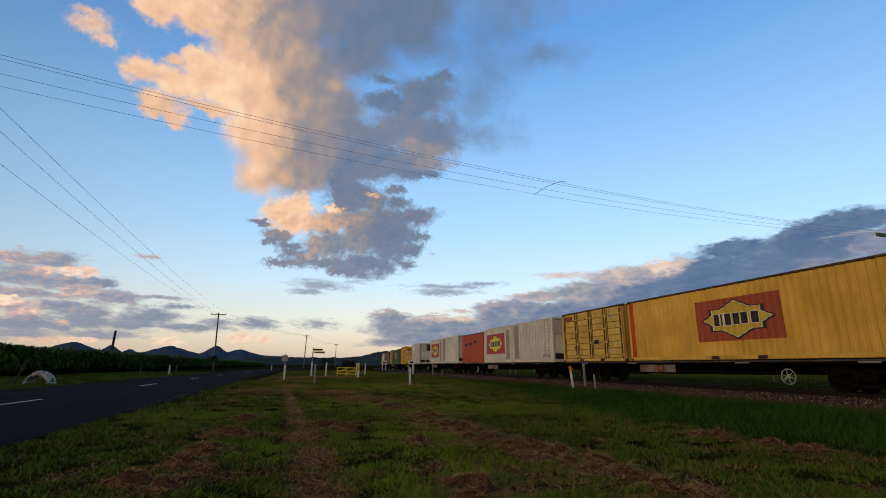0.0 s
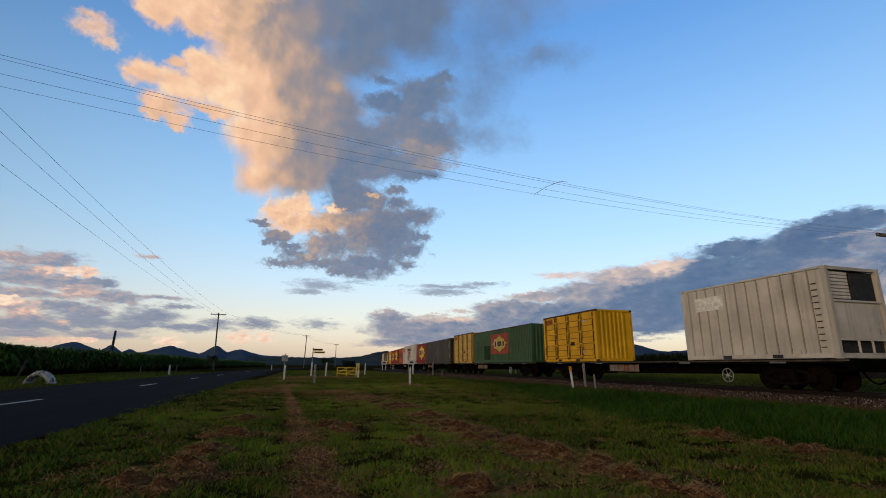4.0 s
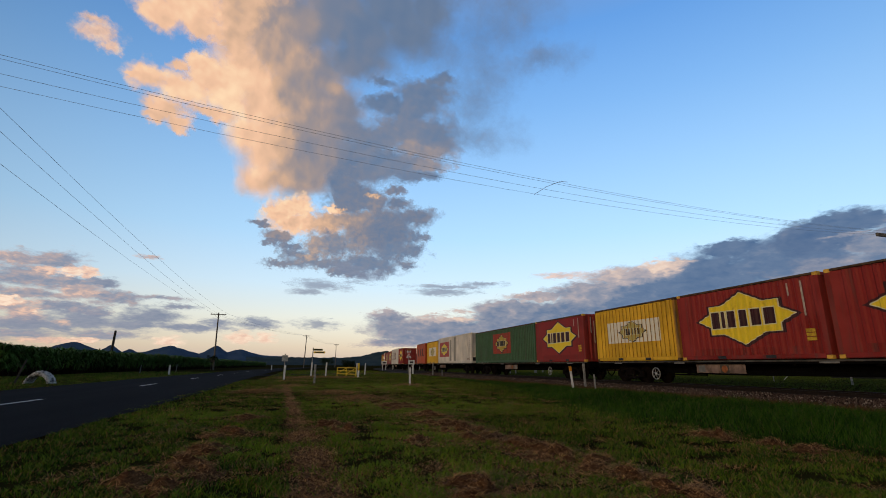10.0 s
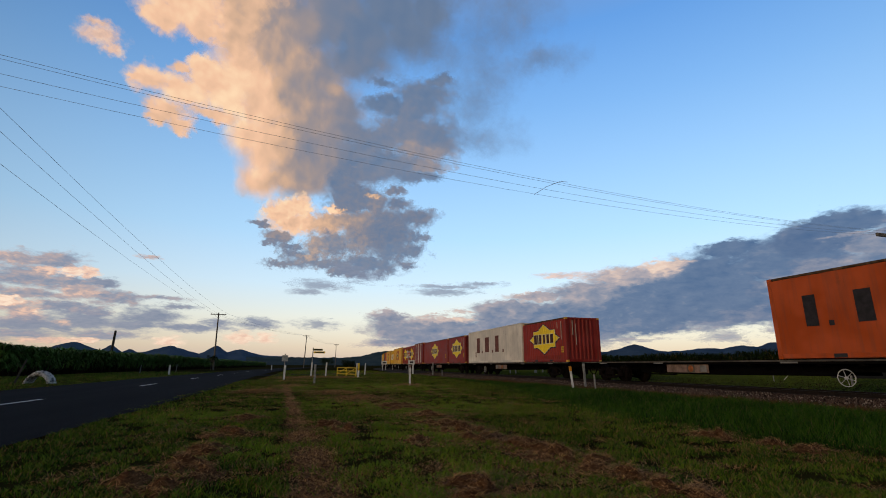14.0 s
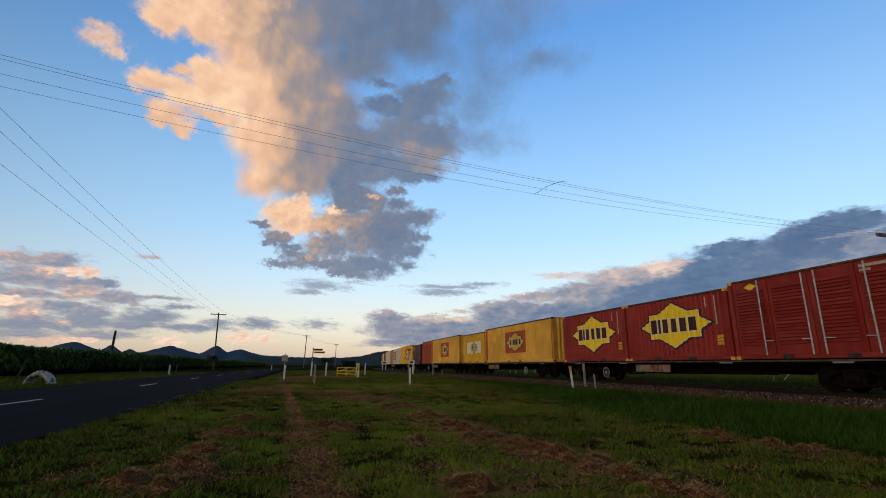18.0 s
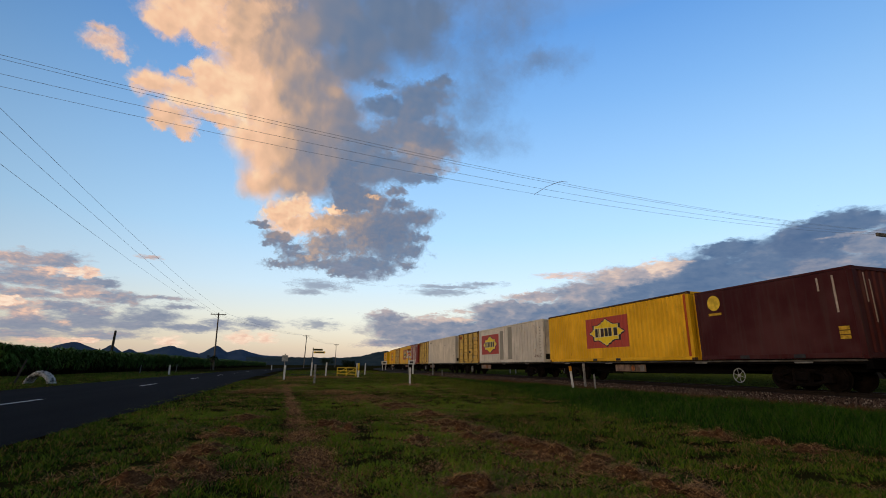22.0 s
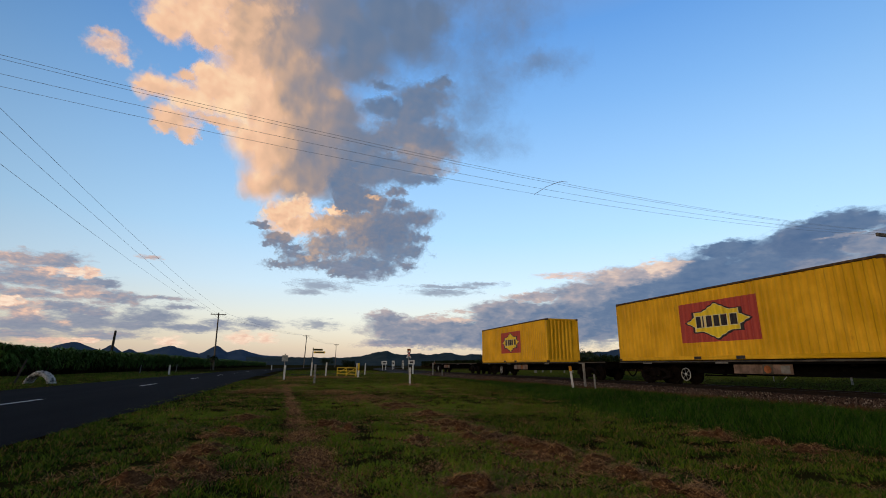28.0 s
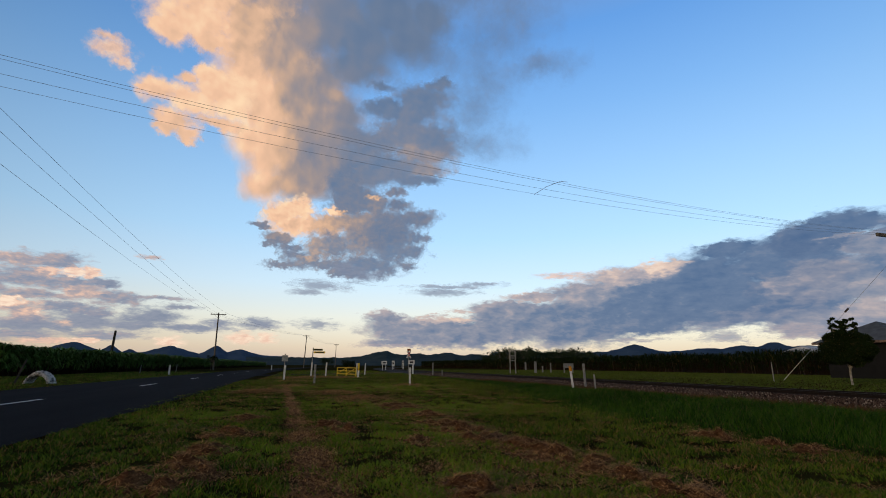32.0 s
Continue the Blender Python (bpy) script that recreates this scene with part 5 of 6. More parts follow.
STREAKS = [(17.3, 9.4, 4.2, 0.27, 0.3), (16.3, 8.7, 3.1, 0.34, 0.25), (20.8, 9.7, 2.1, 0.21, 0.3), (6.2, 10.4, 1.9, 0.61, 0.2), (4.8, 11.3, 2.3, 0.54, 0.2), (1.3, 4.6, 2, 0.45, 0.25), (1.6, 9.2, 2.6, 0.53, 0.28), (0, 8.4, 1.5, 0.33, 0.3), (46.9, 3, 1.8, 0.46, 0.36), (45.5, 4.1, 1.8, 0.47, 0.32), (52.9, 3.5, 1.8, 0.54, 0.44), (37.3, 2.9, 2.9, 0.19, 0.4), (10.6, 2.3, 3.3, 0.2, 0.5), (31, 10.5, 2.6, 0.33, 0.7), (18.3, 6.4, 1.1, 0.2, 0.6), (15.2, 5.8, 1.4, 0.2, 0.6)]

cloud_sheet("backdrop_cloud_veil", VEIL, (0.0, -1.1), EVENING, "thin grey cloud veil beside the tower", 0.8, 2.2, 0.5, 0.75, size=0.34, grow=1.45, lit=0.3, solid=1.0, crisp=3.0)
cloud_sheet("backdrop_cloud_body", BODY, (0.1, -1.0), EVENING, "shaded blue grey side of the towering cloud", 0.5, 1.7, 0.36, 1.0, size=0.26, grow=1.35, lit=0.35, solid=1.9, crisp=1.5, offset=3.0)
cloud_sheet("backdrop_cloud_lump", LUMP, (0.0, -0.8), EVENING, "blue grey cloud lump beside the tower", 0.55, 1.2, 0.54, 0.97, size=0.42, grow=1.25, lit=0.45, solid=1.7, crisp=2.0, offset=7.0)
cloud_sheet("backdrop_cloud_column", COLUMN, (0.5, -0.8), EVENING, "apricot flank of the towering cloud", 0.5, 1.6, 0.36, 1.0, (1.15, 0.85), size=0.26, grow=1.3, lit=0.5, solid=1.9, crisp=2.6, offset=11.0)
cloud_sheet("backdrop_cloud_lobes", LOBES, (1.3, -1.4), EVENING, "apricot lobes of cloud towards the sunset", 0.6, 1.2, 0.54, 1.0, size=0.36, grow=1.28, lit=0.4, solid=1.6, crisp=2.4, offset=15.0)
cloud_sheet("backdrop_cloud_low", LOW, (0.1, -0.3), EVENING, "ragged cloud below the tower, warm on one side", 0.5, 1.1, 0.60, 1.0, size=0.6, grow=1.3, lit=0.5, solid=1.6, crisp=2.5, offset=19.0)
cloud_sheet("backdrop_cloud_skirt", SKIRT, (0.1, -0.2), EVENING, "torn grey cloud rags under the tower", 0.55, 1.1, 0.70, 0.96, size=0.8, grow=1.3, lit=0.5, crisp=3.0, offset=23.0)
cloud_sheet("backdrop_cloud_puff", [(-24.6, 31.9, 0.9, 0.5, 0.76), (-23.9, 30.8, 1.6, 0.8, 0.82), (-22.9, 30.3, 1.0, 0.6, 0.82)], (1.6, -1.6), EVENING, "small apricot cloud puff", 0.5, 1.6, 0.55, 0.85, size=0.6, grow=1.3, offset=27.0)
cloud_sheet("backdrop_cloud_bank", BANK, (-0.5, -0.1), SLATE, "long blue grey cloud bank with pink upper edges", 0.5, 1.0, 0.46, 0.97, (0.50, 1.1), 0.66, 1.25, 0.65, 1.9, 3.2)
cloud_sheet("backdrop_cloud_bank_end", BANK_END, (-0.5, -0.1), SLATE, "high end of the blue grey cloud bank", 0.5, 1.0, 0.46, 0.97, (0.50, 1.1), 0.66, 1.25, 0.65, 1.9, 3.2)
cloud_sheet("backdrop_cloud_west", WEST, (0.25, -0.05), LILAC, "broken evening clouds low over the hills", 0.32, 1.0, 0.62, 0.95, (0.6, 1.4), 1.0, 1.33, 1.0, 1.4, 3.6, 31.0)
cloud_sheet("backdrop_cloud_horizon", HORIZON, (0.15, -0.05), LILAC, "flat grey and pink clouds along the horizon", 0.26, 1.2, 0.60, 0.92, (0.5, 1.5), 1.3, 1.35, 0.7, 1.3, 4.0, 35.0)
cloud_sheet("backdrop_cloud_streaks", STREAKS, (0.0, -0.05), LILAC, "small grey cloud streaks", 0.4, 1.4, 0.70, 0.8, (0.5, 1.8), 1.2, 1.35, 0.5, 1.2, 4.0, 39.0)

# ---- the train ----
SPEED, DECK, HALF = 14.3, 1.28, 1.219
MESH = {}
WORN = [PAINT[k_] for k_ in ("yellow", "gold", "amber", "straw")]


def shared(key, make):
    """One mesh for all alike pieces."""
    if key not in MESH:
        b = make()
        MESH[key] = b.mesh(str(key[0])) if isinstance(b, MB) else b
    return MESH[key]


def wave(kind, length):
    """Stations along a side panel: (distance along, depth)."""
    pts, y = [], 0.0
    if kind == "rib":
        while y < length - 0.3:
            pts += [(y, 0.0), (y + 0.395, 0.0), (y + 0.402, 0.055), (y + 0.452, 0.055), (y + 0.459, 0.0)]
            y += 0.46
    elif kind == "flat":
        pts += [(0.0, 0.0)]
    else:
        while y < length - 0.28:
            pts += [(y, 0.0), (y + 0.085, 0.0), (y + 0.135, 0.044), (y + 0.228, 0.044)]
            y += 0.278
    return [(a, d) for a, d in pts if a < length] + [(length, 0.0)]


def sheet(kind, y0, y1, z0, z1, x, out, start=0.0):
    """A profiled steel sheet along Y at x, its outer face towards out (-1 or 1)."""
    b = MB()
    for i, (a, d) in enumerate(wave(kind, y1 - y0)):
        b.v += [(x - out * d, y0 + a, z0), (x - out * d, y0 + a, z1)]
        if i:
            q = (2 * i - 2, 2 * i, 2 * i + 1, 2 * i - 1)
            b.f.append(q if out > 0 else q[::-1])
    return b


def end_sheet(kind, z0, z1, y, out):
    b = MB()
    for i, (a, d) in enumerate(wave(kind, 2.12)):
        b.v += [(-1.06 + a, y - out * d, z0), (-1.06 + a, y - out * d, z1)]
        if i:
            q = (2 * i - 2, 2 * i, 2 * i + 1, 2 * i - 1)
            b.f.append(q if out < 0 else q[::-1])
    return b


def decal(kind, length, y0, y1, z0, z1):
    """A painted field that lies on the near side's profile, 4 mm proud. UV from -1 to 1."""
    st = wave(kind, length - 0.32)
    b, uvs = MB(), []
    if kind == "rib":
        st = [(0.0, 0.0), (length - 0.32, 0.0)]
    ys = sorted({y0, y1, *[a - length / 2 + 0.16 for a, d in st if y0 < a - length / 2 + 0.16 < y1]})
    sa, sd = [a - length / 2 + 0.16 for a, d in st], [d for a, d in st]
    for i, y in enumerate(ys):
        x = -HALF + 0.012 + float(np.interp(y, sa, sd)) - 0.005
        b.v += [(x, y, z0), (x, y, z1)]
        u = 1 - 2 * (y - y0) / (y1 - y0)
        uvs += [(u, -1), (u, 1)]
        if i:
            b.f.append((2 * i - 1, 2 * i + 1, 2 * i, 2 * i - 2)[::-1])
    me = b.mesh("painted_emblem")
    lay = me.uv_layers.new(name="UVMap")
    for lp in me.loops:
        lay.data[lp.index].uv = uvs[lp.vertex_index]
    return me


def frame_parts(thing, L, H, paint, rails=True):
    """Corner posts, rails, castings, floor and roof that every container has."""
    h = L / 2
    post = shared(("corner_post", H), lambda: MB().box(-0.075, 0.075, -0.08, 0.08, 0.118, H - 0.118, 0.012))
    cast = shared(("corner_casting",), lambda: MB().box(-0.081, 0.081, -0.089, 0.089, 0, 0.118, 0.014))
    for sx in (-1, 1):
        for sy in (-1, 1):
            part("corner_post", post, PAINT["post"] if sy < 0 and paint in WORN and paint is not PAINT["amber"] else paint, thing, at=pose(sx * (HALF - 0.078), sy * (h - 0.085), 0))
            for z in (0, H - 0.118):
                part("corner_casting", cast, PAINT["gold"] if paint is PAINT["red"] else PAINT["edge"] if paint in WORN else paint, thing, at=pose(sx * (HALF - 0.082), sy * (h - 0.09), z))
        x = sx * (HALF - 0.04)
        part("bottom_rail", shared(("bottom_rail", L), lambda: MB().box(-0.035, 0.035, -h + 0.18, h - 0.18, 0.02, 0.17, 0.01)), paint, thing, at=pose(x, 0, 0))
        # dark top rails stand in for the shade at the corrugated roof's edge
        part("top_rail", shared(("top_rail", L, H), lambda: MB().box(-0.035, 0.035, -h + 0.18, h - 0.18, H - 0.075, H - 0.005, 0.01)), PAINT["edge"] if paint in (PAINT["red"], PAINT["green"], PAINT["orange"], *WORN) else paint, thing, at=pose(x, 0, 0))
    for sy in (-1, 1):
        part("end_sill", shared(("end_sill",), lambda: MB().box(-1.06, 1.06, -0.05, 0.05, 0.02, 0.17, 0.01)), paint, thing, at=pose(0, sy * (h - 0.06), 0))
        part("end_header", shared(("end_header", H), lambda: MB().box(-1.06, 1.06, -0.05, 0.05, H - 0.12, H - 0.01, 0.01)), paint, thing, at=pose(0, sy * (h - 0.06), 0))
    part("roof", shared(("roof", L, H), lambda: sheet_roof(L, H)), paint, thing)
    part("floor", shared(("floor", L), lambda: MB().box(-HALF + 0.09, HALF - 0.09, -h + 0.12, h - 0.12, 0.10, 0.14)), PAINT["black"], thing)


def sheet_roof(L, H):
    b = MB()
    h = L / 2 - 0.1
    for i, (a, d) in enumerate(wave("box", 2 * h)):
        b.v += [(-HALF + 0.07, -h + a, H - 0.035 - d * 0.5), (HALF - 0.07, -h + a, H - 0.035 - d * 0.5)]
        if i:
            b.f.append((2 * i - 2, 2 * i - 1, 2 * i + 1, 2 * i))
    return b


def reefer_end(thing, L, H, paint, out):
    """The machinery end of a cooled container: frame, dark grille above, white cowl and open bay below."""
    y = out * (L / 2 - 0.28)
    part("bulkhead", shared(("bulkhead", H), lambda: MB().box(-1.1, 1.1, -0.02, 0.02, 0.15, H - 0.1)), PAINT["white"], thing, at=pose(0, y, 0))
    part("cowl", shared(("cowl",), lambda: MB().box(-1.02, 1.02, -0.10, 0.10, 0.62, 1.75, 0.03)), PAINT["white"], thing, "white enamelled cowl", at=pose(0, y + out * 0.12, 0))
    part("louvre_panel", shared(("louvre_panel",), lambda: louvres()), PAINT["white"], thing, at=pose(-0.62, y + out * 0.16, 0))
    part("grille", shared(("grille",), lambda: MB().box(-0.02, 1.0, -0.06, 0.06, 1.82, 2.72, 0.02)), PAINT["vent"], thing, "dark fan grille", at=pose(0, y + out * 0.12, 0))
    part("bay", shared(("bay",), lambda: MB().box(-1.0, 1.0, -0.05, 0.05, 0.2, 0.56, 0.01)), PAINT["vent"], thing, "open dark machinery bay", at=pose(0, y + out * 0.06, 0))
    for z in (0.58, 1.78):
        part("frame_bar", shared(("frame_bar",), lambda: MB().box(-1.06, 1.06, -0.03, 0.03, -0.03, 0.03, 0.006)), PAINT["white"], thing, at=pose(0, y + out * 0.25, z))
    for q in (-0.3, 0.3):
        part("frame_upright", shared(("frame_upright",), lambda: MB().box(-0.025, 0.025, -0.025, 0.025, 0.15, 0.58, 0.005)), PAINT["white"], thing, at=pose(q, y + out * 0.25, 0))


def diamond(w, hh):
    """A small flat lozenge on the near side."""
    b = MB()
    b.poly((-0.004, w, 0), (-0.004, 0, hh), (-0.004, -w, 0), (-0.004, 0, -hh))
    b.poly((0, 0, -hh), (0, -w, 0), (0, 0, hh), (0, w, 0))
    for p, q in (((w, 0), (0, hh)), ((0, hh), (-w, 0)), ((-w, 0), (0, -hh)), ((0, -hh), (w, 0))):
        b.poly((0, *p), (0, *q), (-0.004, *q), (-0.004, *p))
    return b


def louvres():
    b = MB()
    for i in range(8):
        z = 1.86 + i * 0.11
        b.box(-0.42, 0.42, -0.05, 0.05, z, z + 0.085)
    return b


def bars(thing, rows, mat, name="lettering", label=""):
    """Writing as plain bars: (y from the middle, z, width, height) on the near side."""
    for y, z, w, h in rows:
        part(name, shared((name, round(w, 3), round(h, 3)), lambda: MB().box(-0.004, 0.004, -w / 2, w / 2, -h / 2, h / 2)), mat, thing, label, at=pose(-HALF - 0.002, y, z))


def container(kind, L, paint, extras=(), H=2.896):
    """kind: box, flat, reefer, doors or louvre. The near side is -X, the leading end -Y."""
    h = L / 2
    P = PAINT[paint]
    fine = kind == "fine_reefer"
    kind = "reefer" if fine else kind
    thing = new("shipping_container")
    frame_parts(thing, L, H, P)
    prof = "box" if fine else {"reefer": "rib", "flat": "flat"}.get(kind, "box")
    yp = h - 0.16
    if kind in ("box", "flat", "reefer"):
        part("side_panel", shared(("side_panel", prof, L, H, -1), lambda: sheet(prof, -yp, yp, 0.16, H - 0.09, -HALF + 0.012, -1)), P, thing)
    part("side_panel", shared(("side_panel", prof, L, H, 1), lambda: sheet(prof, -yp, yp, 0.16, H - 0.09, HALF - 0.012, 1)), P, thing)
    part("end_panel", shared(("end_panel", prof, L, H, 1), lambda: end_sheet(prof, 0.16, H - 0.1, h - 0.03, 1)), P, thing)
    if kind == "reefer":
        reefer_end(thing, L, H, P, -1)
        y = 0.427
        # dark strips in the rib grooves, coloured as the shade there
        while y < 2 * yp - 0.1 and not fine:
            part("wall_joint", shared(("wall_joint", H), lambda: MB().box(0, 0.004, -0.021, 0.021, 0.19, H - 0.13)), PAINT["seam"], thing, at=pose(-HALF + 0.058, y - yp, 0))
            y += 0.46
        for i in range(11):
            part("rung", shared(("rung",), lambda: MB().box(-0.03, 0.0, -0.08, 0.08, -0.014, 0.014)), PAINT["vent"], thing, at=pose(-HALF - 0.004, -h + 0.42, 0.35 + i * 0.2))
    elif kind != "flat":
        part("end_panel", shared(("end_panel", prof, L, H, -1), lambda: end_sheet(prof, 0.16, H - 0.1, -h + 0.03, -1)), P, thing)
    else:
        part("end_panel", shared(("end_panel", "box", L, H, -1), lambda: end_sheet("box", 0.16, H - 0.1, -h + 0.03, -1)), P, thing)
    # dark strips paint the corrugation's own shade into its valleys
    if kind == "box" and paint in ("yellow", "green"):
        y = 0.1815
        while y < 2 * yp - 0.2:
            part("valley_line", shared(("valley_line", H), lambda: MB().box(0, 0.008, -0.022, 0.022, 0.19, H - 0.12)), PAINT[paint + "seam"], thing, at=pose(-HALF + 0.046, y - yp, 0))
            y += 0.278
    if paint in ("red", "maroon"):
        for x, z, q in ((-0.72, 2.1, 0.9), (-0.5, 1.7, 1.3)):
            part("end_code", shared(("end_code", q), lambda: MB().box(-0.025, 0.025, -0.004, 0.0, -q / 2, q / 2)), PAINT["faint"], thing, at=pose(x, -h + 0.027, z))
    if kind == "doors":
        # four ribbed doors with hinges and lock gear along the near side, over a rebate painted dark for the shade
        # between them
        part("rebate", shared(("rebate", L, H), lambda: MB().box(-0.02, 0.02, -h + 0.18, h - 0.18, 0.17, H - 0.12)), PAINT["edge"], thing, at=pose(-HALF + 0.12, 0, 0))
        n_, w = 4, (L - 0.36) / 4
        for i in range(n_):
            y = -h + 0.18 + w * (i + 0.5)
            leaf = lambda: MB().box(-0.02, 0.02, -w / 2 + 0.022, w / 2 - 0.022, 0.2, H - 0.085, 0.01)
            d = part("side_door", shared(("side_door", L), leaf), P, thing, at=pose(-HALF + 0.065, y, 0))
            for q in range(7):
                part("pressed_panel", shared(("pressed_panel", L), lambda: MB().box(-0.05, -0.018, -w / 2 + 0.20, w / 2 - 0.20, 0, 0.31, 0.02)), P, d, at=pose(0, 0, 0.36 + q * 0.34))
                # thin dark strip that paints the shadow line between pressed panels
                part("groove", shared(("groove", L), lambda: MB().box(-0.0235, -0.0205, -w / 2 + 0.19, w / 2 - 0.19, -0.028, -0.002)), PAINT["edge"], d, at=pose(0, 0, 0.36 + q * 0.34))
            for s in (-1, 1):
                part("lock_rod", shared(("side_rod", H), lambda: MB().tube([(0, 0, 0.12), (0, 0, H - 0.09)], 0.020, 6)), PAINT["edge"], d, "rust-brown lock rod", at=pose(-0.060, s * (w / 2 - 0.085), 0))
                for z in (0.32, 1.02, 1.72, 2.42):
                    part("hinge", shared(("hinge",), lambda: MB().box(-0.035, 0.02, -0.075, 0.075, -0.04, 0.04, 0.012)), P, d, at=pose(-0.050, s * (w / 2 - 0.06), z))
                part("door_edge", shared(("door_edge", H), lambda: MB().box(-0.045, -0.021, -0.012, 0.012, 0.22, H - 0.17)), PAINT["edge"], d, at=pose(0, s * (w / 2 - 0.165), 0))
            part("handle", shared(("door_handle",), lambda: MB().tube([(0, 0, 0), (0, 0.22, 0.015), (0, 0.30, 0.0)], 0.016, 5)), PAINT["edge"], d, at=pose(-0.085, -w / 2 + 0.1 if i % 2 else w / 2 - 0.4, 0.80))
        bars(thing, [(-0.55, 1.05, 0.42, 0.22)], PAINT["ink"], "data_plate")
        bars(thing, [(h - 0.8, 2.55, 0.9, 0.28)], PAINT["rust_door"], "name_panel", "small red brown emblem panel")
        bars(thing, [(-1.75, 0.55, 0.26, 0.16), (2.2, 0.95, 0.2, 0.16), (-1.9, 2.3, 0.5, 0.1)], PAINT["faint"], "notice")
    if kind == "louvre":
        n_, w = 4, (L - 0.36) / 4
        for i in range(n_):
            y = -h + 0.18 + w * (i + 0.5)
            leaf = lambda: MB().box(-0.02, 0.02, -w / 2 + 0.012, w / 2 - 0.012, 0.175, H - 0.08, 0.01)
            def slat():
                b = MB()
                b.poly((-0.022, -w / 2 + 0.16, 0.095), (-0.022, w / 2 - 0.16, 0.095), (-0.085, w / 2 - 0.16, 0), (-0.085, -w / 2 + 0.16, 0))
                b.poly((-0.085, -w / 2 + 0.16, 0), (-0.085, w / 2 - 0.16, 0), (-0.022, w / 2 - 0.16, 0.015), (-0.022, -w / 2 + 0.16, 0.015))
                return b
            d = part("louvred_door", shared(("louvred_door", L), leaf), P, thing, at=pose(-HALF + 0.06, y, 0))
            for q in range(18):
                part("slat", shared(("slat", L), slat), P, d, at=pose(0, 0, 0.50 + 0.112 * q))
        for y, s in ((1.73, -1), (0.12, 1), (-0.29, -1), (-1.74, 1)):
            gear = PAINT["silver"] if paint == "red" else P
            rod = part("lock_rod", shared(("louvre_rod", H), lambda: MB().tube([(0, 0, 0.14), (0, 0, H - 0.1)], 0.026, 6)), gear, thing, at=pose(-HALF - 0.045, y, 0))
            part("handle", shared(("handle",), lambda: MB().tube([(0, -0.05, 0), (0, 0.28, 0.02)], 0.018, 5)), gear, rod, at=pose(-0.01, -0.14 + 0.14 * s, 0.62))
        part("name_panel", shared(("diamond",), lambda: diamond(0.27, 0.13)), PAINT["yellowink"], thing, "small yellow diamond mark", at=pose(-HALF + 0.036, h - 0.95, 2.6))
        bars(thing, [(-h + 1.05, 2.66, 0.8, 0.09), (-h + 1.3, 2.53, 0.3, 0.08)], PAINT["faint"], "code")
        bars(thing, [(-h + 0.75, 0.36, 0.2, 0.2)], PAINT["plate"], "notice")
        if paint == "orange":
            bars(thing, [(-h + 1.15, 1.62, 0.55, 0.10)], PAINT["ink"], "slot")
    if L < 7 or paint in ("amber", "gold"):
        for y in (-1.02, 1.02):
            part("fork_pocket", shared(("fork_pocket",), lambda: MB().box(-0.006, 0.0, -0.19, 0.19, 0.03, 0.15)), PAINT["vent"], thing, at=pose(-HALF - 0.002, y, 0))
    for e in extras:
        what = e[0]
        if what in EMBLEM:
            _, yc, zc, w, hh = e
            part("painted_emblem", shared((what, prof, L, yc, zc, w, hh), lambda: decal(prof, L, yc - w / 2, yc + w / 2, zc - hh / 2, zc + hh / 2)), EMBLEM[what], thing, "yellow eight-pointed star emblem with dark bars")
        elif what == "band":
            _, yc, w, mat = e
            part("corner_band", shared(("band", round(w, 2), H, L), lambda: decal_plain(prof, L, yc - w / 2, yc + w / 2, 0.17, H - 0.11)), PAINT[mat], thing, "darker vertical paint band")
        elif what == "patch":
            _, yc, zc, w, hh, mat = e
            part("paint_patch", shared(("patch", prof, L, yc, zc, w, hh), lambda: decal_plain(prof, L, yc - w / 2, yc + w / 2, zc - hh / 2, zc + hh / 2)), PAINT[mat], thing, "repainted patch")
        elif what == "words":
            part("lettering", shared(("lettering", e[1]), lambda: lettering(e[1], 0.26)), PAINT["brownink"], thing, "brown painted words", at=pose(-HALF - 0.004, -4.84, 0.32) @ pose(0, 0, 0, 0, 0, -90) @ pose(0, 0, 0, 90, 0, 0))
        elif what == "disc_mark":
            for y, z, w, hh in e[2]:
                part("disc_mark", shared(("disc_mark",), lambda: MB().disc_x(-0.006, 0.0, 0, 0, w, 28)), PAINT[e[1]], thing, "round yellow painted disc", at=pose(-HALF - 0.002, y, z))
        else:
            bars(thing, e[2], PAINT[e[1]], what)
    return tagged(thing, "", "container", "containers on the train")


def lettering(words, size):
    """Flat painted words as a mesh, from the built-in font."""
    cu = bpy.data.curves.new("lettering", "FONT")
    cu.body, cu.size, cu.extrude, cu.resolution_u = words, size, 0.002, 2
    ob = bpy.data.objects.new("lettering_source", cu)
    me = bpy.data.meshes.new_from_object(ob)
    bpy.data.objects.remove(ob)
    bpy.data.curves.remove(cu)
    return me


def decal_plain(kind, L, y0, y1, z0, z1):
    return decal(kind, L, y0, y1, z0, z1)


T20, T40, T40PLUS = 6.058, 12.192, 12.42
# emblem fields, taken from the middle of the box towards its rear
LOGO40 = ("redpanel", -0.1, 1.525, 3.8, 1.63)
LOGO40B = ("brownpanel", -0.1, 1.525, 3.8, 1.63)
REEFLOGO = ("redpanel", 3.6, 1.54, 3.98, 1.66)
STAR20 = ("star", -0.08, 1.51, 4.6, 2.18)
WHITE20 = ("whitepanel", 0.03, 1.43, 4.0, 1.06)
CODE20 = ("code", "faint", [(-1.98, 2.3, 0.055, 0.42), (-2.45, 1.95, 0.06, 1.15)])
PLATE20 = ("notice", "dullyellow", [(-2.52, 0.90, 0.3, 0.11), (-2.52, 0.765, 0.3, 0.11), (-2.52, 0.63, 0.3, 0.11)])
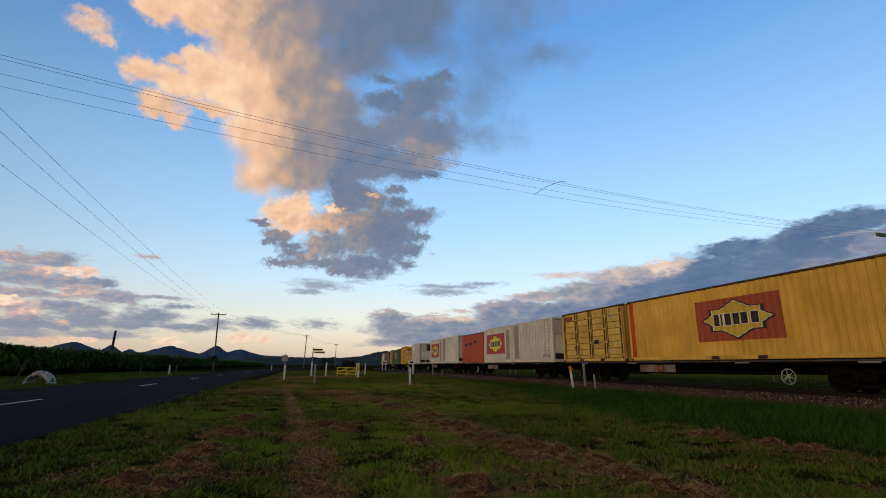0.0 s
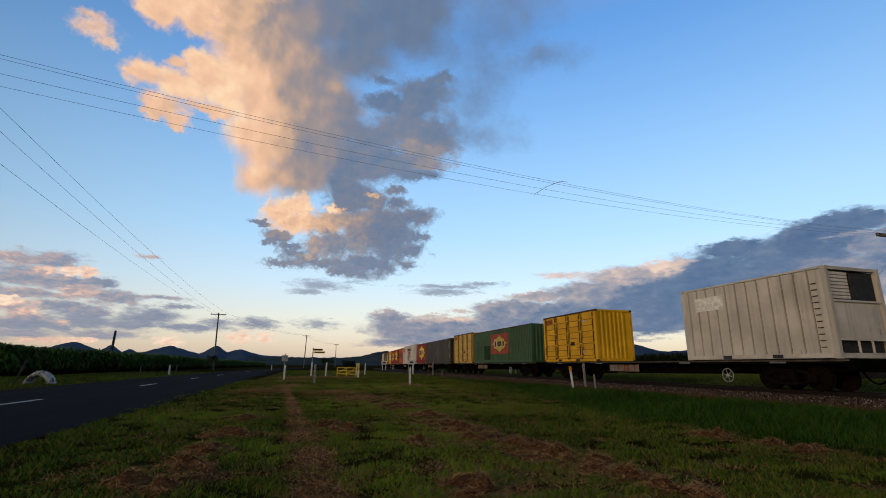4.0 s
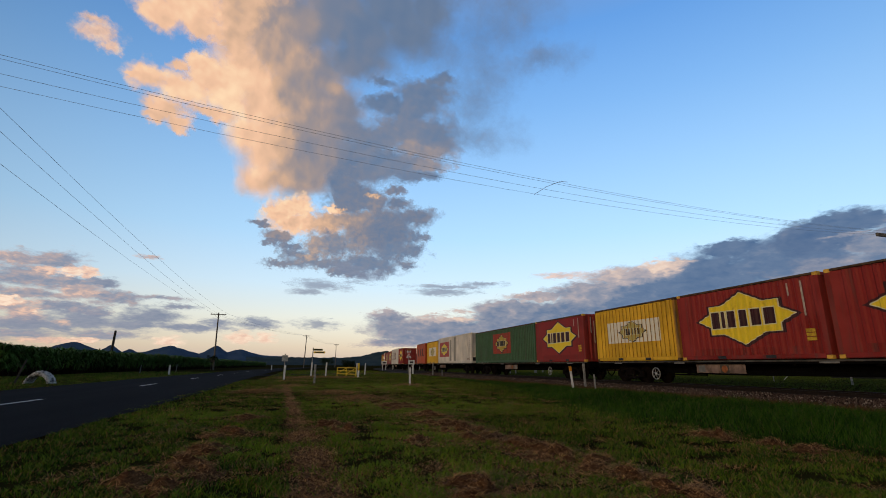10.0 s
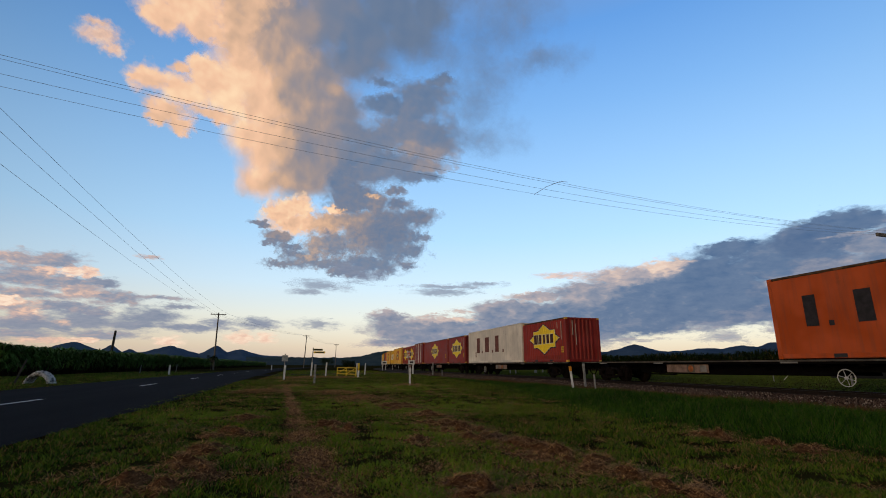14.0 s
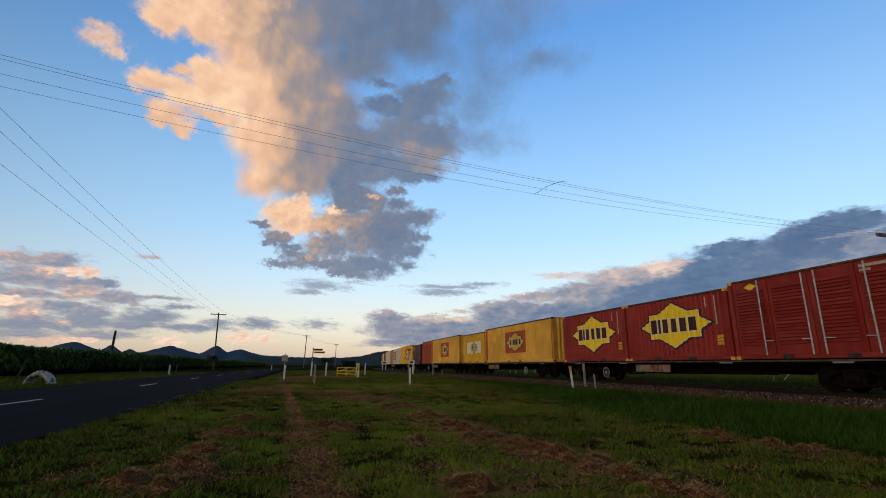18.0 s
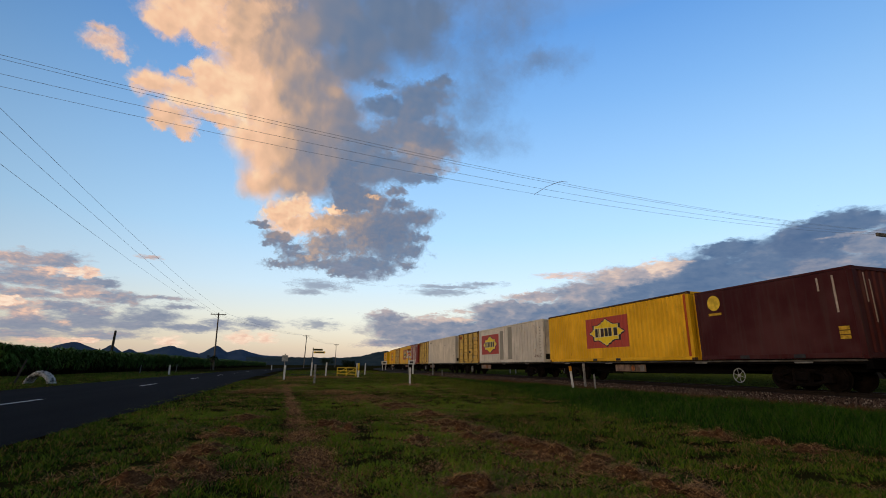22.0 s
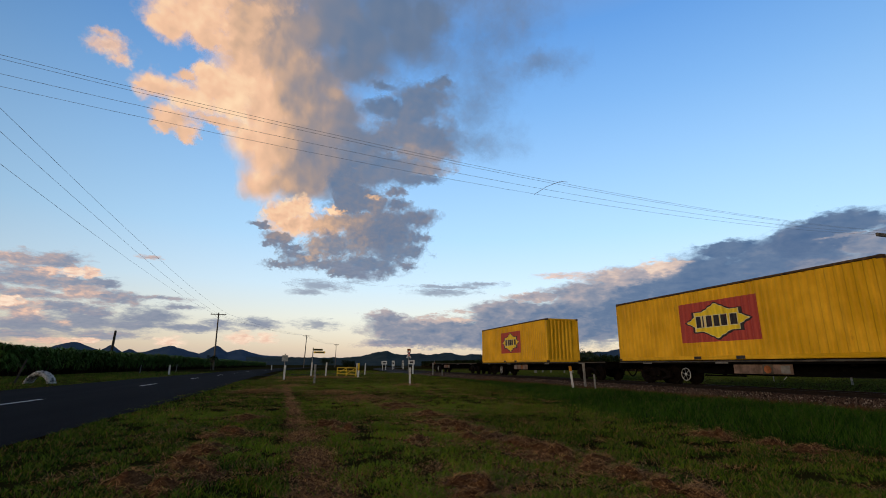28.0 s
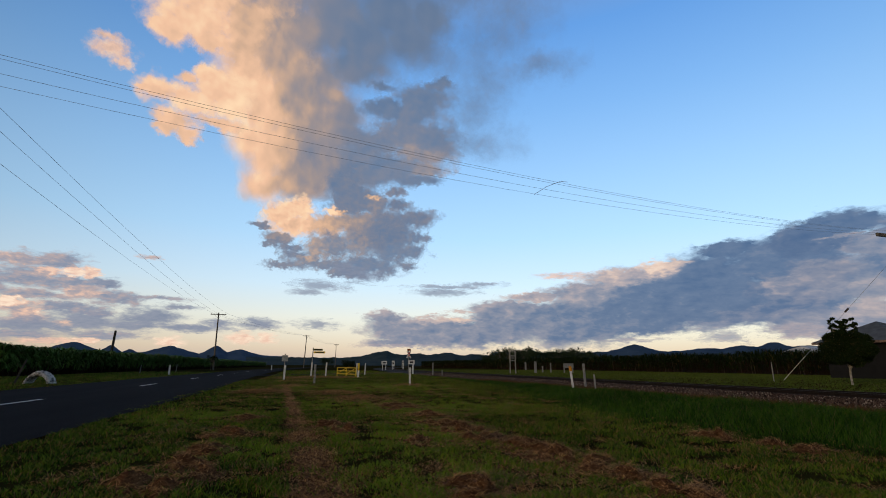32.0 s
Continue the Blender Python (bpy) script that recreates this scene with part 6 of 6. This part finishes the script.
GREYS = [("patch", 1.0, 1.38, 0.73, 2.3, "greypatch"), ("patch", -0.66, 1.5, 0.78, 2.5, "greypatch")]
PLUS = ("words", "40' PLUS")
MARKS = ("code", "faint", [(-5.05, 2.1, 0.06, 0.9), (-5.25, 2.2, 0.05, 0.6), (-5.28, 1.2, 0.06, 0.4)])
FCL = [(1.68, 1.52, 0.40, 1.0), (1.1, 1.08, 0.15, 0.16), (0.12, 1.52, 0.46, 0.95), (-0.55, 1.08, 0.15, 0.16), (-1.15, 1.52, 0.38, 1.02), (-1.85, 1.1, 0.34, 0.18)]
FCLBIG = [(3.3, 1.55, 0.8, 1.35), (2.3, 0.95, 0.22, 0.22), (1.1, 1.55, 0.95, 1.3), (-0.2, 0.95, 0.22, 0.22), (-1.2, 1.55, 0.75, 1.35), (-2.5, 0.95, 0.24, 0.24), (3.95, 0.75, 0.2, 0.5)]
HAZ = ("hazard_mark", "dullyellow", [(-5.21, 1.89, 0.14, 0.16), (-5.72, 0.8, 0.32, 0.11), (-5.72, 0.66, 0.32, 0.11), (-5.72, 0.94, 0.32, 0.11)])
HAZCODE = ("code", "faint", [(-5.55, 2.25, 0.05, 0.45), (-5.68, 1.95, 0.05, 0.9)])

# each load: the rear and front places along the train come from its front edge; (front, kind, length, paint, extras, label)
LOADS = [
    (8.1, "box", T40, "gold", [LOGO40B, ("band", 5.82, 0.24, "orange")], "yellow corrugated container with a red emblem panel"),
    (20.65, "doors", T20, "straw", [], "rust-stained yellow container with ribbed side doors"),
    (28.0, "reefer", T40PLUS, "white", [REEFLOGO, *GREYS, PLUS, MARKS], "dirty white cooled container with a red emblem panel"),
    (40.65, "flat", T20, "orange", [("blackout", "ink", [(1.75, 1.75, 0.75, 0.22), (0.5, 1.8, 0.8, 0.24), (-0.9, 1.95, 0.65, 0.2)])], "plain orange container with painted-out lettering"),
    (48.2, "reefer", T40PLUS, "white", [REEFLOGO, *GREYS], "dirty white cooled container with grey patches"),
    (67.8, "reefer", T20, "grey", [("blank_label", "chalk", [(1.6, 2.2, 1.4, 0.55)])], "light grey cooled container with an open machinery end"),
    (80.3, "doors", T20, "amber", [], "bright yellow container with corrugated end"),
    (88.2, "box", T40, "green", [("greenpanel", -0.1, 1.525, 3.8, 1.63), ("patch", 2.6, 0.85, 1.5, 1.2, "dkgreen")], "green corrugated container with a red emblem panel"),
    (100.8, "doors", T20, "straw", [], "rust-stained yellow container with ribbed side doors"),
    (108.15, "flat", T40, "dark", [HAZ, HAZCODE], "plain dark olive forty-foot container"),
    (120.6, "box", T20, "red", [STAR20, PLATE20], "red container with a yellow star emblem"),
    (127.83, "reefer", T40PLUS, "white", [("mark", "flag", [(4.95, 2.25, 1.15, 0.62)]), ("letters", "chalk", [(5.3, 2.34, 0.2, 0.26), (5.0, 2.34, 0.2, 0.26), (4.7, 2.34, 0.18, 0.26)]), ("code", "faint", [(-4.6, 0.5, 0.7, 0.22), (-3.0, 1.5, 0.08, 0.9), (-3.9, 1.9, 0.08, 1.0), (0.4, 0.55, 1.2, 0.25)])], "off-white cooled container with a small orange mark"),
    (140.55, "flat", T20, "orange", [("letters", "ink", FCL)], "orange container with large worn black lettering"),
    (147.6, "box", T20, "red", [STAR20, CODE20, PLATE20], "red container with a yellow star emblem"),
    (153.85, "box", T20, "red", [STAR20, CODE20, PLATE20], "red container with a yellow star emblem"),
    (160.05, "box", T20, "yellow", [WHITE20], "yellow corrugated container with a white emblem field"),
    (167.3, "flat", T20, "red", [STAR20, CODE20, PLATE20], "red container with a yellow star emblem"),
    (173.5, "box", T40, "green", [("dimstar", -0.07, 1.525, 3.75, 1.63)], "green corrugated container with a faded red emblem panel"),
    (186.8, "reefer", T40PLUS, "white", [REEFLOGO, *GREYS, PLUS, MARKS], "dirty white cooled container with a red emblem panel"),
    (199.5, "box", T20, "yellow", [WHITE20], "yellow corrugated container with a white emblem field"),
    (206.75, "flat", T20, "orange", [("letters", "ink", FCL)], "orange container with large worn black lettering"),
    (226.5, "box", T20, "red", [STAR20, CODE20, PLATE20], "red container with a yellow star emblem"),
    (232.75, "flat", T40, "white", [("letters", "brownink", FCLBIG)], "white container with large brown lettering"),
    (246.0, "flat", T20, "red", [STAR20, CODE20, PLATE20], "red container with a yellow star emblem"),
    (252.3, "flat", T40, "red", [("star", 0.0, 1.48, 4.4, 2.2), ("notice", "dullyellow", [(-5.3, 0.95, 0.32, 0.12), (-5.3, 0.8, 0.32, 0.12), (-5.3, 0.65, 0.32, 0.12)])], "long smooth red container with a yellow star emblem"),
    (265.6, "louvre", T20, "red", [], "red curtain-louvred container with steel lock rods"),
    (271.75, "box", T20, "red", [STAR20, CODE20, PLATE20], "red container with a yellow star emblem"),
    (277.95, "box", T20, "red", [STAR20, CODE20, PLATE20], "red container with a yellow star emblem"),
    (285.3, "box", T40, "gold", [LOGO40B, ("band", 5.80, 0.30, "orange"), ("patch", -5.84, 1.45, 0.18, 2.5, "orange")], "yellow corrugated container with orange bands at both ends"),
    (297.6, "box", T20, "yellow", [WHITE20], "yellow corrugated container with a white emblem field"),
    (305.0, "box", T40, "gold", [LOGO40B, ("band", -5.81, 0.24, "orange")], "yellow corrugated container with an orange front band"),
    (317.15, "louvre", T20, "orange", [], "orange steel container with louvred sides"),
    (324.45, "flat", T20, "maroon", [("disc_mark", "yellowink", [(2.1, 2.2, 0.30, 0.30)]), ("letters", "dullyellow", [(2.1, 1.76, 0.6, 0.09)]), CODE20, PLATE20], "dark maroon container with a round yellow mark"),
    (330.85, "box", T40, "amber", [LOGO40, ("band", -5.84, 0.18, "orange")], "bright yellow container with a red emblem panel"),
    (343.85, "reefer", T40PLUS, "white", [REEFLOGO, *GREYS, PLUS, MARKS], "dirty white cooled container with a red emblem panel"),
    (356.5, "doors", T20, "straw", [], "rust-stained yellow container with ribbed side doors"),
    (363.72, "fine_reefer", T40PLUS, "white", [("code", "plate", [(4.9, 2.55, 1.0, 0.1), (-2, 2.0, 0.3, 0.1)])], "plain dirty white cooled container"),
    (376.15, "doors", T20, "straw", [], "rust-stained yellow container with ribbed side doors"),
    (383.65, "louvre", T20, "red", [], "red curtain-louvred container with steel lock rods"),
    (389.8, "flat", T40, "amber", [LOGO40B], "yellow container with a brown red emblem panel"),
    (403.1, "doors", T20, "straw", [], "yellow container with ribbed side doors"),
    (409.4, "box", T40, "amber", [LOGO40], "bright yellow container with a red emblem panel"),
    (429.15, "box", T40, "amber", [LOGO40], "bright yellow container with a red emblem panel"),
]
WAGON_FRONTS = [7.9, 27.9, 47.8, 67.5, 87.6, 107.6, 127.8, 147.4, 167.1, 186.8, 206.3, 226.3, 245.8, 265.6, 285.1, 304.8, 324.4, 344.1, 363.7, 383.4, 403.0, 422.8, 442.5]
WL = 18.8
RIDING = []


def wheel_mesh():
    b = MB().disc_x(-0.05, 0.065, 0, 0, 0.42, 24).disc_x(0.065, 0.095, 0, 0, 0.455, 24)
    return b.disc_x(-0.075, -0.0505, 0, 0, 0.34, 24, 0.30)


def handwheel():
    b = MB()
    k = 20
    b.tube([(0, 0.25 * math.cos(2 * math.pi * i / k), 0.25 * math.sin(2 * math.pi * i / k)) for i in range(k + 1)], 0.014, 5)
    for i in range(6):
        w = 2 * math.pi * i / 6 + 0.3
        b.tube([(0, 0, 0), (0, 0.245 * math.cos(w), 0.245 * math.sin(w))], 0.010, 4)
    return b.disc_x(-0.03, 0.02, 0, 0, 0.05, 10)


def side_frame():
    b = MB()
    for k_ in (-0.1, 0.0, 0.1):
        # nested coil springs under the bolster
        b.tube([(-0.02 + 0.045 * math.cos(a_ * 0.9), k_ + 0.045 * math.sin(a_ * 0.9), 0.27 + 0.0085 * a_) for a_ in range(36)], 0.014, 4)
    for s in (-1, 1):
        b.tube([(0, s * 0.95, 0.42), (0, s * 0.5, 0.62), (0, 0, 0.66)], 0.07, 6)
        b.tube([(0, s * 0.95, 0.40), (0, s * 0.45, 0.24), (0, 0, 0.20)], 0.065, 6)
        b.box(-0.09, 0.09, s * 0.85 - 0.13, s * 0.85 + 0.13, 0.28, 0.56, 0.03)
    b.box(-0.08, 0.08, -0.3, -0.2, 0.2, 0.66, 0.02)
    return b.box(-0.08, 0.08, 0.2, 0.3, 0.2, 0.66, 0.02)


def wagon(i):
    """A skeletal flat wagon; its own zero is on the rail top, under the middle, leading end -Y."""
    thing = tagged(new("flat_wagon"), "black skeletal container wagon on two bogies", "wagon", "wagons of the train")
    h, top = WL / 2, DECK - RAIL_TOP - 0.004
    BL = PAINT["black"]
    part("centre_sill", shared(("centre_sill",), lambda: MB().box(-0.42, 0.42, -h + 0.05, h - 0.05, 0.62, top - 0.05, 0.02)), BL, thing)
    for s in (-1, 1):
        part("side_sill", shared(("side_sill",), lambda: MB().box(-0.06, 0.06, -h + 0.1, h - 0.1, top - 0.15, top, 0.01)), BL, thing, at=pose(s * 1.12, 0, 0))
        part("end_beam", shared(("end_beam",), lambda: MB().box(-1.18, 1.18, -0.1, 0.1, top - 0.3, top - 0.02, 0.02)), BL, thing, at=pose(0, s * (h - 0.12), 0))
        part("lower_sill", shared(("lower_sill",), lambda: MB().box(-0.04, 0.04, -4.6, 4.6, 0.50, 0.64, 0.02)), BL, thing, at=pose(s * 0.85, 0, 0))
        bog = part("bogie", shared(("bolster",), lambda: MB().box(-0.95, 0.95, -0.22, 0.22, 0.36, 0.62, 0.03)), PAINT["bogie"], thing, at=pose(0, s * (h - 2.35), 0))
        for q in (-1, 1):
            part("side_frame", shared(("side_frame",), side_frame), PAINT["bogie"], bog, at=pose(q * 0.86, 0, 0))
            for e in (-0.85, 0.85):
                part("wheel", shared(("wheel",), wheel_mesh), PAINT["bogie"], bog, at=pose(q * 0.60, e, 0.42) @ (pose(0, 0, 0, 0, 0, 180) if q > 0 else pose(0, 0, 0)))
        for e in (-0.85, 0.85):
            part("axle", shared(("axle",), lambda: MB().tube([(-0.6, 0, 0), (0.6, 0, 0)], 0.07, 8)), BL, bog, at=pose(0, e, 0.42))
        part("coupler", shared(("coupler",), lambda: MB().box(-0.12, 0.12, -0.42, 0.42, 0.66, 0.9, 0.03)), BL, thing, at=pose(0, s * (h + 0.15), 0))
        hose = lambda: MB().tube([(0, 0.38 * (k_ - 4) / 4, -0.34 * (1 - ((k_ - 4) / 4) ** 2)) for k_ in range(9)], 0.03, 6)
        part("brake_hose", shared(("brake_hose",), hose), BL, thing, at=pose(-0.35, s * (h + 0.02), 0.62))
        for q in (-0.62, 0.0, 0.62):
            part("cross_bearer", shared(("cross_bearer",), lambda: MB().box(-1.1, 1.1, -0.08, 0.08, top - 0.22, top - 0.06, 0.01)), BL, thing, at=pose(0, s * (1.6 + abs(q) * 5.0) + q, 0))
    # plates, brake gear and piping of the near side
    py_ = 0.85
    part("side_plate", shared(("side_plate",), lambda: MB().box(-0.02, 0.02, -1.15, 1.15, 0.52, top - 0.17, 0.01)), PAINT["rusty"], thing, "rusty steel data panel", at=pose(-1.10, 1.4, 0))
    part("number_patch", shared(("number_patch",), lambda: MB().box(-0.004, 0.0, -0.16, 0.16, -0.13, 0.13)), PAINT["plate"], thing, at=pose(-1.122, 2.25 if i % 2 else 0.5, 0.68))
    part("mark_board", shared(("mark_board",), lambda: MB().box(-0.004, 0.0, -0.2, 0.2, -0.17, 0.17)), PAINT["sill"], thing, "pale board behind the red mark", at=pose(-1.121, py_ + 0.3, 0.68))
    part("red_mark", shared(("red_mark",), lambda: MB().disc_x(-0.006, 0.0, 0, 0, 0.14, 16)), PAINT["rust_door"], thing, "round red mark", at=pose(-1.127, py_ + 0.3, 0.68))
    part("sill_edge", shared(("sill_edge",), lambda: MB().box(-0.004, 0.0, -h + 0.12, h - 0.12, top - 0.075, top - 0.02)), PAINT["sill"], thing, at=pose(-1.181, 0, 0))
    for y in (-7.4, -3.2, 3.0, 7.2):
        part("pale_strip", shared(("pale_strip",), lambda: MB().box(-0.004, 0.0, -0.3, 0.3, top - 0.13, top - 0.08)), PAINT["plate"], thing, at=pose(-1.182, y + 0.4 * (i % 2), 0))
    part("handbrake_wheel", shared(("handwheel",), handwheel), PAINT["spoke"], thing, "spoked handbrake wheel", at=pose(-1.17, -4.9 if i in (0, 3, 4, 6, 8, 10, 14, 16, 19) else 4.9, 0.45))
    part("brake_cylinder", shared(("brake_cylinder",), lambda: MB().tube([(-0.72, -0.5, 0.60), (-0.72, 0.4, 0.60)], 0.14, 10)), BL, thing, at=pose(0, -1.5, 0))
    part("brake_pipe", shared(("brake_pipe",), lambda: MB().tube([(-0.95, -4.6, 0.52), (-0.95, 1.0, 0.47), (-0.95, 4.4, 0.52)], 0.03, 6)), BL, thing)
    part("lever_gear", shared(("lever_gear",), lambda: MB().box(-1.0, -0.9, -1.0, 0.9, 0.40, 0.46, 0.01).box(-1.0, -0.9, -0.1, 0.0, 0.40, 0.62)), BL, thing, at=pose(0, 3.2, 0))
    RIDING.append((thing, WAGON_FRONTS[i] + h, RAIL_TOP))
    return thing


for i in range(len(WAGON_FRONTS)):
    last_wagon = wagon(i)
part("tail_lamp", MB().box(-0.09, 0.09, -0.08, 0.08, 0, 0.26, 0.02), PAINT["rust_door"], last_wagon, "dull red tail marker", at=pose(-0.5, WL / 2 + 0.02, 0.86))
part("tail_bracket", MB().box(-0.04, 0.04, -0.04, 0.04, 0, 0.3, 0.01), PAINT["plate"], last_wagon, at=pose(-0.5, WL / 2 + 0.02, 1.12))
NINE_FOOT = ("red", "green", "dark", "yellow", "maroon", "orange")
for front, kind, L, paint, extras, label in LOADS:
    box_ = container(kind, L, paint, extras, 2.743 if paint in NINE_FOOT and kind != "louvre" else 2.896)
    tagged(box_, label)
    RIDING.append((box_, front + L / 2, DECK))


def motions():
    for ob, u, z in RIDING:
        rows, t = [], 0.0
        while True:
            s = u - SPEED * t
            x, y, a = track(s)
            rows.append((t, pose(x, y, z, 0, 0, -math.degrees(a))))
            if t >= 32.0:
                break
            t = 32.0 if s < BEND_Y - 1 else min(32.0, t + 1.5)
        walk(ob, rows)
    # the clouds drift: degrees to the right and upwards over the clip, about their state half way
    for ob, (da, de) in DRIFT:
        walk(ob, [(0, pose(0, 0, 1.0, -de / 2, 0, da / 2)), (32.0, pose(0, 0, 1.0, de / 2, 0, -da / 2))])


motions()
